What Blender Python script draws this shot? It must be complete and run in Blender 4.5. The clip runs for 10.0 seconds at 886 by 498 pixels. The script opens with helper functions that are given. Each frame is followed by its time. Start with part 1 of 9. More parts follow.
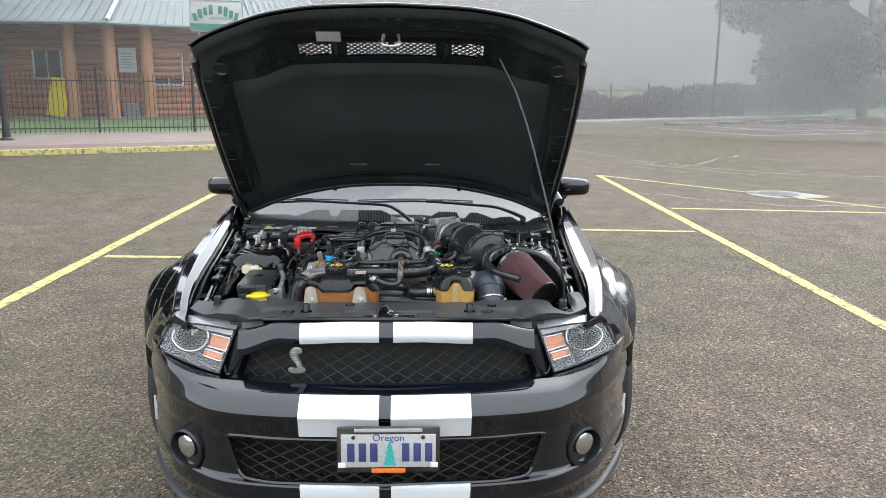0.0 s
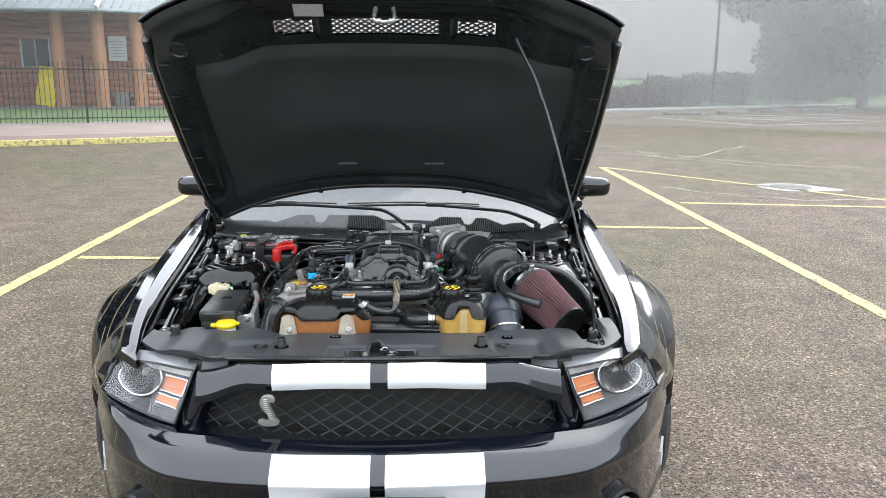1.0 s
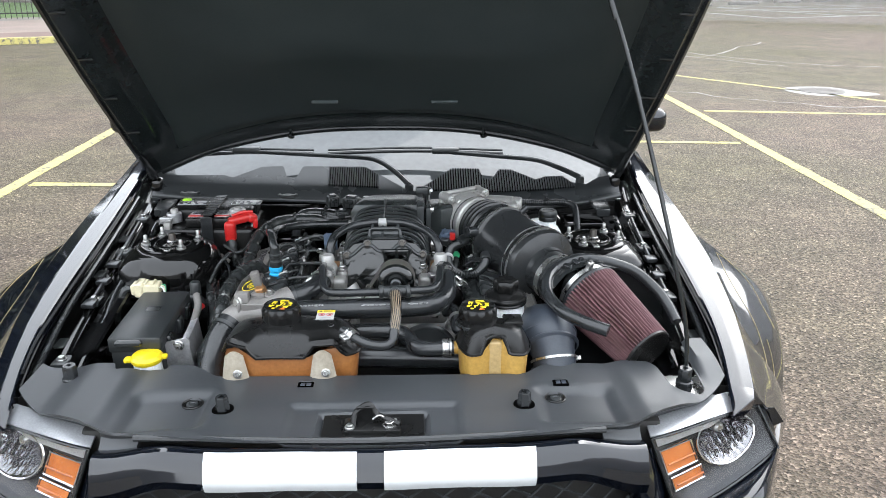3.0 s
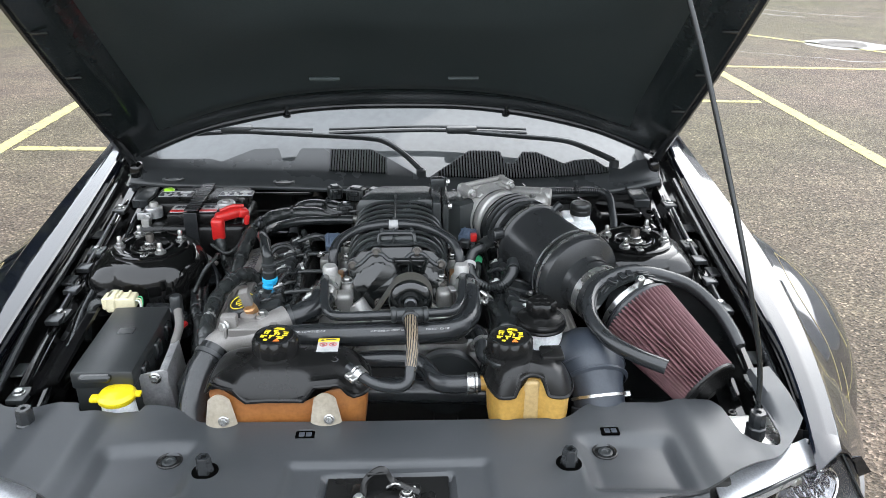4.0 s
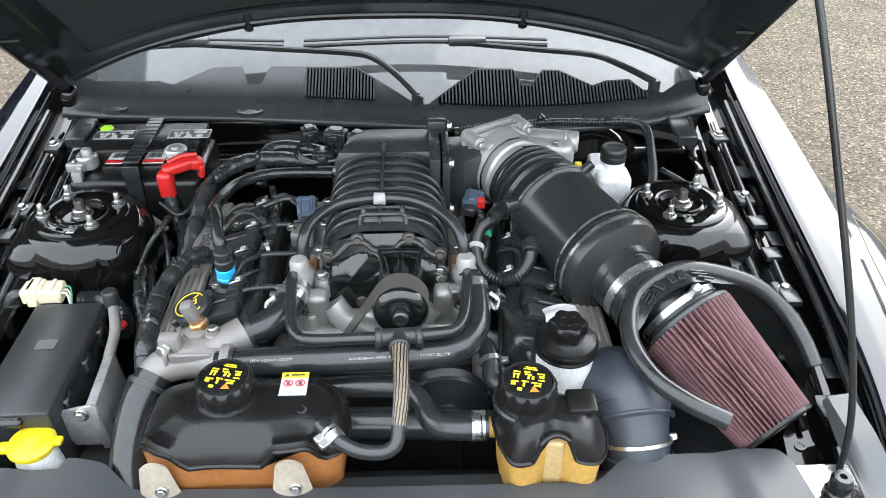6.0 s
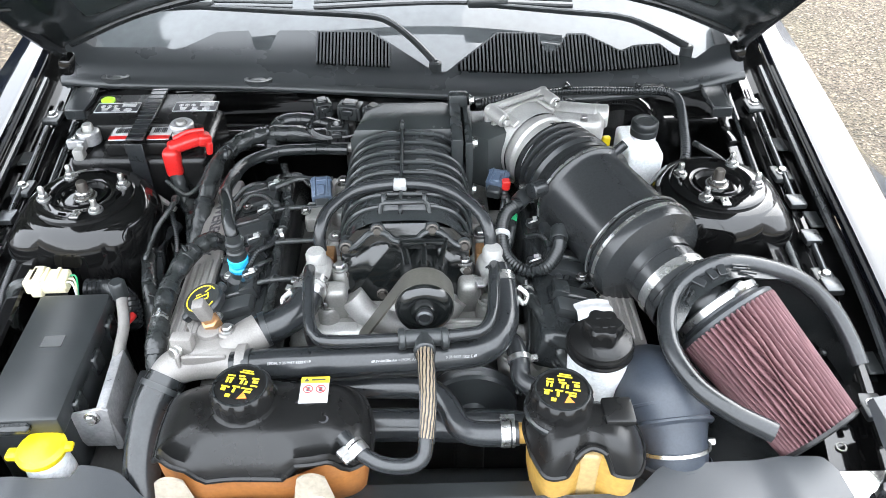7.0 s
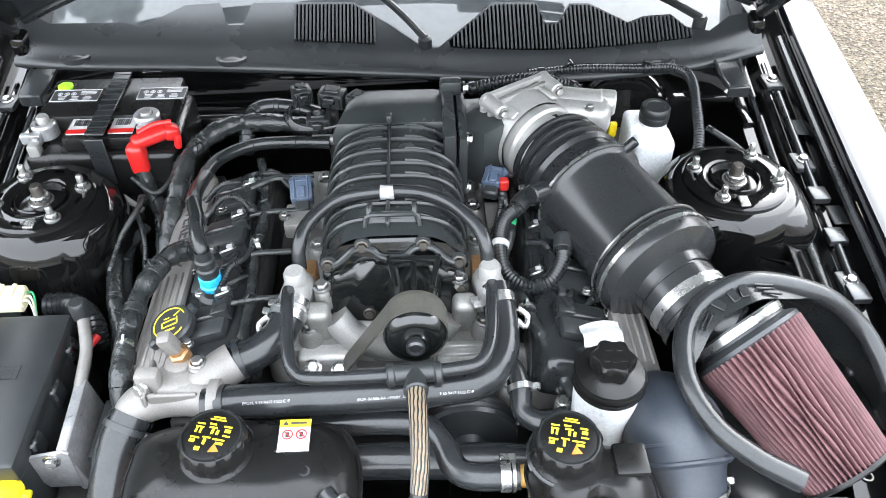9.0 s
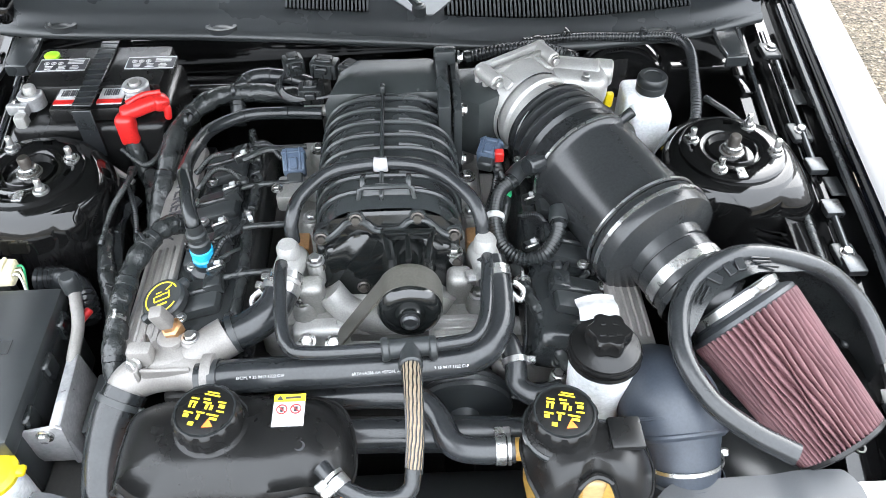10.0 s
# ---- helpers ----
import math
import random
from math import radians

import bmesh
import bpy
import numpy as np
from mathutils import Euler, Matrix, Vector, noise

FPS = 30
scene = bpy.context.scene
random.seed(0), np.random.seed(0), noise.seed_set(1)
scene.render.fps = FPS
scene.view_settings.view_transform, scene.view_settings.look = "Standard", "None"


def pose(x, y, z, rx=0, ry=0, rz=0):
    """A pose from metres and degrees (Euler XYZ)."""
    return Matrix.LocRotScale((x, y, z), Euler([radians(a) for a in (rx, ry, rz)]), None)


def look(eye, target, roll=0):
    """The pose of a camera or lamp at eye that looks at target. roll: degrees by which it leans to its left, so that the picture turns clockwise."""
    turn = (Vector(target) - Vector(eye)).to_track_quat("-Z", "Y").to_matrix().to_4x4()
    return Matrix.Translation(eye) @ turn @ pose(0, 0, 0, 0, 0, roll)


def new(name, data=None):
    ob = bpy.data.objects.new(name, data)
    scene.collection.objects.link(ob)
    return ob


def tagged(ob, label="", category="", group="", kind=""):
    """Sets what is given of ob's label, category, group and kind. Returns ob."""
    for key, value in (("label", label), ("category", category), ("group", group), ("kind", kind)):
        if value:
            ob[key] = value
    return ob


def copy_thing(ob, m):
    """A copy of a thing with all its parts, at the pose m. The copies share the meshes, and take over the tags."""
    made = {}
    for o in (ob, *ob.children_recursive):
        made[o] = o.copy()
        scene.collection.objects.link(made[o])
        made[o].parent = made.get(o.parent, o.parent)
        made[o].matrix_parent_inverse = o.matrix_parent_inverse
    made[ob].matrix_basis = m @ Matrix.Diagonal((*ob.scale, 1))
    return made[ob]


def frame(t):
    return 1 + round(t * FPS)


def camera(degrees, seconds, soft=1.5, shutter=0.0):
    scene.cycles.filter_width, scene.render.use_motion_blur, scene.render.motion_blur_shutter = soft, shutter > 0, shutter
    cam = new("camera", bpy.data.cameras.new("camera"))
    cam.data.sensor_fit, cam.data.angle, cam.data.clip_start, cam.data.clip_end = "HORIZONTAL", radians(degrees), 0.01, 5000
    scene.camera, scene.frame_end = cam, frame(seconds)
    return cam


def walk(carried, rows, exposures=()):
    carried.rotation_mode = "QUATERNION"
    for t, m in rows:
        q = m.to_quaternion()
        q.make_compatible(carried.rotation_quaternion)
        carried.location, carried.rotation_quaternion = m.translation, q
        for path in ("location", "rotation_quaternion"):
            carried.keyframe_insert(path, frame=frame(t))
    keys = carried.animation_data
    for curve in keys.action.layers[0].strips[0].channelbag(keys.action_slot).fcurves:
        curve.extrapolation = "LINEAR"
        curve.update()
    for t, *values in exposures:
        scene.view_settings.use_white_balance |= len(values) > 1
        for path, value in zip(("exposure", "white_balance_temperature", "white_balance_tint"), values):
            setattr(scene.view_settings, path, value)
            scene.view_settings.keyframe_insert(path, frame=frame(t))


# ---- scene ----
cam = camera(59.4, 10.0, 0.5)
PATH = [
    (0, (0.107, -2.148, 1.477), (0.165, -0.19, 1.078), 0.4),
    (0.5, (0.11, -1.931, 1.471), (0.175, 0.025, 1.063), 0.3),
    (1, (0.095, -1.669, 1.467), (0.163, 0.284, 1.042), 0.4),
    (1.5, (0.053, -1.451, 1.471), (0.135, 0.495, 1.016), 0.5),
    (2, (0.042, -1.259, 1.483), (0.135, 0.671, 0.966), 0.5),
    (2.2, (0.049, -1.185, 1.485), (0.144, 0.732, 0.925), 0.6),
    (3.3, (0.074, -0.783, 1.506), (0.145, 1.086, 0.799), 0.2),
    (3.5, (0.066, -0.731, 1.508), (0.138, 1.132, 0.784), 0.3),
    (4, (0.044, -0.589, 1.517), (0.115, 1.244, 0.721), 0.2),
    (4.5, (0.042, -0.488, 1.524), (0.113, 1.287, 0.606), 0.2),
    (5, (0.053, -0.391, 1.538), (0.124, 1.332, 0.525), 0.2),
    (5.5, (0.07, -0.275, 1.551), (0.134, 1.407, 0.47), 0.2),
    (5.7, (0.073, -0.234, 1.563), (0.132, 1.435, 0.462), 0.1),
    (6.8, (0.046, -0.098, 1.596), (0.078, 1.456, 0.338), -0.4),
    (7, (0.043, -0.083, 1.598), (0.077, 1.465, 0.331), -0.4),
    (7.5, (0.039, -0.031, 1.603), (0.077, 1.496, 0.312), -0.6),
    (8, (0.036, 0.015, 1.604), (0.08, 1.517, 0.284), -0.6),
    (8.5, (0.045, 0.044, 1.603), (0.09, 1.509, 0.242), -0.6),
    (9, (0.05, 0.069, 1.606), (0.095, 1.512, 0.222), -0.6),
    (9.5, (0.051, 0.079, 1.602), (0.105, 1.498, 0.193), -0.4),
    (10, (0.05, 0.08, 1.603), (0.107, 1.466, 0.162), -0.3),
]
EXPOSURES = [(0.0, 1.22), (0.6, 1.42), (2.0, 1.59), (3.5, 1.64), (5.5, 1.84), (7.0, 2.54), (7.5, 2.60), (10.0, 2.60)]
walk(cam, [(t, look(eye, target, roll)) for t, eye, target, roll in PATH], EXPOSURES)

# ---- world and light: thick overcast, fog ----
world = bpy.data.worlds.new("overcast")
scene.world = world
world.use_nodes = True
wn, wl = world.node_tree.nodes, world.node_tree.links
sky = wn.new("ShaderNodeTexSky")
sky.sky_type, sky.sun_disc = "NISHITA", False
sky.sun_elevation, sky.sun_rotation = radians(35), radians(34)
sky.air_density, sky.dust_density, sky.ozone_density = 1.0, 1.5, 1.0
grey = wn.new("ShaderNodeHueSaturation")
grey.inputs["Saturation"].default_value = 0.12
wl.new(sky.outputs[0], grey.inputs["Color"])
fog = wn.new("ShaderNodeMix")
fog.data_type, fog.blend_type = "RGBA", "MIX"
fog.inputs[0].default_value, fog.inputs[7].default_value = 0.6, (8.9, 9.6, 10.5, 1)
wl.new(grey.outputs[0], fog.inputs[6])
up, height = wn.new("ShaderNodeTexCoord"), wn.new("ShaderNodeSeparateXYZ")
wl.new(up.outputs["Generated"], height.inputs[0])
dome = wn.new("ShaderNodeMapRange")  # an overcast sky is about three times brighter overhead than at the horizon
dome.inputs["To Min"].default_value, dome.inputs["To Max"].default_value = 1.0, 1.5
wl.new(height.outputs["Z"], dome.inputs["Value"])
scaled = wn.new("ShaderNodeVectorMath")
scaled.operation = "SCALE"
wl.new(fog.outputs[2], scaled.inputs[0]), wl.new(dome.outputs[0], scaled.inputs["Scale"])
wl.new(scaled.outputs[0], wn["Background"].inputs["Color"])
wn["Background"].inputs["Strength"].default_value = 0.13
sun_data = bpy.data.lights.new("sun", "SUN")
sun_data.energy, sun_data.angle, sun_data.color = 0.55, radians(72), (1.0, 0.985, 0.96)
sun = new("sun", sun_data)
sun.matrix_world = look((5.0, 7.3, 6.2), (0, 0, 0))


# ---- materials ----
def shader(name, rough=0.5, metal=0.0, coat=0.0, spec=0.5):
    m = bpy.data.materials.new(name)
    m.use_nodes = True
    b = m.node_tree.nodes["Principled BSDF"]
    b.inputs["Roughness"].default_value, b.inputs["Metallic"].default_value = rough, metal
    b.inputs["Coat Weight"].default_value, b.inputs["Coat Roughness"].default_value = coat, 0.03
    b.inputs["Specular IOR Level"].default_value = spec
    return m, m.node_tree.nodes, m.node_tree.links, b


def noise_node(n, l, scale, detail=4.0, rough=0.55, stretch=None):
    tc, tx = n.new("ShaderNodeTexCoord"), n.new("ShaderNodeTexNoise")
    tx.inputs["Scale"].default_value, tx.inputs["Detail"].default_value, tx.inputs["Roughness"].default_value = scale, detail, rough
    if stretch:
        mp = n.new("ShaderNodeMapping")
        mp.inputs["Scale"].default_value = stretch
        l.new(tc.outputs["Object"], mp.inputs[0]), l.new(mp.outputs[0], tx.inputs[0])
    else:
        l.new(tc.outputs["Object"], tx.inputs[0])
    return tx


def ramp(n, l, source, stops):
    r = n.new("ShaderNodeValToRGB")
    while len(r.color_ramp.elements) < len(stops):
        r.color_ramp.elements.new(0.5)
    for e, (at, c) in zip(r.color_ramp.elements, stops):
        e.position, e.color = at, (*c, 1)
    l.new(source, r.inputs[0])
    return r


def mixed(n, l, kind, factor, a, b):
    m = n.new("ShaderNodeMix")
    m.data_type, m.blend_type = "RGBA", kind
    for socket, value in ((m.inputs[0], factor), (m.inputs[6], a), (m.inputs[7], b)):
        if isinstance(value, (int, float)):
            socket.default_value = value
        elif isinstance(value, tuple):
            socket.default_value = (*value, 1)
        else:
            l.new(value, socket)
    return m.outputs[2]


def surface(name, c1, c2, rough=0.5, metal=0.0, coat=0.0, big=6.0, fine=120.0, bump=0.1, dist=0.002, spread=0.12, spec=0.5, stretch=None, grain=1.0):
    """Two colours mottled at two scales, uneven gloss and fine relief."""
    m, n, l, b = shader(name, rough, metal, coat, spec)
    t1, t2 = noise_node(n, l, big, 5, stretch=stretch), noise_node(n, l, fine, 3, stretch=stretch)
    r1 = ramp(n, l, t1.outputs[0], [(0.3, c1), (0.7, c2)])
    r2 = ramp(n, l, t2.outputs[0], [(0.25, (1 - 0.2 * grain,) * 3), (0.75, (1 + 0.12 * grain,) * 3)])
    l.new(mixed(n, l, "MULTIPLY", 1.0, r1.outputs[0], r2.outputs[0]), b.inputs["Base Color"])
    rr = n.new("ShaderNodeMapRange")
    rr.inputs["To Min"].default_value, rr.inputs["To Max"].default_value = max(0.02, rough - spread), min(1, rough + spread)
    l.new(t1.outputs[0], rr.inputs["Value"]), l.new(rr.outputs[0], b.inputs["Roughness"])
    if bump:
        bp = n.new("ShaderNodeBump")
        bp.inputs["Strength"].default_value, bp.inputs["Distance"].default_value = bump, dist
        l.new(t2.outputs[0], bp.inputs["Height"]), l.new(bp.outputs[0], b.inputs["Normal"])
    return m


def glassy(name, colour, rough=0.0, ior=1.45, transmission=1.0):
    m, n, l, b = shader(name, rough)
    b.inputs["Base Color"].default_value = (*colour, 1)
    b.inputs["IOR"].default_value, b.inputs["Transmission Weight"].default_value = ior, transmission
    return m


def ground_material():
    m, n, l, b = shader("worn_asphalt", 0.7, spec=0.28)
    big, mid, grit = noise_node(n, l, 0.22, 6, 0.6), noise_node(n, l, 2.5, 6, 0.65), noise_node(n, l, 40, 3, 0.7)
    tc, vo = n.new("ShaderNodeTexCoord"), n.new("ShaderNodeTexVoronoi")
    vo.inputs["Scale"].default_value = 105
    l.new(tc.outputs["Object"], vo.inputs["Vector"])
    stone = ramp(n, l, vo.outputs["Color"], [(0.12, (0.038, 0.035, 0.030)), (0.50, (0.098, 0.090, 0.077)), (0.80, (0.158, 0.145, 0.125)), (0.97, (0.36, 0.335, 0.30))])
    moss = ramp(n, l, big.outputs[0], [(0.38, (1.24, 1.03, 0.94)), (0.52, (1.07, 0.97, 0.79)), (0.64, (0.93, 0.89, 0.59))])
    wear = ramp(n, l, mid.outputs[0], [(0.28, (0.66, 0.66, 0.66)), (0.72, (1.26, 1.24, 1.20))])
    pits = ramp(n, l, grit.outputs[0], [(0.33, (0.55, 0.54, 0.52)), (0.55, (1.12, 1.12, 1.12))])
    c = mixed(n, l, "MULTIPLY", 1.0, stone.outputs[0], moss.outputs[0])
    c = mixed(n, l, "MULTIPLY", 0.8, c, pits.outputs[0])
    l.new(mixed(n, l, "MULTIPLY", 1.0, c, wear.outputs[0]), b.inputs["Base Color"])
    bp = n.new("ShaderNodeBump")
    bp.inputs["Strength"].default_value, bp.inputs["Distance"].default_value = 1.0, 0.009
    l.new(vo.outputs["Distance"], bp.inputs["Height"]), l.new(bp.outputs[0], b.inputs["Normal"])
    return m


def worn_paint(name, colour):
    """Road paint, chipped down to the asphalt."""
    m, n, l, b = shader(name, 0.7, spec=0.22)
    t, g = noise_node(n, l, 14, 8, 0.7), noise_node(n, l, 90, 2)
    mask = ramp(n, l, t.outputs[0], [(0.50, (0, 0, 0)), (0.60, (1, 1, 1))])
    tint = ramp(n, l, g.outputs[0], [(0.3, tuple(0.75 * c for c in colour)), (0.7, colour)])
    l.new(mixed(n, l, "MIX", mask.outputs[0], tint.outputs[0], (0.15, 0.14, 0.12)), b.inputs["Base Color"])
    bp = n.new("ShaderNodeBump")
    bp.inputs["Strength"].default_value, bp.inputs["Distance"].default_value = 0.5, 0.004
    l.new(g.outputs[0], bp.inputs["Height"]), l.new(bp.outputs[0], b.inputs["Normal"])
    return m


ASPHALT = ground_material()
YELLOW_PAINT, WHITE_PAINT = worn_paint("yellow_road_paint", (0.56, 0.49, 0.18)), worn_paint("white_road_paint", (0.42, 0.42, 0.41))
CAR_BLACK = surface("black_car_paint", (0.003, 0.0042, 0.0070), (0.005, 0.0063, 0.0105), 0.08, 0, 1.0, 3, 400, 0.0, spread=0.02, spec=0.12)
CAR_BLACK.node_tree.nodes["Principled BSDF"].inputs["Coat IOR"].default_value = 1.56
CAR_BLACK.node_tree.nodes["Principled BSDF"].inputs["Coat Roughness"].default_value = 0.05
BAY_BLACK = surface("black_body_paint_in_bay", (0.003, 0.003, 0.003), (0.006, 0.006, 0.006), 0.06, 0, 0.0, 8, 40, 0.03, 0.001, spread=0.03)
RAIL_BLACK = surface("glossy_black_rail_paint", (0.004, 0.004, 0.004), (0.007, 0.007, 0.007), 0.07, 0, 1.0, 8, 90, 0.06, 0.001, spread=0.03)
DUCT_BLACK = surface("satin_black_duct", (0.016, 0.017, 0.018), (0.024, 0.026, 0.027), 0.24, big=5, fine=300, bump=0.03, dist=0.0005, spread=0.04)
BLACK_STEEL = surface("blackened_steel", (0.05, 0.053, 0.056), (0.09, 0.094, 0.098), 0.3, 0.8, big=30, fine=300, bump=0.1, dist=0.0004)
CAR_WHITE = surface("white_stripe_paint", (0.58, 0.60, 0.62), (0.63, 0.65, 0.67), 0.18, 0, 1.0, 3, 300, 0.0, spread=0.03, grain=0.1)
TANK_BLACK = surface("moulded_black_plastic", (0.006, 0.006, 0.006), (0.010, 0.010, 0.010), 0.27, spec=0.35, big=9, fine=700, bump=0.25, dist=0.0006)
PLASTIC = surface("satin_black_plastic", (0.016, 0.018, 0.019), (0.028, 0.031, 0.032), 0.34, big=9, fine=700, bump=0.25, dist=0.0006)
GLOSSY_PLASTIC = surface("smooth_black_plastic", (0.012, 0.014, 0.0145), (0.022, 0.024, 0.025), 0.20, big=9, fine=500, bump=0.06, dist=0.0006, spread=0.07)
GREY_PLASTIC = surface("grey_black_shroud_plastic", (0.031, 0.034, 0.037), (0.047, 0.050, 0.054), 0.40, big=5, fine=900, bump=0.25, dist=0.0005)
COWL_GREY = surface("weathered_grey_cowl_plastic", (0.017, 0.019, 0.020), (0.029, 0.032, 0.034), 0.28, big=4, fine=600, bump=0.2, dist=0.0005)
SLAT_GREY = surface("dull_grey_slat_plastic", (0.030, 0.033, 0.035), (0.046, 0.050, 0.053), 0.55, big=4, fine=600, bump=0.2, dist=0.0005, spec=0.15)
PALE_CONCRETE = surface("pale_mortar", (0.24, 0.235, 0.22), (0.33, 0.32, 0.30), 0.8, big=3, fine=60, bump=0.5, dist=0.004)
RUBBER = surface("black_rubber", (0.013, 0.0145, 0.0155), (0.025, 0.027, 0.029), 0.21, big=14, fine=260, bump=0.2, dist=0.0006)
BLUE_RUBBER = surface("dusty_blue_grey_rubber", (0.024, 0.030, 0.040), (0.040, 0.048, 0.062), 0.44, big=14, fine=300, bump=0.2, dist=0.0006)
LINER = surface("dark_hood_liner", (0.026, 0.036, 0.038), (0.037, 0.049, 0.051), 0.6, big=7, fine=350, bump=0.4, dist=0.001)
SC_BLACK = surface("black_crinkle_coat", (0.026, 0.030, 0.030), (0.040, 0.045, 0.045), 0.24, big=12, fine=900, bump=0.4, dist=0.0004)
ALUMINIUM = surface("cast_aluminium", (0.34, 0.335, 0.32), (0.46, 0.455, 0.44), 0.40, 0.45, big=18, fine=500, bump=0.35, dist=0.0006)
CAST_PALE = surface("pale_sand_cast_aluminium", (0.165, 0.155, 0.146), (0.235, 0.224, 0.212), 0.5, 0.2, big=18, fine=500, bump=0.4, dist=0.0006)
GALVANISED = surface("galvanised_sheet", (0.36, 0.36, 0.365), (0.50, 0.50, 0.505), 0.32, 0.6, big=40, fine=200, bump=0.1, dist=0.0004)
DULL_ALU = surface("dull_cast_aluminium", (0.22, 0.216, 0.205), (0.33, 0.325, 0.31), 0.45, 0.5, big=14, fine=400, bump=0.4, dist=0.0008)
STEEL = surface("zinc_steel", (0.40, 0.40, 0.39), (0.56, 0.56, 0.55), 0.28, 0.9, big=30, fine=400, bump=0.05, dist=0.0003)
DARK_STEEL = surface("dark_steel", (0.05, 0.045, 0.04), (0.11, 0.10, 0.09), 0.4, 0.7, big=20, fine=300, bump=0.2, dist=0.0006)
LAMP_SILVER = surface("lamp_reflector", (0.19, 0.19, 0.20), (0.26, 0.26, 0.27), 0.08, 0.95, big=20, fine=300, bump=0.0, dist=0.002, spread=0.05)
CHROME = surface("bright_chrome", (0.62, 0.62, 0.63), (0.72, 0.72, 0.73), 0.08, 1.0, big=20, fine=300, bump=0.0, spread=0.03)
SATIN_SILVER = surface("satin_silver_lamp_body", (0.38, 0.39, 0.41), (0.46, 0.47, 0.49), 0.3, 0.6, big=12, fine=300, bump=0.05, spread=0.06)
LAMP_DARK = surface("dark_chrome_lamp_panel", (0.030, 0.031, 0.034), (0.045, 0.046, 0.050), 0.22, 0.4, big=12, fine=300, bump=0.05, spread=0.06)
# painted shade: flat black for the inside of holes, slots and gaps
HOLE_SHADE = surface("painted_hole_shade", (0.001, 0.001, 0.001), (0.002, 0.002, 0.002), 0.9, bump=0.0, spec=0.0)
HOOD_INNER = surface("dull_black_hood_frame", (0.014, 0.019, 0.020), (0.022, 0.028, 0.029), 0.20, big=5, fine=60, bump=0.05, spread=0.1)
GLOSS_CASE = surface("satin_black_coat", (0.022, 0.025, 0.026), (0.034, 0.038, 0.039), 0.26, 0, 0.0, 12, 700, 0.2, 0.0004, spread=0.06)
GOLD = surface("gold_pinstripe_paint", (0.42, 0.33, 0.14), (0.50, 0.40, 0.18), 0.4, bump=0.0)
BELT = surface("dusty_olive_black_belt", (0.050, 0.048, 0.041), (0.075, 0.072, 0.062), 0.45, big=20, fine=300, bump=0.2, dist=0.0005)
PLATE_GLOSS = surface("glossy_black_plate", (0.005, 0.006, 0.006), (0.009, 0.010, 0.010), 0.13, 0, 0.4, 14, 300, 0.15, 0.0008, spread=0.04)
COPPER = surface("brownish_brass", (0.40, 0.22, 0.10), (0.55, 0.32, 0.16), 0.4, 0.8, big=25, fine=300, bump=0.1)
RED = surface("red_plastic", (0.48, 0.014, 0.014), (0.56, 0.024, 0.02), 0.3, big=20, fine=300, bump=0.05, spread=0.05)
YELLOW = surface("yellow_plastic", (0.66, 0.50, 0.01), (0.74, 0.58, 0.015), 0.3, big=20, fine=300, bump=0.05, spread=0.05)
PRINT = surface("yellow_print", (0.80, 0.60, 0.02), (0.88, 0.68, 0.03), 0.5, bump=0.0)
ORANGE_PRINT = surface("orange_print", (0.75, 0.16, 0.02), (0.8, 0.2, 0.03), 0.5, bump=0.0)
BLUE = surface("bright_blue_plastic", (0.02, 0.36, 0.68), (0.03, 0.45, 0.78), 0.35, big=20, fine=300, bump=0.05)
GREEN = surface("green_plastic", (0.02, 0.30, 0.12), (0.03, 0.40, 0.16), 0.4, bump=0.05)
LIME = surface("lime_indicator", (0.35, 0.75, 0.03), (0.42, 0.82, 0.05), 0.3, bump=0.0)
BLUE_GREY = surface("blue_grey_connector", (0.05, 0.075, 0.12), (0.09, 0.12, 0.17), 0.45, big=20, fine=300, bump=0.1)
CREAM = surface("cream_plastic", (0.62, 0.56, 0.38), (0.72, 0.66, 0.46), 0.4, big=20, fine=300, bump=0.1)
WHITE_PLASTIC = surface("milky_white_plastic", (0.76, 0.78, 0.79), (0.84, 0.86, 0.865), 0.32, big=12, fine=200, bump=0.05)
AMBER = surface("amber_coolant_tank", (0.25, 0.09, 0.025), (0.36, 0.15, 0.045), 0.3, big=10, fine=150, bump=0.05, spread=0.06)
PALE_HONEY = surface("pale_honey_tank_rib", (0.40, 0.28, 0.12), (0.50, 0.36, 0.17), 0.3, big=10, fine=150, bump=0.05)
HONEY = surface("honey_coolant_tank", (0.40, 0.23, 0.05), (0.50, 0.31, 0.08), 0.3, big=10, fine=150, bump=0.05, spread=0.06)
PALE_TANK = surface("translucent_white_tank", (0.27, 0.235, 0.18), (0.38, 0.34, 0.275), 0.32, big=14, fine=150, bump=0.05)
FILTER_RED = surface("pinkish_red_filter_gauze", (0.085, 0.034, 0.039), (0.155, 0.072, 0.078), 0.7, big=30, fine=900, bump=0.6, dist=0.0008)
BRAID = surface("tan_braided_sleeve", (0.17, 0.13, 0.085), (0.28, 0.22, 0.15), 0.5, big=200, fine=900, bump=0.8, dist=0.001)
TAPE = surface("shiny_black_tape", (0.014, 0.016, 0.016), (0.032, 0.035, 0.035), 0.20, big=40, fine=110, bump=0.8, dist=0.003)
LABEL_WHITE = surface("white_label", (0.42, 0.42, 0.42), (0.48, 0.48, 0.48), 0.45, bump=0.0)
LABEL_GREY = surface("grey_print", (0.35, 0.35, 0.35), (0.45, 0.45, 0.45), 0.5, bump=0.0)
INK = surface("dark_print", (0.03, 0.03, 0.035), (0.05, 0.05, 0.055), 0.5, bump=0.0)
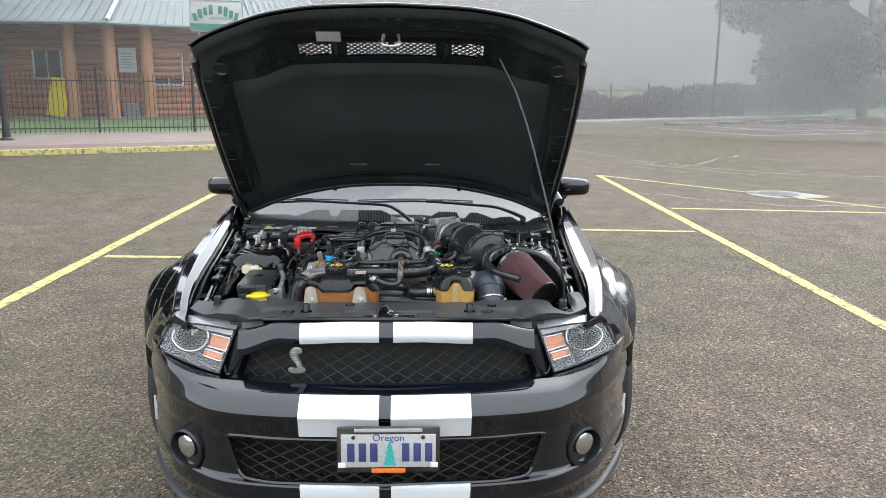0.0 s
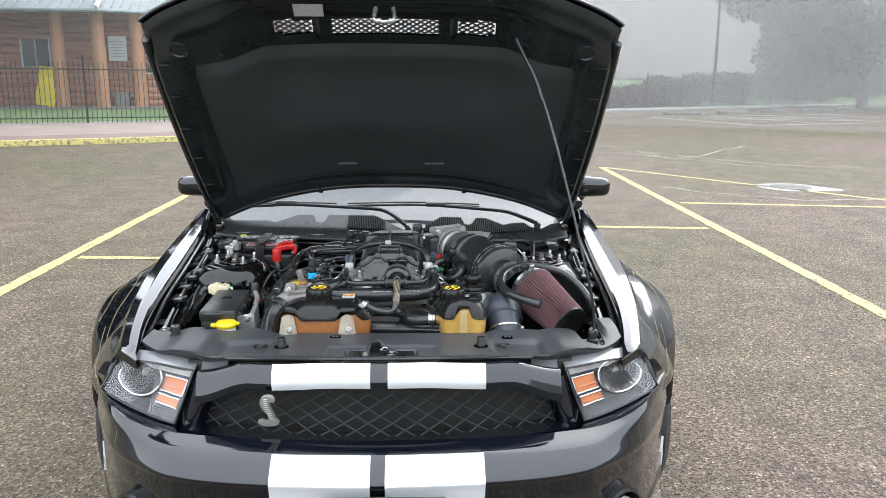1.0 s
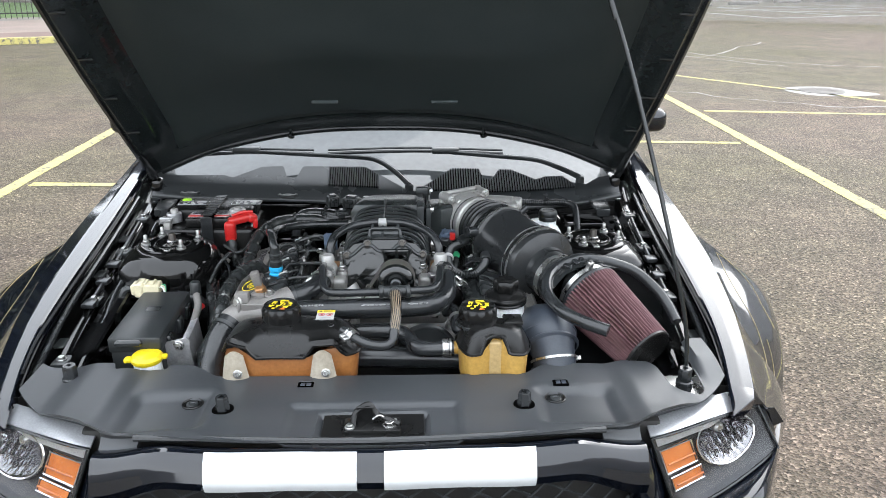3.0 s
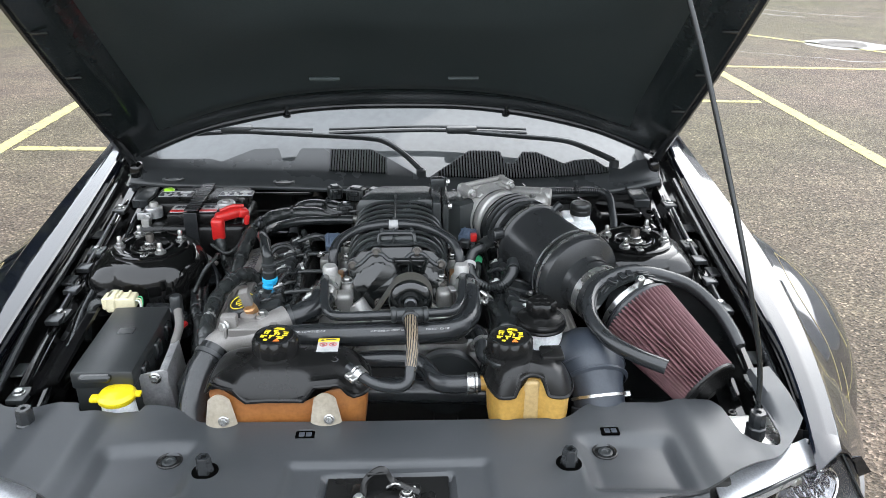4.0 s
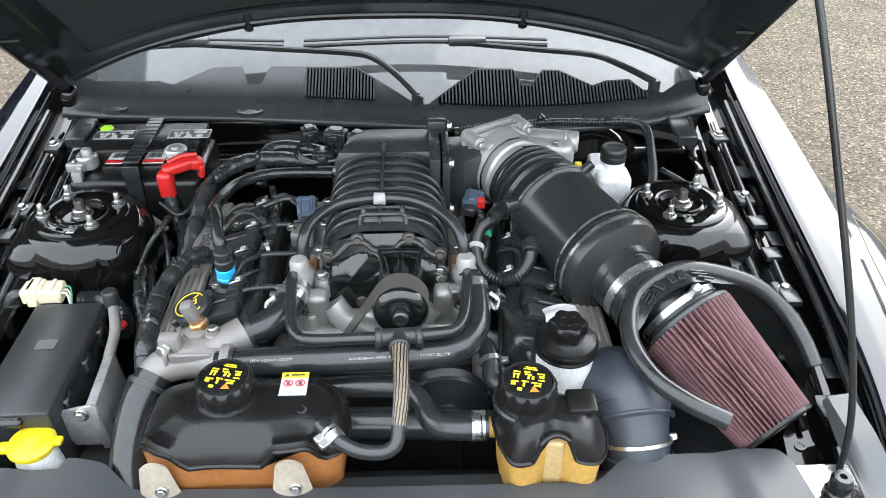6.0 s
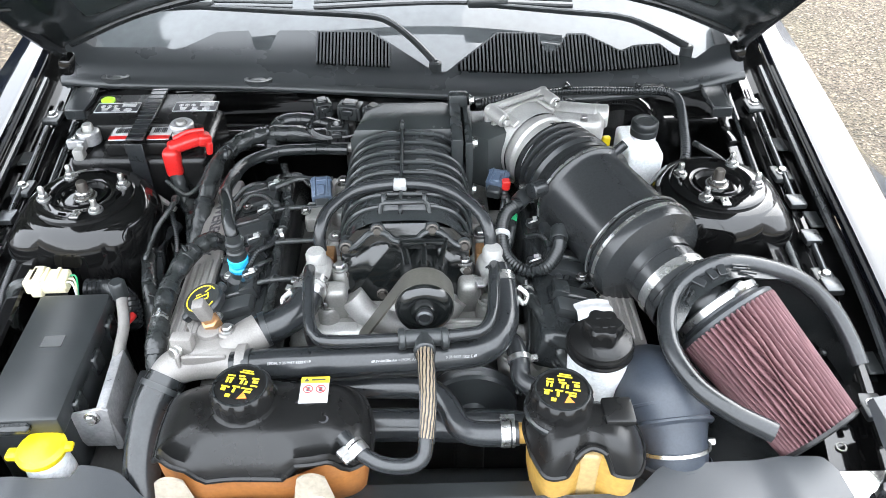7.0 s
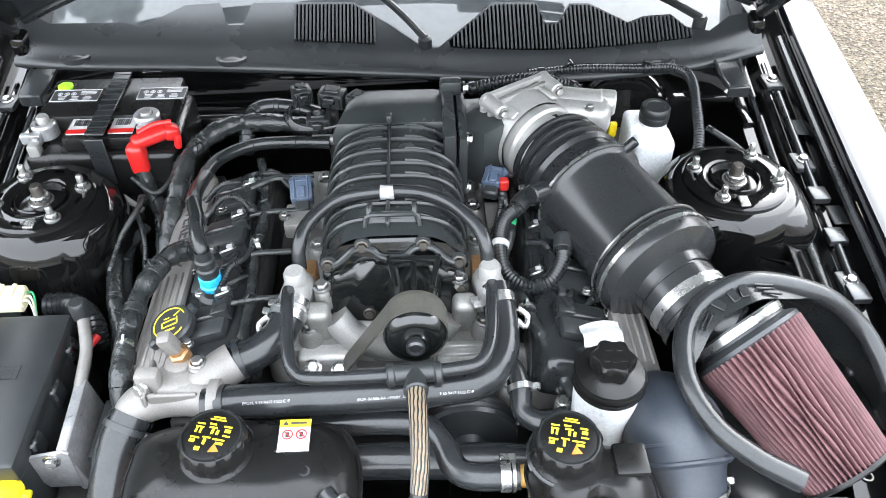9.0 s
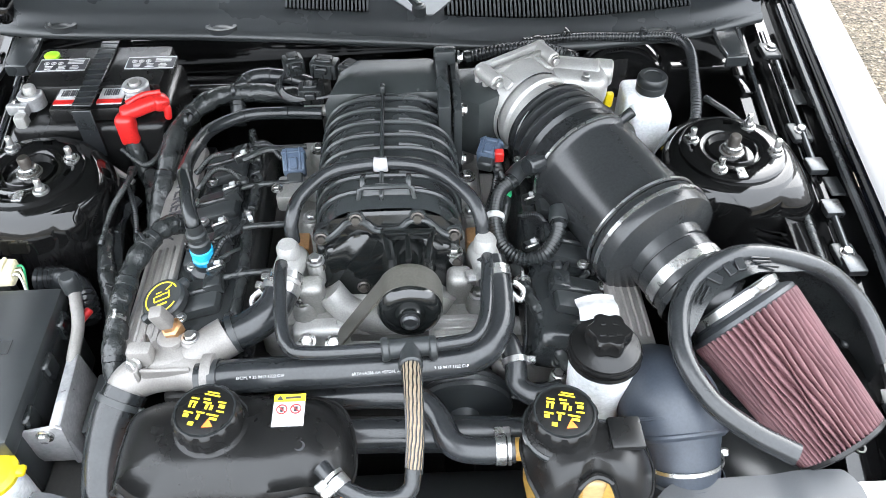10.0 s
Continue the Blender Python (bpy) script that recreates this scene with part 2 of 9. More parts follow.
BLUE_INK = surface("dark_blue_print", (0.03, 0.04, 0.14), (0.05, 0.06, 0.18), 0.5, bump=0.0)
TEAL = surface("teal_print", (0.03, 0.34, 0.32), (0.05, 0.42, 0.38), 0.5, bump=0.0)
ORANGE = surface("amber_lens", (0.40, 0.10, 0.015), (0.50, 0.15, 0.03), 0.2, coat=0.8, big=30, fine=300, bump=0.2, dist=0.001)


def clear_cover(name, gloss):
    """Thin clear plastic: see-through with a faint gloss."""
    m = bpy.data.materials.new(name)
    m.use_nodes = True
    n, l = m.node_tree.nodes, m.node_tree.links
    n.clear()
    t, g, x, o = n.new("ShaderNodeBsdfTransparent"), n.new("ShaderNodeBsdfGlossy"), n.new("ShaderNodeMixShader"), n.new("ShaderNodeOutputMaterial")
    g.inputs["Roughness"].default_value = 0.03
    x.inputs[0].default_value = gloss
    l.new(t.outputs[0], x.inputs[1]), l.new(g.outputs[0], x.inputs[2]), l.new(x.outputs[0], o.inputs["Surface"])
    return m


LENS = clear_cover("clear_lens", 0.035)
GLASS = glassy("tinted_window_glass", (0.35, 0.42, 0.40), 0.0)
WINDSCREEN = surface("coated_windscreen_glass", (0.045, 0.050, 0.052), (0.058, 0.063, 0.065), 0.03, 0.0, 0.25, 2, 40, 0.0, spread=0.02)
DARK_GLASS = surface("dark_house_glass", (0.03, 0.04, 0.045), (0.06, 0.07, 0.075), 0.08, coat=0.5, big=0.6, fine=30, bump=0.0, spread=0.03)
TYRE = surface("tyre_rubber", (0.015, 0.015, 0.015), (0.03, 0.03, 0.03), 0.7, big=12, fine=160, bump=0.4)
UNDER = surface("dark_grimy_metal", (0.010, 0.010, 0.010), (0.022, 0.021, 0.019), 0.6, big=12, fine=160, bump=0.4)
LOG = surface("red_brown_stained_log", (0.33, 0.13, 0.076), (0.46, 0.205, 0.125), 0.6, big=1.3, fine=22, bump=0.5, dist=0.01, stretch=(0.4, 3, 3))
POST_WOOD = surface("orange_stained_post", (0.38, 0.17, 0.08), (0.48, 0.24, 0.125), 0.6, big=1.3, fine=22, bump=0.5, dist=0.01, stretch=(3, 3, 0.3))
ROOF = surface("grey_green_metal_roof", (0.19, 0.225, 0.23), (0.26, 0.30, 0.305), 0.4, 0.1, big=1.0, fine=20, bump=0.1)
TRIM = surface("pale_trim_paint", (0.55, 0.57, 0.57), (0.66, 0.68, 0.68), 0.5, big=3, fine=30, bump=0.1)
IRON = surface("black_painted_iron", (0.035, 0.032, 0.031), (0.06, 0.055, 0.053), 0.5, big=6, fine=60, bump=0.2)
CONCRETE = surface("damp_concrete", (0.17, 0.15, 0.135), (0.24, 0.215, 0.195), 0.75, big=1.2, fine=60, bump=0.5, dist=0.004)
PALEWALK = surface("brownish_grey_walkway", (0.21, 0.165, 0.14), (0.29, 0.23, 0.20), 0.75, big=1.2, fine=60, bump=0.5, dist=0.004)
REDWALK = surface("brownish_pink_paving", (0.15, 0.10, 0.085), (0.21, 0.145, 0.125), 0.75, big=1.2, fine=60, bump=0.5, dist=0.004)
GRASS = surface("cut_lawn", (0.065, 0.12, 0.035), (0.11, 0.18, 0.055), 0.8, big=1.5, fine=40, bump=0.9, dist=0.02)
LEAF = surface("dull_green_leaves", (0.045, 0.065, 0.035), (0.09, 0.11, 0.06), 0.6, big=0.9, fine=12, bump=0.2)
HEDGE = surface("dark_hedge_leaves", (0.045, 0.07, 0.042), (0.085, 0.115, 0.068), 0.6, big=0.9, fine=12, bump=0.2)
FIR = surface("dark_fir_needles", (0.022, 0.032, 0.018), (0.045, 0.055, 0.030), 0.7, big=0.6, fine=10, bump=0.2)
BARK = surface("grey_bark", (0.07, 0.06, 0.05), (0.13, 0.11, 0.095), 0.8, big=3, fine=30, bump=0.8, dist=0.02, stretch=(3, 3, 0.5))
SIGN_GREEN = surface("green_sign_paint", (0.02, 0.22, 0.13), (0.03, 0.27, 0.16), 0.4, bump=0.0)


# ---- mesh helpers ----
def mesh_of(name, bm, material, smooth=30):
    bmesh.ops.recalc_face_normals(bm, faces=bm.faces)
    me = bpy.data.meshes.new(name)
    bm.to_mesh(me)
    bm.free()
    for m in material if isinstance(material, (list, tuple)) else [material]:
        me.materials.append(m)
    if smooth:
        me.shade_smooth()
        me.set_sharp_from_angle(angle=radians(smooth))
    return me


def part(name, bm, material, parent=None, label="", smooth=38):
    ob = new(name, mesh_of(name, bm, material, smooth))
    if parent:
        ob.parent = parent
    if label:
        tagged(ob, label)
    return ob


def thing(name, label, category, group="", at=(0, 0, 0)):
    ob = new(name)
    ob.location = at
    ob.empty_display_size = 0.05
    return tagged(ob, label, category, group)


def structure(name, bm, material, label, category, smooth=38):
    return tagged(part(name, bm, material, None, label, smooth), label, category, kind="structure")


def box(size, at=(0, 0, 0), bevel=0.0, seg=2, m=None, bm=None):
    bm = bm or bmesh.new()
    t = (m or Matrix.Identity(4)) @ Matrix.Translation(at) @ Matrix.Diagonal((*size, 1))
    made = bmesh.ops.create_cube(bm, size=1, matrix=t)["verts"]
    if bevel:
        edges = {e for v in made for e in v.link_edges}
        bmesh.ops.bevel(bm, geom=list(edges), offset=bevel, segments=seg, profile=0.5, affect="EDGES")
    return bm


def turned(profile, seg=32, m=None, bm=None):
    """A body turned about z from (radius, height) pairs."""
    bm = bm or bmesh.new()
    m = m or Matrix.Identity(4)
    rings = []
    for r, z in profile:
        if r < 1e-5:
            rings.append([bm.verts.new(m @ Vector((0, 0, z)))])
        else:
            rings.append([bm.verts.new(m @ Vector((r * math.cos(a), r * math.sin(a), z))) for a in (2 * math.pi * k / seg for k in range(seg))])
    for a, b in zip(rings, rings[1:]):
        for k in range(seg):
            q = [a[k % len(a)], a[(k + 1) % len(a)], b[(k + 1) % len(b)], b[k % len(b)]]
            q = list(dict.fromkeys(q))
            if len(q) > 2:
                bm.faces.new(q)
    return bm


def rod(a, b, r, seg=16, bm=None, r2=None, cap=0.0):
    a, b = Vector(a), Vector(b)
    m = Matrix.Translation(a) @ (b - a).to_track_quat("Z", "Y").to_matrix().to_4x4()
    h = (b - a).length
    r2 = r if r2 is None else r2
    c = cap or min(r * 0.15, h * 0.2)
    return turned([(0, 0), (r - c, 0), (r, c), (r2, h - c), (r2 - c, h), (0, h)], seg, m, bm)


def smooth_path(points, steps=8):
    """A spline through the points."""
    p = [Vector(q) for q in points]
    p = [2 * p[0] - p[1]] + p + [2 * p[-1] - p[-2]]
    out = []
    for k in range(1, len(p) - 2):
        a, b, c, d = p[k - 1:k + 3]
        for j in range(steps):
            t = j / steps
            out.append(0.5 * (2 * b + (c - a) * t + (2 * a - 5 * b + 4 * c - d) * t * t + (3 * b - a - 3 * c + d) * t ** 3))
    return out + [p[-2]]


def tube(points, r, seg=14, steps=8, bm=None, ribs=0.0, pitch=0.0, flat=1.0, straight=False):
    """A pipe along a spline; ribs: depth of convolutions, pitch their spacing."""
    bm = bm or bmesh.new()
    path = [Vector(q) for q in points] if straight else smooth_path(points, steps)
    if ribs:
        fine, left = [path[0]], 0.0
        step = pitch / 4
        for a, b in zip(path, path[1:]):
            length = (b - a).length
            d = step - left
            while d <= length:
                fine.append(a.lerp(b, d / length))
                d += step
            left = length - (d - step)
        path = fine
    rings, up = [], None
    for k, q in enumerate(path):
        ahead = (path[min(k + 1, len(path) - 1)] - path[max(k - 1, 0)]).normalized()
        if up is None:
            up = ahead.orthogonal().normalized()
        up = (up - ahead * up.dot(ahead)).normalized()
        side = ahead.cross(up)
        f = k / max(1, len(path) - 1)
        rad = r(f) if callable(r) else r
        if ribs:
            rad += ribs * (0.5, 1, 0.5, 0)[k % 4]
        rings.append([bm.verts.new(q + (up * math.cos(a) * flat + side * math.sin(a)) * rad) for a in (2 * math.pi * j / seg for j in range(seg))])
    for a, b in zip(rings, rings[1:]):
        for j in range(seg):
            bm.faces.new((a[j], a[(j + 1) % seg], b[(j + 1) % seg], b[j]))
    bm.faces.new(rings[0][::-1]), bm.faces.new(rings[-1])
    return bm


def sheet(fn, nu, nv, thick=0.0, skip=None, bm=None):
    """A surface fn(u, v) -> point over the unit square; thick gives it a body, skip(u, v) leaves openings."""
    bm = bm or bmesh.new()
    g = [[bm.verts.new(fn(i / nu, j / nv)) for j in range(nv + 1)] for i in range(nu + 1)]
    faces = []
    for i in range(nu):
        for j in range(nv):
            if not (skip and skip((i + 0.5) / nu, (j + 0.5) / nv)):
                faces.append(bm.faces.new((g[i][j], g[i + 1][j], g[i + 1][j + 1], g[i][j + 1])))
    loose = [v for v in bm.verts if not v.link_faces]
    bmesh.ops.delete(bm, geom=loose, context="VERTS")
    if thick:
        bmesh.ops.recalc_face_normals(bm, faces=faces)
        bmesh.ops.solidify(bm, geom=faces, thickness=thick)
    return bm


def slab(outline, z0, z1, bm=None, bevel=0.0, m=None):
    """A flat body with the given outline in plan."""
    bm = bm or bmesh.new()
    m = m or Matrix.Identity(4)
    a = [bm.verts.new(m @ Vector((x, y, z0))) for x, y in outline]
    b = [bm.verts.new(m @ Vector((x, y, z1))) for x, y in outline]
    n = len(a)
    top = bm.faces.new(b)
    bm.faces.new(a[::-1])
    for k in range(n):
        bm.faces.new((a[k], a[(k + 1) % n], b[(k + 1) % n], b[k]))
    if bevel:
        bmesh.ops.bevel(bm, geom=list(top.edges), offset=bevel, segments=2, profile=0.5, affect="EDGES")
    return bm


def bolt(at, r=0.008, axis=(0, 0, 1), bm=None):
    """A hexagon bolt with a washer flange."""
    m = Matrix.Translation(at) @ Vector(axis).to_track_quat("Z", "Y").to_matrix().to_4x4()
    bm = turned([(0, -0.002), (1.45 * r, -0.002), (1.45 * r, 0.001), (1.1 * r, 0.002)], 16, m, bm)
    return turned([(r, 0.0), (r, 0.8 * r), (0.85 * r, 0.95 * r), (0, 0.95 * r)], 6, m, bm)


def band(a, b, r, width, bm=None, at=0.5):
    """A hose clamp round the line from a to b."""
    a, b = Vector(a), Vector(b)
    mid, way = a.lerp(b, at), (b - a).normalized()
    m = Matrix.Translation(mid) @ way.to_track_quat("Z", "Y").to_matrix().to_4x4()
    w = width / 2
    bm = turned([(r, -w), (r + 0.0018, -w), (r + 0.0018, w), (r, w)], 36, m, bm)
    bm = box((0.014, 0.008, 0.010), (r + 0.005, 0, 0), 0.0015, 1, m, bm)
    return bm


def lerp(a, b, t):
    return a + (b - a) * t


def ease(a, b, x):
    t = min(1, max(0, (x - a) / (b - a)))
    return t * t * (3 - 2 * t)


def curve_at(table, y):
    """A smooth value between (position, value) pairs that never overshoots them."""
    if y <= table[0][0]:
        return table[0][1]
    if y >= table[-1][0]:
        return table[-1][1]
    i = 0
    while table[i + 1][0] < y:
        i += 1

    def rise(k):
        return (table[k + 1][1] - table[k][1]) / (table[k + 1][0] - table[k][0])

    def lean(k):
        if k == 0 or k == len(table) - 1:
            return rise(0 if k == 0 else k - 1)
        a, b = rise(k - 1), rise(k)
        return 2 * a * b / (a + b) if a * b > 0 else 0.0
    h = table[i + 1][0] - table[i][0]
    t = (y - table[i][0]) / h
    return table[i][1] * (1 + 2 * t) * (1 - t) ** 2 + h * lean(i) * t * (1 - t) ** 2 + table[i + 1][1] * t * t * (3 - 2 * t) + h * lean(i + 1) * t * t * (t - 1)


def words(text, size, m, material, parent, name="lettering", depth=0.0003):
    cu = bpy.data.curves.new(name, "FONT")
    cu.body, cu.size, cu.extrude, cu.align_x, cu.align_y = text, size, depth, "CENTER", "CENTER"
    tmp = new(name, cu)
    me = bpy.data.meshes.new_from_object(tmp.evaluated_get(bpy.context.evaluated_depsgraph_get()))
    bpy.data.objects.remove(tmp)
    me.transform(m)
    me.materials.clear()
    me.materials.append(material)
    ob = new(name, me)
    ob.parent = parent
    return ob


# ---- the parking lot ----
g = bmesh.new()
for x, y in ((-1500, -1500), (1500, -1500), (1500, 1500), (-1500, 1500)):
    g.verts.new((x, y, 0))
g.faces.new(g.verts)
structure("ground", g, ASPHALT, "damp worn grey-brown asphalt of a parking lot", "asphalt", 0)


def stripe(a, b, width, material, label, z=0.004):
    a, b = Vector((*a, 0)), Vector((*b, 0))
    side = (b - a).normalized().cross(Vector((0, 0, 1))) * width / 2
    bm = bmesh.new()
    n = max(2, int((b - a).length / 0.12))
    rnd = random.Random(int(a.x * 100 + b.y * 10))
    rows = []
    for k in range(n + 1):
        p = a.lerp(b, k / n)
        rows.append([bm.verts.new(p + side * s * rnd.uniform(0.9, 1.1) + Vector((0, 0, z))) for s in (-1, 1)])
    for p, q in zip(rows, rows[1:]):
        bm.faces.new((p[0], p[1], q[1], q[0]))
    return structure("road_marking", bm, material, label, "marking", 0)


YL = "worn yellow painted parking line on the asphalt"
stripe((3.31, 11.75), (2.98, -4.0), 0.11, YELLOW_PAINT, YL)
stripe((-2.86, 9.3), (-2.74, -4.0), 0.11, YELLOW_PAINT, YL)
stripe((1.2, 6.2), (3.08, 6.05), 0.09, YELLOW_PAINT, YL)
stripe((-2.72, 4.74), (-1.2, 4.66), 0.09, YELLOW_PAINT, YL)
stripe((3.36, 7.75), (12.0, 6.6), 0.09, YELLOW_PAINT, YL)
stripe((3.36, 11.7), (9.5, 3.4), 0.09, YELLOW_PAINT, YL, 0.005)
# ---- the car body ----
car = thing("car", "black sports coupe with white racing stripes and raised hood", "car")


def nose_y(x):
    """Plan curve of the bumper's foremost edge."""
    a = abs(x)
    return curve_at([(0, 0.035), (0.25, 0.047), (0.40, 0.066), (0.52, 0.100), (0.634, 0.180), (0.707, 0.254), (0.764, 0.344), (0.83, 0.47), (0.90, 0.64), (0.94, 0.78)], a)


def both(fn, *args):
    for s in (-1, 1):
        fn(s, *args)


BW = 0.885
ROWS = [(0.575, 0.115), (0.560, 0.065), (0.550, 0.045), (0.512, 0.0), (0.497, 0.005), (0.445, 0.018), (0.40, 0.03), (0.30, 0.025), (0.28, 0.0), (0.24, 0.0), (0.20, 0.03), (0.16, 0.06)]


ROW_Z, ROW_BACK = [(k, r[0]) for k, r in enumerate(ROWS)], [(k, r[1]) for k, r in enumerate(ROWS)]


def fascia(u, v):
    x = lerp(-BW, BW, u)
    k = v * (len(ROWS) - 1)
    z, dy = curve_at(ROW_Z, k), curve_at(ROW_BACK, k)
    a = abs(x)
    high = ease(0.505, 0.56, z)
    rise = 0.045 * ease(0.56, 0.83, a) * high
    dy *= 1 - 0.35 * ease(0.4, 0.8, a) - 0.50 * ease(0.5, 0.82, a) * high
    return Vector((x * (1 - 0.02 * ease(0.3, 0.16, z)), nose_y(x) + dy, z + rise))


OPENING = [(0.0, 5.35), (0.30, 5.35), (0.44, 5.30), (0.492, 5.45), (0.490, 5.85), (0.472, 6.5), (0.445, 7.1), (0.39, 7.45), (0.30, 7.55), (0.0, 7.55)]


def fascia_hole(u, v):
    x, k = abs(lerp(-BW, BW, u)), v * (len(ROWS) - 1)
    return 5.35 < k < 7.55 and x < curve_at([(5.3, 0.488), (5.6, 0.494), (5.85, 0.490), (6.5, 0.472), (7.1, 0.440), (7.4, 0.395), (7.55, 0.36)], k)


bumper = part("front_bumper", sheet(fascia, 236, 110, 0.006, fascia_hole), CAR_BLACK, car, "glossy black front bumper")
rim_line = [(s * x, k) for s, run in ((-1, OPENING), (1, OPENING[::-1])) for x, k in run]
part("opening_rim", tube([fascia((x + BW) / 2 / BW, k / (len(ROWS) - 1)) + Vector((0, 0.004, 0)) for x, k in rim_line], 0.0085, 8, 6), CAR_BLACK, bumper, "rounded lip of the lower grille opening")


def lower_lip(u, v):
    x = lerp(-0.875, 0.875, u)
    a = v * math.pi
    return Vector((x, nose_y(x) + 0.02 - 0.035 * math.sin(a), 0.165 + 0.012 * math.cos(a)))


part("chin_splitter", sheet(lower_lip, 60, 8), GREY_PLASTIC, car, "grey-black lower splitter lip")


def net(fn, nx, nz, r, bm=None):
    """Diamond mesh of thin bars on the surface fn(u, v)."""
    bm = bm or bmesh.new()
    for i in range(-nz, nx + nz):
        for d in (1, -1):
            run = []
            for j in range(nz * 2 + 1):
                u = (i + d * j * 0.5 + (nz if d < 0 else 0)) / nx
                if -1e-6 <= u <= 1 + 1e-6:
                    run.append(fn(u, j / (nz * 2)))
            if len(run) > 1:
                tube(run, r, 5, bm=bm, straight=True)
    return bm


def header(u, v):
    x = lerp(-0.475, 0.475, u)
    a = abs(x)
    y = 0.185 + 0.06 * (a / 0.5) ** 2
    drop = 0.055 * ease(0.33, 0.48, a) + 0.012 * ease(0.1, 0.3, a)
    pts = [(y + 0.045, 0.752), (y + 0.025, 0.762), (y + 0.012, 0.762), (y, 0.750), (y - 0.012, 0.722), (y - 0.004, 0.704), (y + 0.03, 0.698)]
    k = v * (len(pts) - 1)
    i = min(int(k), len(pts) - 2)
    return Vector((x, lerp(pts[i][0], pts[i + 1][0], k - i), lerp(pts[i][1], pts[i + 1][1], k - i) - drop * (0.5 + 0.5 * v)))


part("grille_header", sheet(header, 48, 12, 0.004), CAR_BLACK, car, "glossy black panel over the grille")


def on_sheet(fn, u0, u1, v0, v1, lift):
    """A patch of paint a little proud of the surface fn."""
    def f(u, v):
        a, b = lerp(u0, u1, u), lerp(v0, v1, v)
        p, e = fn(a, b), 1e-3
        n = (fn(a + e, b) - p).cross(fn(a, b + e) - p).normalized()
        if n.y > 0 or (abs(n.y) < 0.3 and n.z < 0):
            n = -n
        return p + n * lift
    return f


for s in (-1, 1):
    lo, hi = sorted((s * 0.022, s * 0.272))
    part("racing_stripe", sheet(on_sheet(header, (lo + 0.475) / 0.95, (hi + 0.475) / 0.95, 0.33, 0.88, 0.003), 16, 10), CAR_WHITE, car, "white racing stripe")
    lo, hi = sorted((s * 0.018, s * 0.262))
    part("racing_stripe", sheet(on_sheet(fascia, (lo + BW) / 2 / BW, (hi + BW) / 2 / BW, 0.10, 0.455, 0.003), 16, 12), CAR_WHITE, car, "white racing stripe")
    part("racing_stripe", sheet(on_sheet(fascia, (lo + BW) / 2 / BW, (hi + BW) / 2 / BW, 0.66, 0.86, 0.003), 16, 8), CAR_WHITE, car, "white racing stripe")


def grille_plane(u, v):
    z = lerp(0.55, 0.705, v)
    w = lerp(0.49, 0.43, v)
    x = lerp(-w, w, u)
    return Vector((x, 0.215 + 0.10 * (x / 0.5) ** 2 + 0.02 * v, z))


part("grille_mesh", net(grille_plane, 15, 4, 0.0024), SLAT_GREY, car, "black diamond mesh of the upper grille")
part("grille_mesh", net(lambda u, v: Vector((lerp(-0.50, 0.50, u), 0.098 + 0.07 * (2 * u - 1) ** 2, lerp(0.262, 0.44, v))), 15, 5, 0.0024), SLAT_GREY, car, "black diamond mesh of the lower grille")
part("radiator", box((1.05, 0.05, 0.55), (0, 0.36, 0.45), 0.01), UNDER, car, "dark radiator behind the grille")


def cheek(s):
    """The painted web between the grille opening and the headlamp."""
    def f(u, v):
        z = lerp(0.535, 0.70, v) - 0.012 * u
        x = lerp(lerp(0.485, 0.425, v), lerp(0.560, 0.500, v), u)
        return Vector((s * x, 0.185 + 0.06 * (x / 0.5) ** 2 + 0.03 * u * u + 0.05 * (1 - u) ** 3 + 0.03 * v, z))
    part("grille_surround", sheet(f, 10, 10, 0.004), CAR_BLACK, car)


both(cheek)
part("grille_sill", sheet(lambda u, v: Vector((lerp(-0.50, 0.50, u), 0.13 + 0.40 * (u - 0.5) ** 2 + 0.13 * v, 0.572 - 0.025 * v)), 30, 4, 0.004), CAR_BLACK, car)


def wedge(s):
    """Painted wedge from the bumper shelf back to the headlamp."""
    def f(u, v):
        x = lerp(0.50, 0.80, u)
        near = fascia((x + BW) / 2 / BW, 0.10)
        far = lamp_face(1, 0.0)(u, 0.0) + Vector((0, 0.004, -0.006))
        p = near.lerp(far, v)
        return Vector((s * p.x, p.y, p.z + 0.006 * math.sin(math.pi * v)))
    part("bumper_corner", sheet(f, 20, 10, 0.003), CAR_BLACK, car, "glossy black panel below the headlamp")


def lamp_face(s, back):
    def f(u, v):
        x = lerp(lerp(0.548, 0.497, v), lerp(0.790, 0.752, v), u)
        y = lerp(0.272, 0.305, v) + 0.135 * u ** 1.4 + back * (1 - (2 * u - 1) ** 4) * (1 - (2 * v - 1) ** 4) + (0.004 if back else 0)
        z = lerp(lerp(0.570, 0.612, u), lerp(0.706, 0.690, u) + 0.012 * math.sin(math.pi * u), v)
        return Vector((s * x, y, z))
    return f


both(wedge)


# fenders: shaped cross-sections swept along the length
X_IN = [(0.36, 0.670), (0.44, 0.688), (0.54, 0.709), (0.67, 0.727), (0.80, 0.736), (1.09, 0.752), (1.50, 0.785), (1.8, 0.83)]
Z_IN = [(0.36, 0.712), (0.45, 0.735), (0.6, 0.765), (0.8, 0.795), (1.07, 0.828), (1.45, 0.868), (1.8, 0.895)]
X_CREASE = [(0.36, 0.702), (0.40, 0.722), (0.434, 0.738), (0.51, 0.757), (0.60, 0.776), (0.70, 0.795), (0.80, 0.809), (0.97, 0.829), (1.18, 0.840), (1.6, 0.856), (1.8, 0.872)]
X_OUT = [(0.43, 0.802), (0.50, 0.846), (0.56, 0.880), (0.64, 0.912), (0.75, 0.945), (0.96, 0.968), (1.4, 0.950), (1.8, 0.930)]


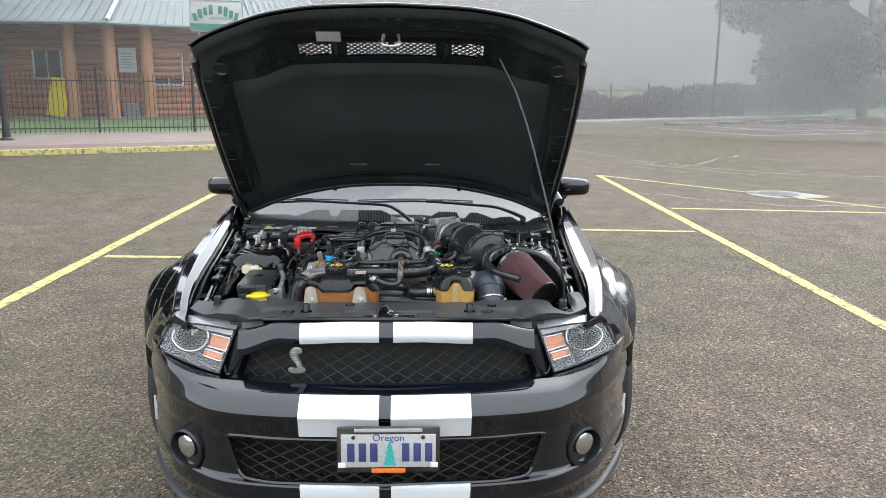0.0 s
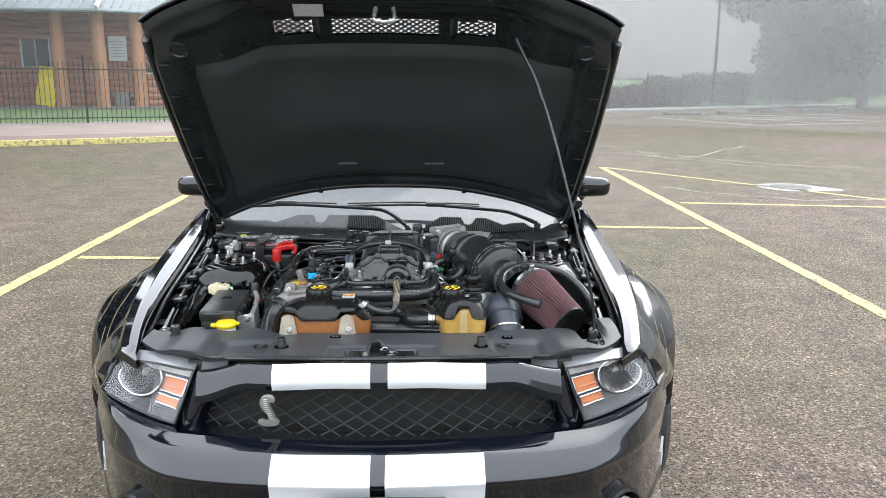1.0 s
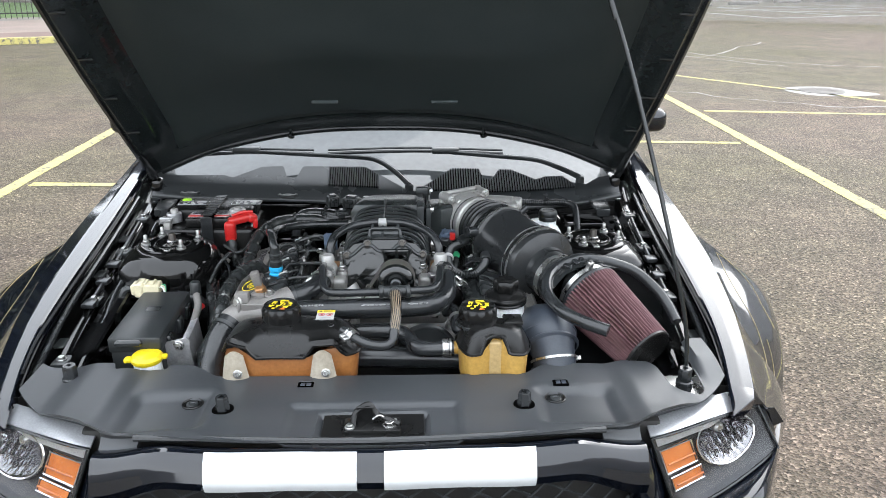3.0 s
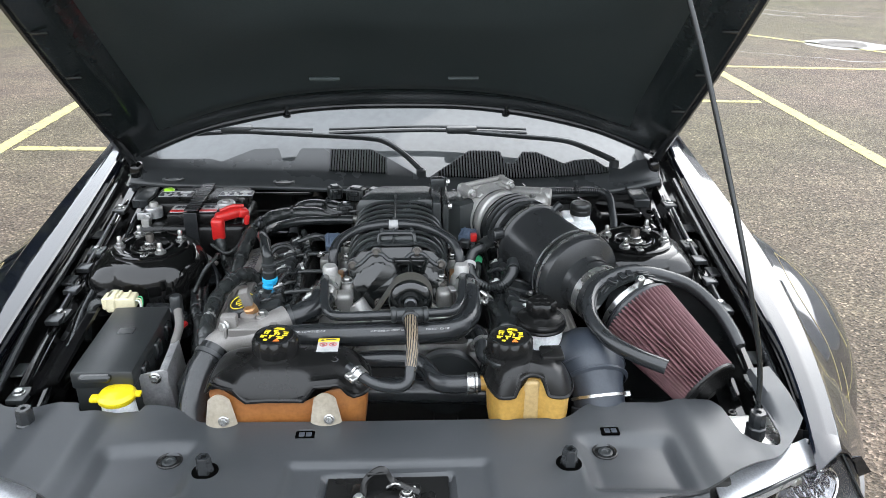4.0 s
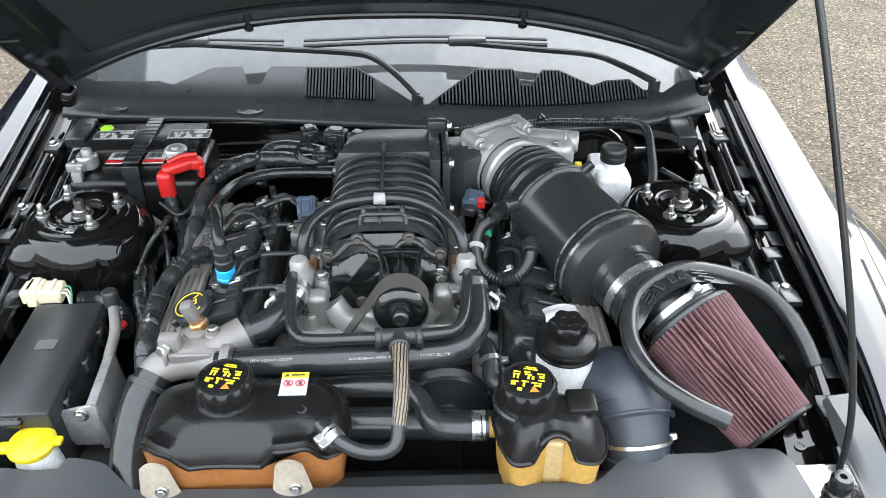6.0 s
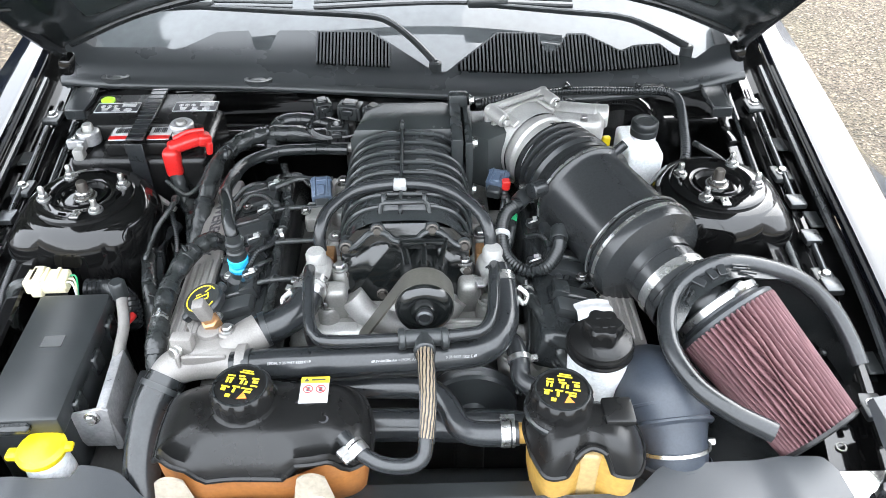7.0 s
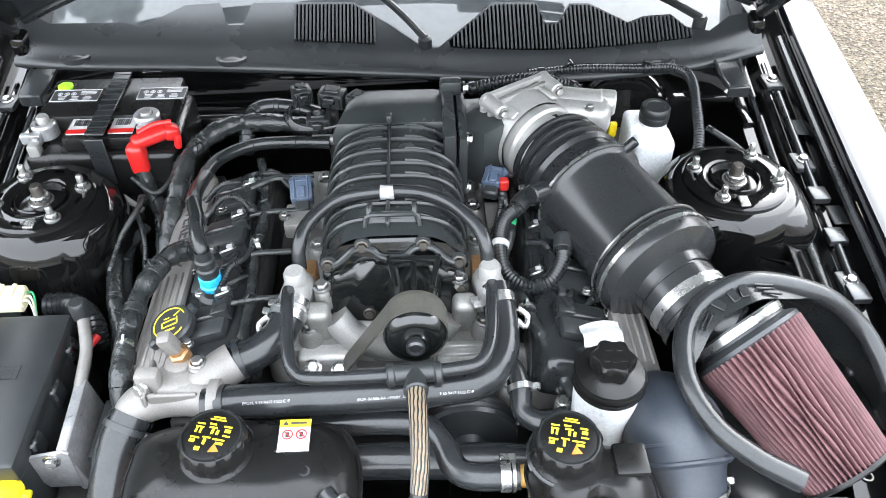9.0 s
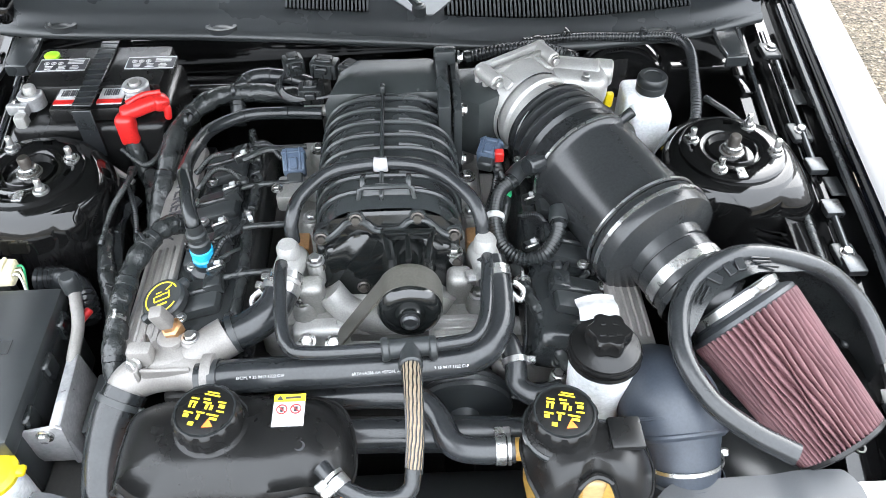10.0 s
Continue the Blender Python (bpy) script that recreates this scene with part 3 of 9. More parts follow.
def arch(y, centre):
    d = abs(y - centre)
    return 0.335 + math.sqrt(max(0, 0.365 ** 2 - d * d)) if d < 0.365 else 0.0


def fender(s):
    def f(u, v):
        y = lerp(0.435, 1.80, u)
        xi, zi, xc, xo = curve_at(X_IN, y), curve_at(Z_IN, y), curve_at(X_CREASE, y), curve_at(X_OUT, y)
        base = max(0.20 if y > 1.0 else 0.555, arch(y, 0.96)) if abs(y - 0.96) > 0.345 else arch(y, 0.96)
        zc = zi - 0.004
        low = max(0.42, base + 0.015)
        belly = max(zi - 0.24, base + 0.03)
        pts = [(xi, zi - 0.03), (xi, zi - 0.002), (lerp(xi, xc, 0.08), zi), (lerp(xi, xc, 0.5), zi + 0.002), (xc - 0.002, zc), (xc + 0.004, zc - 0.008), (lerp(xc, xo, 0.38), lerp(zc, belly, 0.26)), (lerp(xc, xo, 0.78), lerp(zc, belly, 0.64)), (xo, belly), (xo - 0.002, low), (xo - 0.02, base), (xo - 0.07, base + 0.004)]
        k = v * (len(pts) - 1)
        i = min(int(k), len(pts) - 2)
        t = k - i
        p = [Vector((*q, 0)) for q in (pts[max(i - 1, 0)], pts[i], pts[i + 1], pts[min(i + 2, len(pts) - 1)])]
        a, b, c, d = p
        q = 0.5 * (2 * b + (c - a) * t + (2 * a - 5 * b + 4 * c - d) * t * t + (3 * b - a - 3 * c + d) * t ** 3) if i > 5 else b.lerp(c, t)
        return Vector((s * q.x, y, q.y))
    wing = part("fender", sheet(f, 90, 66, 0.003), CAR_BLACK, car, "glossy black front fender with gold pinstripes")

    def tip(u, v):
        q = lerp(1 / 11, 4.05 / 11, v)
        end = Vector((s * 0.672, 0.370, 0.710)).lerp(Vector((s * 0.722, 0.400, 0.729)), v)
        return f(0.0, q).lerp(end, u) + Vector((0, 0.003 * (1 - u), 0.0008))
    part("fender_tip", sheet(tip, 8, 8, 0.003), CAR_BLACK, wing)
    part("tip_lip", sheet(lambda u, v: tip(1.0, u) + Vector((0, 0.008 * v, -0.030 * v)), 8, 4, 0.002), CAR_BLACK, wing)
    edge = [lamp_face(s, 0.0)(lerp(0.80, 1.0, k / 6), 1.0) for k in range(7)] + [lamp_face(s, 0.0)(1.0, 1 - k / 8) for k in range(1, 9)]
    rim = [f(0.0, lerp(4.2 / 11, 0.86, k / 14)) for k in range(15)]
    part("fender_lip", sheet(lambda u, v: edge[round(u * 14)].lerp(rim[round(u * 14)], v) + Vector((s * 0.006 * math.sin(math.pi * v), 0, 0.004 * math.sin(math.pi * v))), 14, 6, 0.002), CAR_BLACK, wing)
    part("fender_end", sheet(lambda u, v: Vector((s * lerp(0.68, 0.80, u), 0.47, lerp(0.54, lerp(0.72, 0.64, ease(0, 1, u)), v))), 8, 4, 0.003), UNDER, wing)
    for run in ([(1.02, 0.52), (0.90, 0.50), (0.78, 0.52), (0.68, 0.57), (0.62, 0.62), (0.645, 0.64), (0.70, 0.60)], [(1.02, 0.52), (0.98, 0.56), (0.88, 0.60), (0.80, 0.62), (0.76, 0.66)]):
        line = smooth_path([(y, v, 0) for y, v in run], 6)
        part("pinstripe", tube([f((q.x - 0.435) / 1.365, q.y) + Vector((s * 0.0006, 0, 0.0006)) for q in line], 0.0005, 5, straight=True), GOLD, wing, "thin gold pinstripe")


both(fender)


def quarter(s):
    """Door and rear quarter panels."""
    def f(u, v):
        y = lerp(1.804, 4.72, u)
        xo = curve_at([(1.8, 0.915), (2.6, 0.90), (3.4, 0.93), (3.9, 0.935), (4.5, 0.88), (4.72, 0.78)], y)
        belt = curve_at([(1.8, 0.90), (2.6, 0.93), (3.6, 0.97), (4.5, 0.98), (4.72, 0.95)], y)
        base = max(0.22, arch(y, 3.68))
        pts = [(xo - 0.12, belt + 0.005), (xo - 0.04, belt - 0.03), (xo, belt - 0.14), (xo - 0.01, max(belt - 0.30, base + 0.05)), (xo - 0.005, max(0.45, base + 0.02)), (xo - 0.03, base)]
        k = v * (len(pts) - 1)
        i = min(int(k), len(pts) - 2)
        return Vector((s * lerp(pts[i][0], pts[i + 1][0], k - i), y, lerp(pts[i][1], pts[i + 1][1], k - i)))
    part("side_panel", sheet(f, 60, 20, 0.003), CAR_BLACK, car)


both(quarter)


def shell(table, w0, w1, y0, y1, crown):
    def f(u, v):
        y = lerp(y0, y1, v)
        z = curve_at(table, y)
        w = lerp(w0, w1, v)
        x = lerp(-w, w, u)
        return Vector((x, y + 0.0 - 0.05 * (x / 0.7) ** 2 * (1 if y < 2.5 else -1) * -1, z - crown * (x / w) ** 2))
    return f


WIND = [(1.36, 0.850), (1.40, 0.868), (1.6, 0.955), (2.36, 1.345), (2.7, 1.385), (3.2, 1.375), (4.05, 1.06), (4.2, 1.02), (4.7, 0.985)]
windscreen = part("windscreen", sheet(shell(WIND, 0.72, 0.56, 1.375, 2.34, 0.03), 30, 24, 0.005), WINDSCREEN, car, "windscreen reflecting the pale sky")
part("roof", sheet(shell(WIND, 0.57, 0.56, 2.33, 3.22, 0.035), 24, 16, 0.006), CAR_BLACK, car)
part("rear_window", sheet(shell(WIND, 0.57, 0.62, 3.22, 4.05, 0.035), 24, 16, 0.005), GLASS, car)
part("boot_lid", sheet(shell(WIND, 0.80, 0.78, 4.04, 4.72, 0.02), 24, 10, 0.006), CAR_BLACK, car)
part("rear_panel", box((1.60, 0.05, 0.70), (0, 4.70, 0.60), 0.02), CAR_BLACK, car)


def side_glass(s):
    def f(u, v):
        y = lerp(1.80, 4.05, u)
        top = max(0.93, curve_at(WIND, y) - 0.045)
        return Vector((s * lerp(0.80, lerp(0.80, 0.575, ease(0.93, 1.33, top)), v), y, lerp(0.905 + 0.02 * u, top, v)))
    part("side_window", sheet(f, 30, 6, 0.005), GLASS, car)
    part("pillar", tube([(s * 0.80, 1.70, 0.93), (s * 0.70, 1.98, 1.12), (s * 0.58, 2.34, 1.335), (s * 0.57, 2.8, 1.36), (s * 0.57, 3.2, 1.35), (s * 0.70, 4.05, 1.03)], 0.03, 10), CAR_BLACK, car)


both(side_glass)
part("dashboard", box((1.40, 0.55, 0.22), (0, 2.15, 0.82), 0.08, 3), PLASTIC, car, "dark dashboard behind the windscreen")
part("cabin_floor", box((1.5, 2.9, 0.08), (0, 3.05, 0.33), 0.02), UNDER, car)
for s in (-1, 1):
    part("seat_back", box((0.5, 0.2, 0.7), (s * 0.36, 2.95, 0.80), 0.08, 3), PLASTIC, car)


def wheel(s, y):
    w = part("wheel", turned([(0.25, -0.11), (0.30, -0.125), (0.335, -0.10), (0.342, 0), (0.335, 0.10), (0.30, 0.125), (0.25, 0.11), (0.25, -0.11)], 40, Matrix.Translation((s * 0.80, y, 0.342)) @ pose(0, 0, 0, 0, 90, 0)), TYRE, car, "black low-profile tyre")
    m = Matrix.Translation((s * 0.83, y, 0.342)) @ pose(0, 0, 0, 0, 90, 0)
    bm = turned([(0.25, -0.08), (0.255, 0.06), (0.24, 0.07), (0.22, -0.02), (0.05, 0.0), (0, 0.0)], 36, m)
    for k in range(5):
        box((0.05, 0.20, 0.03), (0, 0.13, 0.04), 0.008, 1, m @ pose(0, 0, 0, 0, 0, 72 * k), bm)
    part("rim", bm, DULL_ALU, w)


for y in (0.96, 3.68):
    both(wheel, y)


def mirror(s):
    m = pose(s * 0.915, 1.93, 0.985, 0, 0, s * -8)
    bm = box((0.17, 0.10, 0.100), (0, 0, 0), 0.038, 5, m)
    for v in bm.verts:
        if s * v.co.x > 0.92:
            v.co.z = 0.985 + (v.co.z - 0.985) * 0.86
    part("door_mirror", bm, CAR_BLACK, car, "black door mirror")
    part("mirror_arm", rod((s * 0.84, 1.97, 0.90), (s * 0.88, 1.95, 0.95), 0.022), PLASTIC, car)


both(mirror)


LU, LV, RU, RV = 0.60, 0.60, 0.275, 0.385


def headlamp(s):
    face = lamp_face(s, 0.022)
    bowl_gap = lambda u, v: ((u - LU) / RU) ** 2 + ((v - LV) / RV) ** 2 < 0.97
    lamp = part("headlamp", sheet(face, 72, 40, 0.0, bowl_gap), LAMP_DARK, car, "headlamp with chrome reflector and amber turn lens")
    part("lamp_housing", sheet(lambda u, v: lamp_face(s, 0)(u * 0.96, 1.0) + Vector((0, 0.004 + 0.05 * v, 0.002 + 0.010 * math.sin(1.4 * v))), 18, 6, 0.004), SATIN_SILVER, lamp, "satin silver top of the lamp housing")
    part("inner_trim", sheet(lambda u, v: lamp_face(s, 0.008)(lerp(0.03, 0.70 - 0.22 * (1 - v), u), lerp(0.86, 0.975, v)), 16, 6, 0.003), SATIN_SILVER, lamp, "silver inner trim")

    def bowl(u, v):
        a = 2 * math.pi * u
        r = max(v, 0.001)
        p = lamp_face(s, 0.012)(LU + RU * r * math.cos(a), min(1.0, LV + RV * r * math.sin(a)))
        flute = 0.008 * math.sin(30 * r * math.cos(a)) * ease(1.0, 0.8, r)
        return p + Vector((-0.012 * s * (1 - r * r), 0.046 * (1 - r * r) + flute, 0))
    part("reflector", sheet(bowl, 80, 24), LAMP_SILVER, lamp, "fluted round chrome reflector", 60)
    part("reflector_rim", tube([bowl(k / 40, 1.0) for k in range(41)], 0.0028, 6, straight=True), CHROME, lamp)
    c = bowl(0, 0.0)
    part("bulb_cap", turned([(0.011, 0), (0.011, 0.020), (0.007, 0.025), (0, 0.026)], 16, Matrix.Translation(c) @ Vector((s * 0.3, -1, 0.1)).to_track_quat("Z", "Y").to_matrix().to_4x4()), STEEL, lamp)
    for v0, v1, uu in ((0.48, 0.79, -0.06), (0.24, 0.41, -0.045)):
        part("turn_lens", sheet(lambda u, v: lamp_face(s, 0.012)(lerp(0.10, 0.34, u) + uu, lerp(v0, v1, v)), 8, 6, 0.003), ORANGE, lamp, "amber turn signal lens")
        part("lens_trim", tube([lamp_face(s, 0.010)(q + uu, w) for q, w in ((0.09, v0), (0.35, v0), (0.35, v1), (0.09, v1), (0.09, v0))], 0.0022, 6, straight=True), CHROME, lamp)
        part("lens_bead", tube([lamp_face(s, 0.009)(lerp(0.12, 0.35, k / 6) + uu, lerp(v0, v1, 0.35)) for k in range(7)], 0.0020, 6, straight=True), ORANGE, lamp)
    part("lens_rim", tube([lamp_face(s, 0.0)(q, w) for q, w in [(k / 12, 0) for k in range(13)] + [(1, k / 6) for k in range(1, 7)] + [(1 - k / 12, 1) for k in range(1, 13)] + [(0, 1 - k / 6) for k in range(1, 7)]], 0.003, 6, straight=True), GLOSSY_PLASTIC, lamp)
    cover = part("lens_cover", sheet(lamp_face(s, 0.0), 20, 12, 0.002), LENS, lamp, "clear lens")
    cover.visible_shadow = False
    fog = part("fog_lamp", turned([(0.068, -0.03), (0.068, 0.012), (0.060, 0.016), (0.055, 0.004), (0.05, -0.02), (0, -0.025)], 36, Matrix.Translation((s * 0.640, 0.198, 0.345)) @ Vector((s * 0.55, -1, 0)).to_track_quat("Z", "Y").to_matrix().to_4x4()), GLOSSY_PLASTIC, car, "round fog lamp in a black bezel")
    part("fog_lens", turned([(0.040, 0.0), (0.036, 0.014), (0.02, 0.022), (0, 0.024)], 30, Matrix.Translation((s * 0.634, 0.194, 0.358)) @ Vector((s * 0.55, -1, 0)).to_track_quat("Z", "Y").to_matrix().to_4x4()), CHROME, fog, "silvery fog lamp lens")
    part("side_marker", sheet(lambda u, v: fascia((s * (0.858 + 0.022 * u) + BW) / 2 / BW, lerp(0.66, 0.60, v) - 0.02 * u) + Vector((s * 0.003, -0.003, 0)), 4, 3, 0.005), LABEL_WHITE, car, "small pale side marker lens")


both(headlamp)

# number plate with its frame; the characters are plain bars
plate = part("plate_frame", box((0.304, 0.012, 0.145), (0.013, -0.004, 0.434), 0.006), DARK_STEEL, car, "silver number plate frame")
part("number_plate", box((0.280, 0.006, 0.104), (0.013, -0.011, 0.432), 0.002), LABEL_WHITE, plate, "pale plate with dark bars")
for x in (-0.108, -0.074, -0.040, 0.054, 0.088, 0.122):
    part("plate_bar", box((0.022, 0.003, 0.058), (0.010 + x, -0.0145, 0.428), 0.001), BLUE_INK, plate)
bm = slab([(-0.020, 0.0), (0.020, 0.0), (0.011, 0.018), (0.016, 0.018), (0.009, 0.036), (0.013, 0.036), (0.006, 0.054), (0.009, 0.054), (0.0, 0.080), (-0.009, 0.054), (-0.006, 0.054), (-0.013, 0.036), (-0.009, 0.036), (-0.016, 0.018), (-0.011, 0.018)], 0.0, 0.002, None, 0.0, Matrix.Translation((0.017, -0.0135, 0.388)) @ pose(0, 0, 0, 90))
part("plate_tree", bm, TEAL, plate, "teal tree emblem")
words("Oregon", 0.030, Matrix.Translation((0.013, -0.0150, 0.474)) @ pose(0, 0, 0, 90), BLUE_INK, plate, "plate_word")
part("plate_bar", box((0.20, 0.003, 0.011), (0.013, -0.0125, 0.497), 0.001), LABEL_GREY, plate)
part("plate_bar", box((0.10, 0.003, 0.014), (0.013, -0.0125, 0.369), 0.001), ORANGE_PRINT, plate)
for x in (-0.125, 0.148):
    part("plate_sticker", box((0.022, 0.003, 0.016), (x, -0.0145, 0.388), 0.001), WHITE_PLASTIC, plate)
for x in (-0.09, 0.115):
    part("plate_screw", turned([(0.006, 0), (0.006, 0.002), (0.004, 0.003), (0, 0.003)], 14, Matrix.Translation((x, -0.014, 0.476)) @ pose(0, 0, 0, 90)), DARK_STEEL, plate)

# snake-shaped badge drawn as a plain silver S-shape
SNAKE = [(-17, -33), (-21, -27), (-13, -23), (0, -25), (4, -19), (-2, -8), (-10, 2), (-14, 12), (-13, 22), (-6, 29), (4, 31), (12, 28), (16, 22), (12, 15), (8, 19), (4, 17), (5, 10), (8, 0), (12, -10), (16, -21), (21, -26), (20, -32), (8, -36), (-8, -36)]
bm_at = Matrix.Translation((-0.283, 0.190, 0.648)) @ pose(0, 0, 0, 96, 0, -3)
badge = part("badge", slab([(p.x, p.y) for p in smooth_path([(x * 0.00128, y * 0.00128, 0) for x, y in SNAKE + SNAKE[:1]], 3)[:-1]], 0.0, 0.010, None, 0.0018, bm_at), DULL_ALU, car, "silver snake-shaped badge")
for k in range(11):
    y = 24 - 4.4 * k
    c = curve_at([(-24, 8), (-8, 4), (2, -1), (12, -4), (24, -2)], y)
    part("badge_rib", box((0.0115, 0.0016, 0.0018), (c * 0.00128, y * 0.00128, 0.0105), 0.0005, 1, bm_at), STEEL, badge)

# ---- the raised hood: s runs from the hinge line to the nose, n points out of its skin ----
TILT = 43.0
CT, ST = math.cos(radians(TILT)), math.sin(radians(TILT))


def hood_at(x, s, n):
    return Vector((x, 1.45 - s * CT + n * ST, 0.915 + s * ST + n * CT))


def hood_width(s):
    return curve_at([(0, 0.705), (0.5, 0.715), (1.01, 0.700), (1.06, 0.655), (1.11, 0.56), (1.16, 0.43)], s)


def nose_s(x):
    return curve_at([(0, 1.215), (0.25, 1.205), (0.43, 1.172), (0.56, 1.125), (0.655, 1.080), (0.705, 1.045)], abs(x))


def rear_s(x):
    return 0.105 * (1 - (abs(x) / 0.705) ** 2.6)


def crown(x, s):
    return 0.10 * (1 - (abs(x) / 0.71) ** 2.4) * (1 - 0.75 * ease(0.15, 1.2, s)) + 0.05 * ease(0.5, 0.36, abs(x)) * ease(0.5, 0.8, s) * ease(1.2, 1.0, s)


VENTS = ((-0.17, 0.17), (0.225, 0.335), (-0.335, -0.225))
VENT_S = (0.930, 0.985)


def skin(n):
    def f(u, v):
        x = lerp(-0.705, 0.705, u)
        s = lerp(rear_s(x), nose_s(x), v)
        return hood_at(x * hood_width(min(s, 1.0)) / 0.705, s, crown(x, s) + n)
    return f


def hood_gap(u, v):
    x = lerp(-0.705, 0.705, u)
    s = lerp(rear_s(x), nose_s(x), v)
    return VENT_S[0] - 0.004 < s < VENT_S[1] + 0.004 and any(a < x < b for a, b in VENTS)


hood = part("hood", sheet(skin(0.0), 120, 96, 0.0, hood_gap), CAR_BLACK, car, "raised black hood seen from below")


def under(x, s):
    """Inner face: a stamped border, a deep liner field, rolled edges."""
    edge = min(0.71 - abs(x), nose_s(x) - s, s - rear_s(x))
    border = 0.025 + 0.03 * ease(0.0, 0.03, edge) - 0.028 * ease(0.085, 0.13, edge)
    near = max(ease(b + 0.05, b, x) * ease(a - 0.05, a, x) for a, b in VENTS) * ease(0.86, 0.92, s) * ease(1.06, 1.0, s)
    border *= 0.40 + 0.60 * ease(0.03, 0.22, s - rear_s(x))
    border *= 1 - 0.5 * ease(0.16, 0.05, nose_s(x) - s)
    border = lerp(border, 0.006, near)
    return -border + 0.0015 * math.sin(s * 22) * ease(0.12, 0.05, 0.71 - abs(x)) * ease(0.015, 0.04, edge)


def inner(u, v):
    x = lerp(-0.705, 0.705, u)
    s = lerp(rear_s(x) + 0.004, nose_s(x) - 0.004, v)
    return hood_at(x * hood_width(min(s, 1.0)) / 0.705 * 0.996, s, crown(x, s) + under(x, s))


part("hood_rim", tube([hood_at(x, nose_s(x) + 0.001, crown(x, nose_s(x)) - 0.003) for x in (-0.703, -0.66, -0.60, -0.52, -0.43, -0.34, -0.25, -0.12, 0, 0.12, 0.25, 0.34, 0.43, 0.52, 0.60, 0.66, 0.703)], 0.006, 8, 4), CAR_BLACK, hood)
part("hood_frame", sheet(inner, 120, 96, 0.0, hood_gap), HOOD_INNER, hood, "black stamped inner frame of the hood")


def liner(u, v):
    x = lerp(-0.60, 0.60, u)
    s = lerp(0.12 + 0.095 * (1 - (abs(x) / 0.60) ** 2.4), 0.905 - 0.03 * (abs(x) / 0.60) ** 3, v)
    soft = ease(0, 0.06, min(u, 1 - u)) * ease(0, 0.06, min(v, 1 - v))
    return hood_at(x, s, crown(x, s) - 0.028 - 0.016 * soft)


part("hood_liner", sheet(liner, 50, 40), LINER, hood, "dark sound-deadening liner")
for a, b in VENTS:
    bm = net(lambda u, v, a=a, b=b: hood_at(lerp(a, b, u), lerp(VENT_S[0], VENT_S[1], v), crown(lerp(a, b, u), 0.96) - 0.003), max(4, int((b - a) / 0.024)), 3, 0.0032)
    part("vent_mesh", bm, GLOSSY_PLASTIC, hood, "black diamond mesh of a hood vent")
for s in (-1, 1):
    part("edge_seal", tube([hood_at(s * (hood_width(q) - 0.006), q, -0.028) for q in (0.02, 0.25, 0.5, 0.75, 1.0)], 0.012, 8), RUBBER, hood, "black rubber edge seal")
    part("hinge", box((0.03, 0.16, 0.05), (s * 0.69, 1.47, 0.88), 0.01), BAY_BLACK, car)
    part("rear_bumper", turned([(0.010, -0.012), (0.010, 0.004), (0.007, 0.006), (0, 0.006)], 16, Matrix.Translation(hood_at(s * 0.285, rear_s(0.285) + 0.012, crown(0.285, 0) - 0.028)) @ pose(0, 0, 0, 180 - TILT)), RUBBER, hood, "small rubber hood bumper")
    part("liner_slot", tube([hood_at(s * 0.16 - 0.035, 0.34, 0.022), hood_at(s * 0.16 + 0.035, 0.34, 0.022)], 0.005, 8), LINER, hood)
part("rear_seal", tube([hood_at(x, rear_s(x) + 0.012, crown(x, 0) - 0.016) for x in (-0.68, -0.5, -0.25, 0, 0.25, 0.5, 0.68)], 0.011, 8), RUBBER, hood)
for s in (-1, 1):
    for q in (0.30, 0.46, 0.62, 0.78, 0.92):
        part("frame_clip", box((0.034, 0.008, 0.006), hood_at(s * (hood_width(q) - 0.045), q, crown(hood_width(q) - 0.045, q) - 0.058), 0.002, 1), GLOSSY_PLASTIC, hood)
    part("frame_hole", turned([(0.030, 0.0), (0.030, 0.004), (0.024, 0.005), (0.022, 0.001), (0, 0.0)], 24, Matrix.Translation(hood_at(s * 0.60, 0.98, crown(0.60, 0.98) - 0.060)) @ pose(0, 0, 0, 180 - TILT)), HOOD_INNER, hood)
part("info_label", sheet(lambda u, v: hood_at(lerp(-0.255, -0.17, u), lerp(1.075, 1.12, v), crown(-0.2, 1.09) - 0.062), 2, 2), LABEL_GREY, hood, "grey information label")
part("hood_striker", tube([hood_at(-0.02, 1.12, -0.02), hood_at(-0.02, 1.12, -0.07), hood_at(0.03, 1.12, -0.07), hood_at(0.03, 1.12, -0.02)], 0.006, 8), STEEL, hood, "steel hood striker loop")
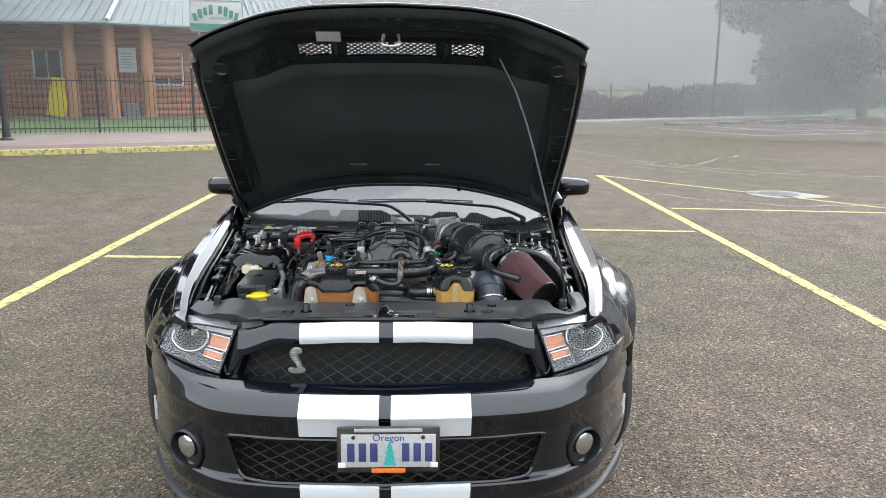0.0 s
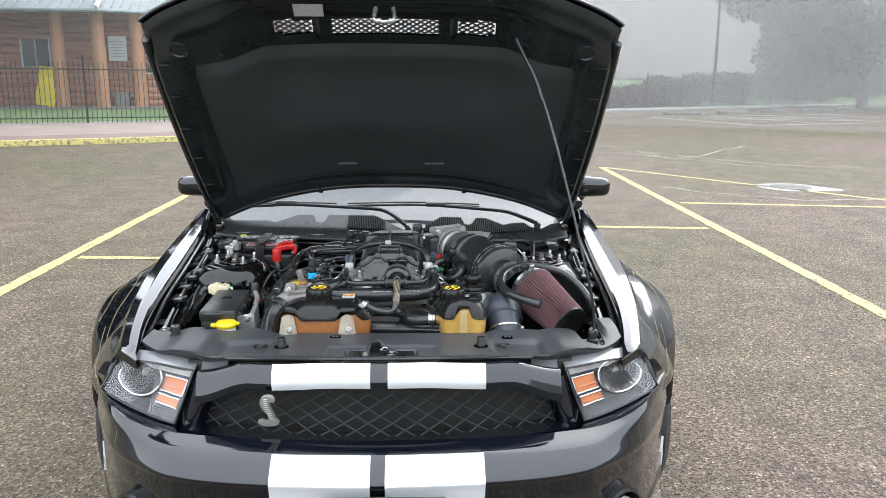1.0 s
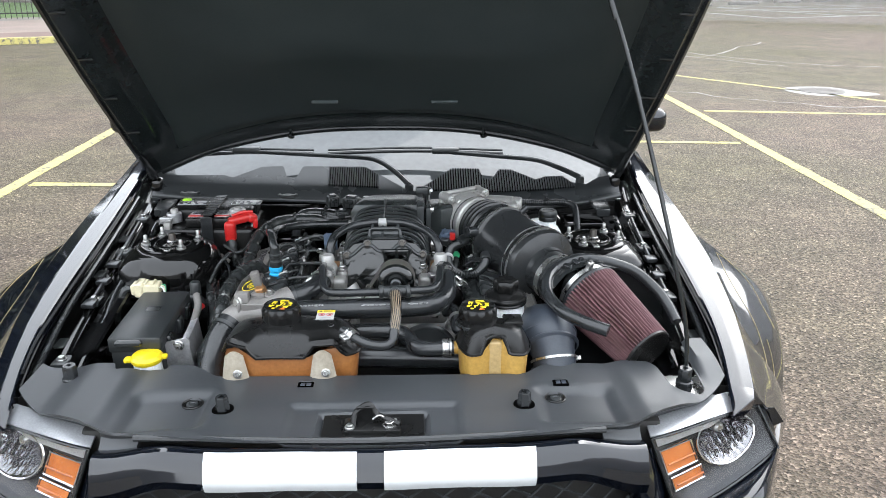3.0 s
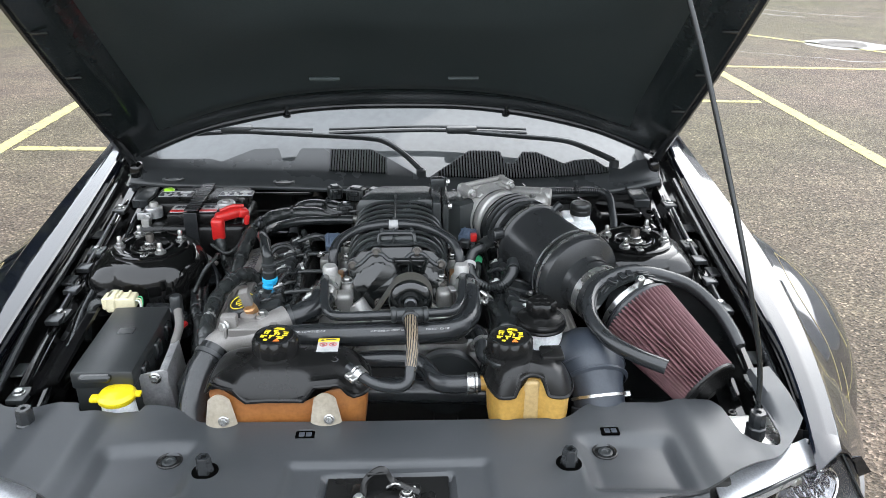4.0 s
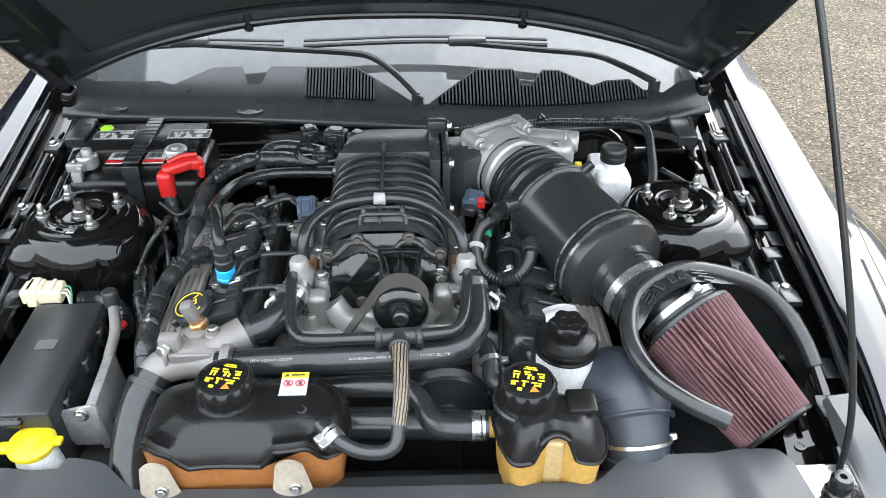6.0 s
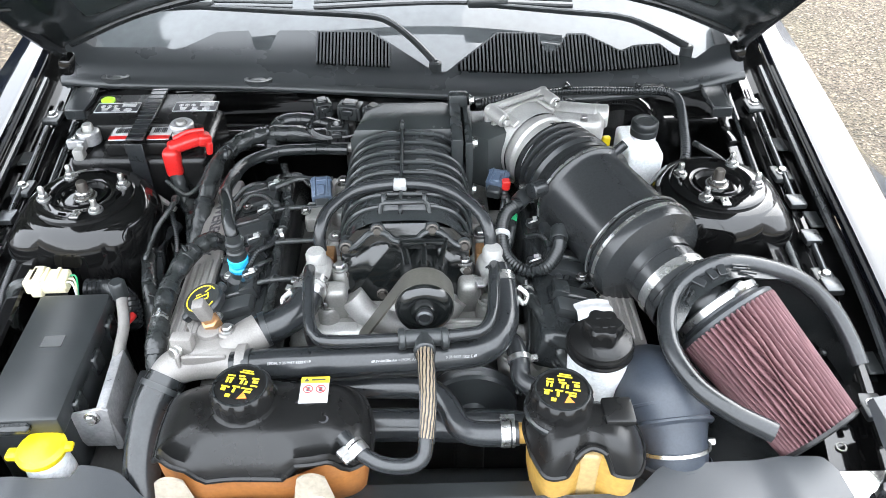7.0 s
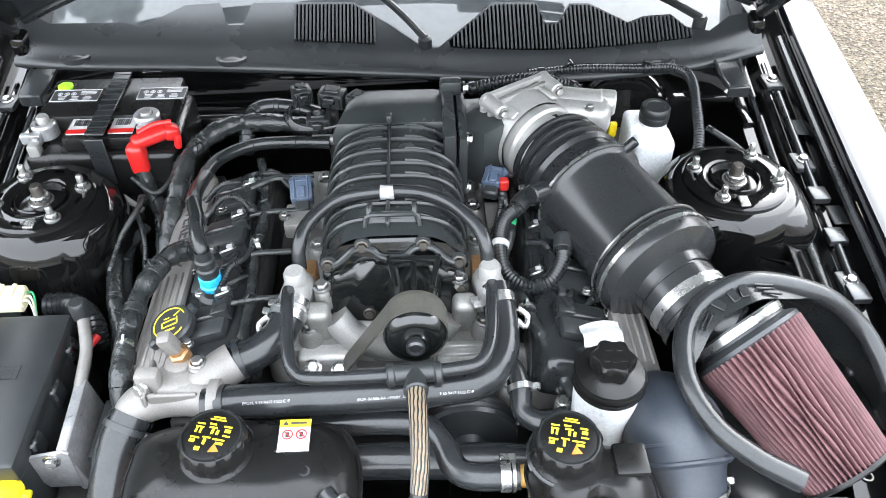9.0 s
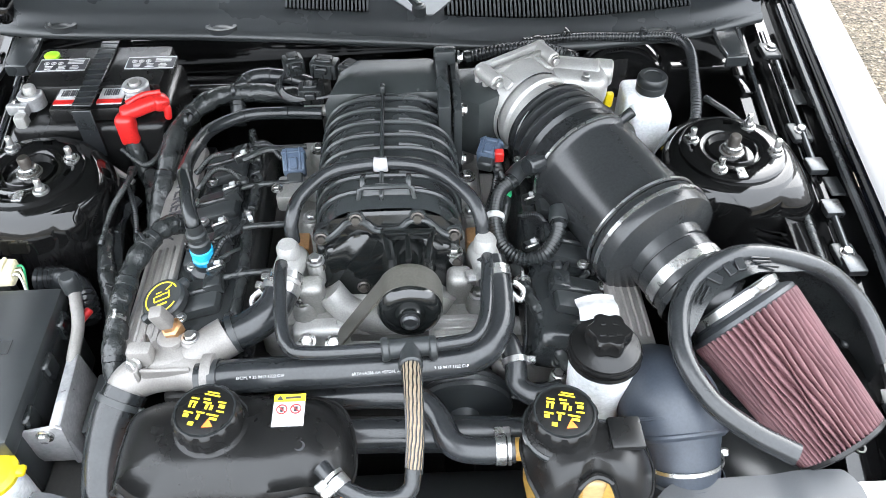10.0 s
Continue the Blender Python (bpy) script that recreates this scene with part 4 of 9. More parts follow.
# ---- engine bay shell ----
def apron(s):
    def f(u, v):
        y = lerp(0.50, 1.70, u)
        xi, zi = curve_at(X_IN, y), curve_at(Z_IN, y)
        pts = [(xi - 0.002, zi - 0.03), (xi - 0.012, zi - 0.075), (xi - 0.03, zi - 0.075), (xi - 0.038, zi - 0.062), (xi - 0.055, zi - 0.062), (xi - 0.068, zi - 0.088), (xi - 0.11, zi - 0.092), (xi - 0.125, zi - 0.16), (0.55, 0.60), (0.53, 0.32)]
        k = v * (len(pts) - 1)
        i = min(int(k), len(pts) - 2)
        return Vector((s * lerp(pts[i][0], pts[i + 1][0], k - i), y, lerp(pts[i][1], pts[i + 1][1], k - i)))
    wall = part("inner_fender", sheet(f, 30, 27, 0.003), BAY_BLACK, car, "glossy black inner fender rail")
    for y in (0.62, 0.86, 1.12, 1.34):
        xi, zi = curve_at(X_IN, y), curve_at(Z_IN, y)
        part("bracket", box((0.034, 0.046, 0.012), (s * (xi - 0.048), y, zi - 0.056), 0.004, 2), PLASTIC, wall)
        part("bolt", bolt((s * (xi - 0.048), y, zi - 0.049), 0.0075), STEEL, wall)
    for k in range(9):
        y = 0.58 + 0.098 * k
        xi, zi = curve_at(X_IN, y), curve_at(Z_IN, y)
        part("rail_hole", turned([(0.008, 0.0), (0.008, 0.002), (0.006, 0.002), (0.0055, -0.001), (0, -0.001)], 14, Matrix.Translation((s * (xi - 0.092), y, zi - 0.087))), DULL_ALU if k % 3 == 0 else HOLE_SHADE, wall)
        if k % 2:
            part("rail_step", box((0.022, 0.060, 0.010), (s * (xi - 0.100), y + 0.02, zi - 0.086), 0.004, 2), BAY_BLACK, wall)
    part("rail_rib", tube([(s * (curve_at(X_IN, y) - 0.050), y, curve_at(Z_IN, y) - 0.058) for y in (0.56, 0.75, 0.95, 1.15, 1.40)], 0.0045, 8), RAIL_BLACK, wall)
    for y, dz in ((0.70, 0.0), (1.00, 0.006), (1.22, 0.0)):
        xi, zi = curve_at(X_IN, y), curve_at(Z_IN, y)
        part("fender_tab", box((0.030, 0.045, 0.005), (s * (xi - 0.020), y, zi - 0.064 + dz), 0.002, 1, None), PLASTIC, wall)
    for y0, y1 in ((1.05, 1.30), (0.84, 0.93)):
        part("rail_strip", tube([(s * (curve_at(X_IN, y) - 0.046), y, curve_at(Z_IN, y) - 0.050) for y in (y0, lerp(y0, y1, 0.5), y1)], 0.0055, 10), BLACK_STEEL, wall, "polished dark metal strip on the rail")
    for y in (0.835, 0.945, 1.035):
        part("rail_clip", box((0.030, 0.034, 0.012), (s * (curve_at(X_IN, y) - 0.046), y, curve_at(Z_IN, y) - 0.048), 0.003, 2), BLACK_STEEL, wall, "polished dark clip plate")
    part("weather_strip", tube([(s * (curve_at(X_IN, y) - 0.012), y, curve_at(Z_IN, y) - 0.035) for y in (0.55, 0.8, 1.05, 1.3, 1.45)], 0.007, 8), RUBBER, wall)
    part("release_cable", tube([(s * (curve_at(X_IN, y) - 0.085), y, curve_at(Z_IN, y) - 0.075) for y in (0.6, 0.85, 1.1, 1.35)], 0.005, 8), RUBBER, wall)


both(apron)
part("firewall", box((1.40, 0.03, 0.52), (0, 1.425, 0.60), 0.008), BAY_BLACK, car, "glossy black firewall")
part("firewall_ledge", box((1.30, 0.10, 0.02), (0, 1.37, 0.775), 0.008), BAY_BLACK, car)
for z, y, x0, x1 in ((0.822, 1.405, -0.475, -0.240), (0.772, 1.312, -0.375, -0.250), (0.740, 1.320, -0.340, -0.275), (0.845, 1.405, 0.08, 0.36)):
    part("firewall_rib", tube([(x0, y + 0.006, z - 0.004), (x0 + 0.02, y, z), (x1 - 0.02, y, z), (x1, y + 0.006, z - 0.004)], 0.011, 14), RAIL_BLACK, car)
part("undertray", box((1.25, 1.1, 0.02), (0, 0.93, 0.30), 0.005), UNDER, car, "dark undertray of the engine bay")
part("front_support", box((1.15, 0.05, 0.09), (0, 0.43, 0.685), 0.01), BAY_BLACK, car)
part("radiator_top", box((1.0, 0.07, 0.05), (0, 0.475, 0.70), 0.012), PLASTIC, car, "black top tank of the radiator")
part("fan_shroud", sheet(lambda u, v: Vector((lerp(-0.40, 0.42, u), 0.50 + 0.10 * v, 0.70 - 0.10 * v + 0.02 * math.sin(math.pi * u))), 20, 6, 0.004), PLASTIC, car)


def strut_tower(s):
    c = (s * 0.537, 1.005)
    bm = turned([(0.128, 0.30), (0.122, 0.740), (0.116, 0.795), (0.109, 0.818), (0.100, 0.831), (0.090, 0.837), (0.080, 0.839), (0, 0.839)], 56, Matrix.Translation((*c, 0)))
    for v in bm.verts:
        out = s * (v.co.x - c[0])
        if out > 0:
            v.co.x += s * out * 0.6 * ease(0.80, 0.70, v.co.z)
    tower = part("strut_tower", bm, BAY_BLACK, car, "rounded glossy black strut tower")
    part("mount_plate", turned([(0.081, 0.838), (0.081, 0.843), (0.078, 0.845), (0.076, 0.846), (0.047, 0.846), (0.042, 0.843), (0.038, 0.830), (0.024, 0.826), (0.022, 0.834), (0, 0.834)], 44, Matrix.Translation((*c, 0))), BAY_BLACK, tower)
    part("bearing_ring", turned([(0.036, 0.834), (0.038, 0.845), (0.036, 0.846), (0.034, 0.836)], 36, Matrix.Translation((*c, 0))), BAY_BLACK, tower)
    part("strut_rod", turned([(0.017, 0.826), (0.017, 0.842), (0.011, 0.844), (0.009, 0.848), (0.009, 0.866), (0.007, 0.869), (0, 0.869)], 20, Matrix.Translation((*c, 0))), DARK_STEEL, tower)
    part("rod_nut", turned([(0.020, 0.836), (0.019, 0.841), (0.014, 0.843), (0.014, 0.850), (0.012, 0.852), (0.009, 0.852)], 12, Matrix.Translation((*c, 0))), STEEL, tower)
    part("camber_tab", box((0.014, 0.022, 0.004), (c[0] + s * -0.006, c[1] - 0.062, 0.847), 0.001, 1), STEEL, tower)
    for a in (161, 52, -14, 235):
        a = a if s > 0 else 180 - a
        x, y = c[0] + 0.063 * math.cos(radians(a)), c[1] + 0.063 * math.sin(radians(a))
        bm = bolt((x, y, 0.848), 0.0082)
        turned([(0.005, 0.855), (0.005, 0.868), (0.0035, 0.870), (0, 0.870)], 12, Matrix.Translation((x, y, 0)), bm)
        part("strut_nut", bm, STEEL, tower, "zinc nut on a stud")
    # slots are black blocks on the plate, their shade painted in
    for a in (80, 175, 255, 350):
        part("plate_slot", box((0.014, 0.005, 0.003), (0, 0, 0), 0.001, 1, Matrix.Translation((c[0] + 0.062 * math.cos(radians(a)), c[1] + 0.062 * math.sin(radians(a)), 0.8465)) @ pose(0, 0, 0, 0, 0, a + 90)), HOLE_SHADE, tower)
    def housing(u, v):
        """Stamped box round the tower: flows from the round top to a squared front lip, then drops."""
        a = radians(lerp(170, 375, u))
        ca, sa = math.cos(a), math.sin(a)
        half = 0.122 if ca > 0 else 0.096
        r = (abs(ca / half) ** 5 + abs(sa / 0.100) ** 5) ** -0.2
        top = Vector((0.096 * ca, 0.096 * sa, 0.8325))
        low = Vector((r * ca, r * sa, 0.806 - 0.010 * abs(ca) ** 4))
        if v < 0.5:
            p = top.lerp(low, v * 2)
            p.z += 0.006 * math.sin(2 * math.pi * v)
        else:
            k = (v - 0.5) * 2
            p = low + Vector((0, -0.010 * math.sin(math.pi * min(1, k * 2)), -0.004 * ease(0, 0.1, k) - 0.22 * k))
        return Vector((c[0] + s * p.x, c[1] + p.y, p.z))
    part("tower_housing", sheet(housing, 56, 24, 0.003), BAY_BLACK, tower, "glossy stamped housing of the tower")
    part("tower_brace", sheet(lambda u, v: Vector((s * lerp(0.60, 0.66, u), lerp(0.62, 0.93, v), 0.745 - 0.03 * u + 0.05 * v)), 3, 8, 0.006), BAY_BLACK, tower)


both(strut_tower)

# radiator cover
BACK = [(-0.69, 0.575), (-0.66, 0.555), (-0.525, 0.535), (-0.52, 0.510), (-0.42, 0.510), (-0.415, 0.527), (-0.365, 0.515), (-0.30, 0.468), (0.28, 0.462), (0.34, 0.502), (0.54, 0.512), (0.558, 0.49), (0.563, 0.425), (0.585, 0.405), (0.618, 0.405), (0.638, 0.44), (0.645, 0.60), (0.69, 0.61)]
FRONT = [(0, 0.222), (0.25, 0.236), (0.42, 0.272), (0.48, 0.295), (0.52, 0.325), (0.61, 0.378), (0.66, 0.43), (0.69, 0.47)]


def cover_z(x, y):
    a = abs(x)
    z = 0.752 - 0.022 * ease(0.3, 0.7, a) + 0.010 * ease(0.36, 0.23, y)
    z -= 0.012 * ease(0.285, 0.315, a) * ease(0.455, 0.43, a) * ease(0.43, 0.395, y) * ease(0.27, 0.30, y)
    z += 0.010 * ease(0.45, 0.50, a) * ease(0.62, 0.56, a)
    z -= 0.007 * ease(0.155, 0.145, a) * ease(0.366, 0.354, y)
    z -= 0.012 * ease(0.100, 0.094, a) * ease(0.342, 0.334, y)
    z += 0.020 * ease(0.635, 0.655, x) * ease(0.42, 0.55, y)
    return z


def cover(u, v):
    x = lerp(-0.69, 0.69, u)
    y = lerp(curve_at(FRONT, abs(x)), curve_at(BACK, x), v)
    return Vector((x, y, cover_z(x, y)))


shroud = part("radiator_cover", sheet(cover, 230, 40, -0.004), GREY_PLASTIC, car, "satin grey-black radiator cover with clips")
for s in (-1, 1):
    at = Matrix.Translation((s * 0.271, 0.347, cover_z(0.271, 0.347) + 0.004))
    part("hood_bumper", turned([(0.013, -0.004), (0.013, 0.008), (0.0115, 0.011), (0.0115, 0.024), (0.010, 0.027), (0.005, 0.027), (0.005, 0.020), (0, 0.020)], 6, at), RUBBER, shroud, "black rubber hood bumper")
    # no real hole: a flat black disc paints its shade
    part("clip_hole", turned([(0.0195, -0.002), (0.0195, 0.0012), (0, 0.0012)], 32, at), HOLE_SHADE, shroud)
    at = Matrix.Translation((s * 0.336, 0.388, cover_z(0.336, 0.388) + 0.004))
    ring_ = part("clip_ring", turned([(0.0195, -0.003), (0.0195, 0.002), (0.0180, 0.003), (0.0165, 0.001), (0, 0.001)], 32, at), TANK_BLACK, shroud, "dark recessed ring of a push clip")
    part("clip_screw", turned([(0.011, 0.001), (0.011, 0.003), (0.009, 0.004), (0.006, 0.0035), (0.005, 0.002), (0, 0.002)], 24, at @ Matrix.Translation((0, -0.003, 0))), PLASTIC, ring_)
    z = cover_z(0.605, 0.50)
    part("hood_bumper", turned([(0.017, -0.012), (0.017, 0.006), (0.014, 0.008), (0.014, 0.030), (0.012, 0.034), (0.005, 0.034), (0.005, 0.026), (0, 0.026)], 8, Matrix.Translation((s * 0.602, 0.45 if s > 0 else 0.50, z))), RUBBER, shroud, "black rubber hood bumper")
for x, y in ((0.352, 0.426), (-0.134, 0.430)):
    # black block paints the shade inside the clip's slot
    slot = part("clip", box((0.030, 0.017, 0.005), (x, y, cover_z(x, y) + 0.0035), 0.001, 1), HOLE_SHADE, shroud)
    for k in range(2):
        part("clip_window", box((0.009, 0.011, 0.003), (x - 0.005 + 0.011 * k, y - 0.001, cover_z(x, y) + 0.0055), 0.001, 1), BLUE_RUBBER, slot)
    part("clip_lip", box((0.024, 0.0025, 0.004), (x, y + 0.009, cover_z(x, y) + 0.006), 0.001, 1), GREY_PLASTIC, slot)
part("cover_sticker", sheet(lambda u, v: Vector((lerp(-0.095, 0.09, u), lerp(0.385, 0.435, v), cover_z(0, 0.41) + 0.0015)), 4, 2), PLASTIC, shroud)
part("support_panel", box((0.12, 0.10, 0.006), (0.60, 0.462, 0.715), 0.002), STEEL, car, "bright metal panel below the cover's cutout")
# black sheet laid in the recess to paint its shade
part("latch_recess_shade", box((0.178, 0.092, 0.003), (0.0, 0.288, 0.7475), 0.001, 1), TANK_BLACK, shroud, "black sheet for the shade round the hood latch")
latch = part("hood_latch", box((0.10, 0.045, 0.03), (-0.002, 0.292, 0.742), 0.006), TANK_BLACK, shroud, "black steel hood latch")
part("latch_hook", tube([(-0.035, 0.285, 0.755), (-0.030, 0.297, 0.775), (-0.008, 0.302, 0.789), (0.006, 0.298, 0.772), (0.02, 0.292, 0.768), (0.045, 0.288, 0.758)], 0.006, 8, flat=0.7), TANK_BLACK, latch)
part("latch_plate", box((0.030, 0.005, 0.040), (-0.014, 0.298, 0.768), 0.002, 1, None), TANK_BLACK, latch)
part("latch_spring", tube([(0.000, 0.292, 0.766), (0.012, 0.290, 0.774), (0.026, 0.292, 0.764), (0.040, 0.296, 0.762)], 0.0022, 6), STEEL, latch)
part("latch_bolt", bolt((0.028, 0.285, 0.758), 0.008), STEEL, latch)
part("latch_bolt", bolt((-0.040, 0.280, 0.758), 0.006), STEEL, latch)
part("lower_latch_rail", tube([(-0.40, 0.262, 0.756), (0, 0.226, 0.766), (0.40, 0.262, 0.756)], 0.006, 8), RUBBER, shroud)



def corner_fill(s):
    """Dark panel closing the step between the cover and the lamp or header."""
    def f(u, v):
        x = lerp(0.40, 0.69, u)
        top = Vector((x, curve_at(FRONT, x) + 0.004, cover_z(x, curve_at(FRONT, x)) - 0.004))
        low = header((x + 0.475) / 0.95, 0.0) if x < 0.475 else Vector((x, 0.362 + 0.19 * max(0, (x - 0.498) / 0.27) ** 1.5, 0.685 - 0.012 * ease(0.5, 0.7, x)))
        p = top.lerp(low, v)
        return Vector((s * p.x, p.y + 0.012 * math.sin(math.pi * v), p.z))
    part("corner_panel", sheet(f, 24, 4, 0.003), GREY_PLASTIC, shroud)


both(corner_fill)

# prop rod
prop = part("prop_rod", tube([(0.612, 0.470, 0.715), (0.607, 0.482, 0.83), (0.575, 0.505, 0.975), (0.538, 0.570, 1.147), (0.494, 0.640, 1.33), (0.452, 0.700, 1.47), (0.396, 0.745, 1.59)], 0.0044, 10), GLOSSY_PLASTIC, car, "thin dark hood prop rod")
part("rod_grip", tube([(0.470, 0.675, 1.41), (0.452, 0.700, 1.47), (0.424, 0.722, 1.53), (0.396, 0.745, 1.59)], 0.0062, 10), GLOSSY_PLASTIC, prop)

# cowl: black plastic grille panel below the windscreen
def cowl_front(x):
    return curve_at([(-0.70, 1.388), (-0.58, 1.378), (-0.295, 1.368), (0, 1.350), (0.307, 1.334), (0.545, 1.347), (0.70, 1.375)], x)


COWL_TOP = [(-0.70, 1.457), (-0.66, 1.450), (-0.64, 1.438), (-0.50, 1.437), (-0.47, 1.428), (-0.388, 1.466), (-0.323, 1.468), (-0.308, 1.427), (-0.278, 1.427), (-0.263, 1.467), (-0.072, 1.464), (-0.02, 1.430), (0.05, 1.383), (0.067, 1.376), (0.085, 1.376), (0.193, 1.457), (0.276, 1.455), (0.288, 1.418), (0.314, 1.417), (0.338, 1.452), (0.376, 1.451), (0.447, 1.414), (0.478, 1.425), (0.53, 1.427), (0.557, 1.403), (0.60, 1.395), (0.64, 1.42), (0.70, 1.43)]


def cowl_back(x):
    return float(np.interp(x, [p for p, _ in COWL_TOP], [q for _, q in COWL_TOP]))


def cowl_z(x, y):
    return 0.872 + 0.60 * (y - 1.375) - 0.010 * ease(0.03, 0.0, y - cowl_front(x))


def cowl(u, v):
    x = lerp(-0.70, 0.70, u)
    y = lerp(cowl_front(x), cowl_back(x), v)
    return Vector((x, y, cowl_z(x, y)))


panel = part("cowl_panel", sheet(cowl, 280, 12, 0.006), COWL_GREY, car, "black plastic cowl panel with vent slats")
part("cowl_front_lip", sheet(lambda u, v: Vector((lerp(-0.70, 0.70, u), cowl_front(lerp(-0.70, 0.70, u)) - 0.008 * math.sin(v * 2.2) - 0.001, cowl_z(lerp(-0.70, 0.70, u), cowl_front(lerp(-0.70, 0.70, u))) - 0.011 * v)), 60, 6, 0.004), PLASTIC, panel)
for x in (-0.59, -0.30, 0.285, 0.50):
    part("cowl_clip", turned([(0.023, -0.006), (0.022, 0.004), (0.017, 0.005), (0.014, 0.001), (0.008, 0.004), (0, 0.005)], 28, Matrix.Translation((x, cowl_front(x) + 0.006, cowl_z(x, cowl_front(x) + 0.006) - 0.001)) @ Matrix.Diagonal((1.3, 0.8, 1, 1))), PLASTIC, panel)
slat_mesh = mesh_of("slat", box((0.0036, 1.0, 0.006), (0, 0.5, 0.004), 0.0), SLAT_GREY, 0)
for x0, x1, count in ((-0.180, -0.032, 22), (0.108, 0.562, 60)):
    # black sheet on the cowl stands in for the shade between slats
    part("vent_backing", sheet(lambda u, v: (lambda x: (lambda y0, y1: Vector((x, lerp(y0, y1, v), cowl_z(x, lerp(y0, y1, v)) + 0.0035)))(cowl_front(x) + 0.031, max(cowl_front(x) + 0.033, cowl_back(x) - 0.007)))(lerp(x0, x1, u)), 60, 4), HOLE_SHADE, panel, "black sheet for the shade behind the vent slats")
    for k in range(count):
        x = lerp(x0, x1, k / (count - 1))
        y0, y1 = cowl_front(x) + 0.033, cowl_back(x) - 0.007
        if y1 - y0 < 0.012:
            continue
        ob = new("slat", slat_mesh)
        ob.parent = panel
        slope = math.degrees(math.atan(0.60))
        ob.matrix_basis = pose(x, y0, cowl_z(x, y1) - 0.60 * (y1 - y0) + 0.001, slope) @ Matrix.Diagonal((1, (y1 - y0) * 1.166, 1, 1))
for s in (-1, 1):
    ex, ey = (0.028, 0.035) if s < 0 else (0.0, 0.0)
    bm = slab([(s * (x + ex), y + ey) for x, y in ((0.612, 1.430), (0.690, 1.440), (0.690, 1.375), (0.655, 1.360), (0.645, 1.262), (0.606, 1.258), (0.600, 1.300), (0.608, 1.365))][::s], 0.838, 0.846, None, 0.003)
    end = part("cowl_end", bm, COWL_GREY, panel, "angled plastic end piece")
    part("end_rib", tube([(s * (x + ex), y + ey, z) for x, y, z in ((0.612, 1.425, 0.847), (0.606, 1.36, 0.847), (0.602, 1.30, 0.846), (0.608, 1.260, 0.842))], 0.004, 6), COWL_GREY, end)
    part("end_rib", tube([(s * (x + ex), y + ey, z) for x, y, z in ((0.688, 1.435, 0.847), (0.688, 1.378, 0.847), (0.653, 1.360, 0.846), (0.643, 1.264, 0.842))], 0.004, 6), COWL_GREY, end)
    part("end_lip", box((0.040, 0.006, 0.022), (s * (0.625 + ex), 1.260 + ey, 0.834), 0.002, 1), COWL_GREY, end)
    part("end_block", box((0.035, 0.045, 0.026), (s * (0.650 + ex), 1.405 + ey, 0.856), 0.006, 2), COWL_GREY, end)


def wiper(arm_line, blade):
    arm = part("wiper", tube(arm_line, lambda f: 0.0105 - 0.003 * f, 10, flat=0.7), PLASTIC, car, "black windscreen wiper")
    px, py, pz = arm_line[0]
    part("wiper_pivot", turned([(0.013, -0.02), (0.013, 0.000), (0.009, 0.004), (0, 0.004)], 20, Matrix.Translation((px, py, pz))), PLASTIC, arm)
    a, b = (Vector(q) for q in blade)
    part("wiper_blade", tube([a, a.lerp(b, 0.25) + Vector((0, 0.006, 0.004)), a.lerp(b, 0.5) + Vector((0, 0.010, 0.006)), a.lerp(b, 0.75) + Vector((0, 0.006, 0.004)), b], 0.0075, 8, flat=0.7), RUBBER, arm)
    part("blade_spine", tube([a + Vector((0, 0.012, 0.008)), a.lerp(b, 0.5) + Vector((0, 0.020, 0.014)), b + Vector((0, 0.012, 0.008))], 0.004, 8), PLASTIC, arm)
    c = arm_line[-1]
    part("wiper_bridge", box((0.085, 0.024, 0.020), (c[0], c[1] + 0.004, c[2] + 0.004), 0.006, 2), PLASTIC, arm)


wiper([(0.062, 1.386, 0.888), (0.02, 1.425, 0.918), (-0.03, 1.465, 0.942), (-0.085, 1.482, 0.950), (-0.25, 1.492, 0.958), (-0.44, 1.505, 0.966)], ((-0.66, 1.500, 0.952), (-0.235, 1.508, 0.958)))
wiper([(0.584, 1.412, 0.902), (0.52, 1.448, 0.925), (0.453, 1.474, 0.942), (0.33, 1.484, 0.952), (0.175, 1.500, 0.962)], ((-0.19, 1.508, 0.958), (0.355, 1.502, 0.956)))
# ---- things in the engine bay ----
BAY = "engine bay parts"

# battery
battery = thing("battery", "black car battery with strap, labels and red terminal cover", "battery", BAY, (-0.478, 1.20, 0.66))


def at_batt(x, y, z):
    return (x + 0.478, y - 1.20, z - 0.66)


part("case", box((0.245, 0.185, 0.20), at_batt(-0.478, 1.20, 0.745), 0.012, 3), TANK_BLACK, battery, "black battery case")
part("lid", box((0.225, 0.12, 0.035), at_batt(-0.478, 1.232, 0.862), 0.008, 2), TANK_BLACK, battery)
part("lid_step", box((0.130, 0.06, 0.026), at_batt(-0.470, 1.150, 0.858), 0.006, 2), TANK_BLACK, battery)
part("hold_strap", box((0.030, 0.19, 0.004), at_batt(-0.474, 1.205, 0.883), 0.001, 1), RUBBER, battery, "black woven hold-down strap")
part("strap_front", box((0.030, 0.004, 0.09), at_batt(-0.474, 1.103, 0.835), 0.001, 1), RUBBER, battery)
part("charge_eye", turned([(0.013, 0), (0.013, 0.004), (0.010, 0.006), (0, 0.006)], 20, Matrix.Translation(at_batt(-0.565, 1.262, 0.879))), LIME, battery, "lime green charge indicator")
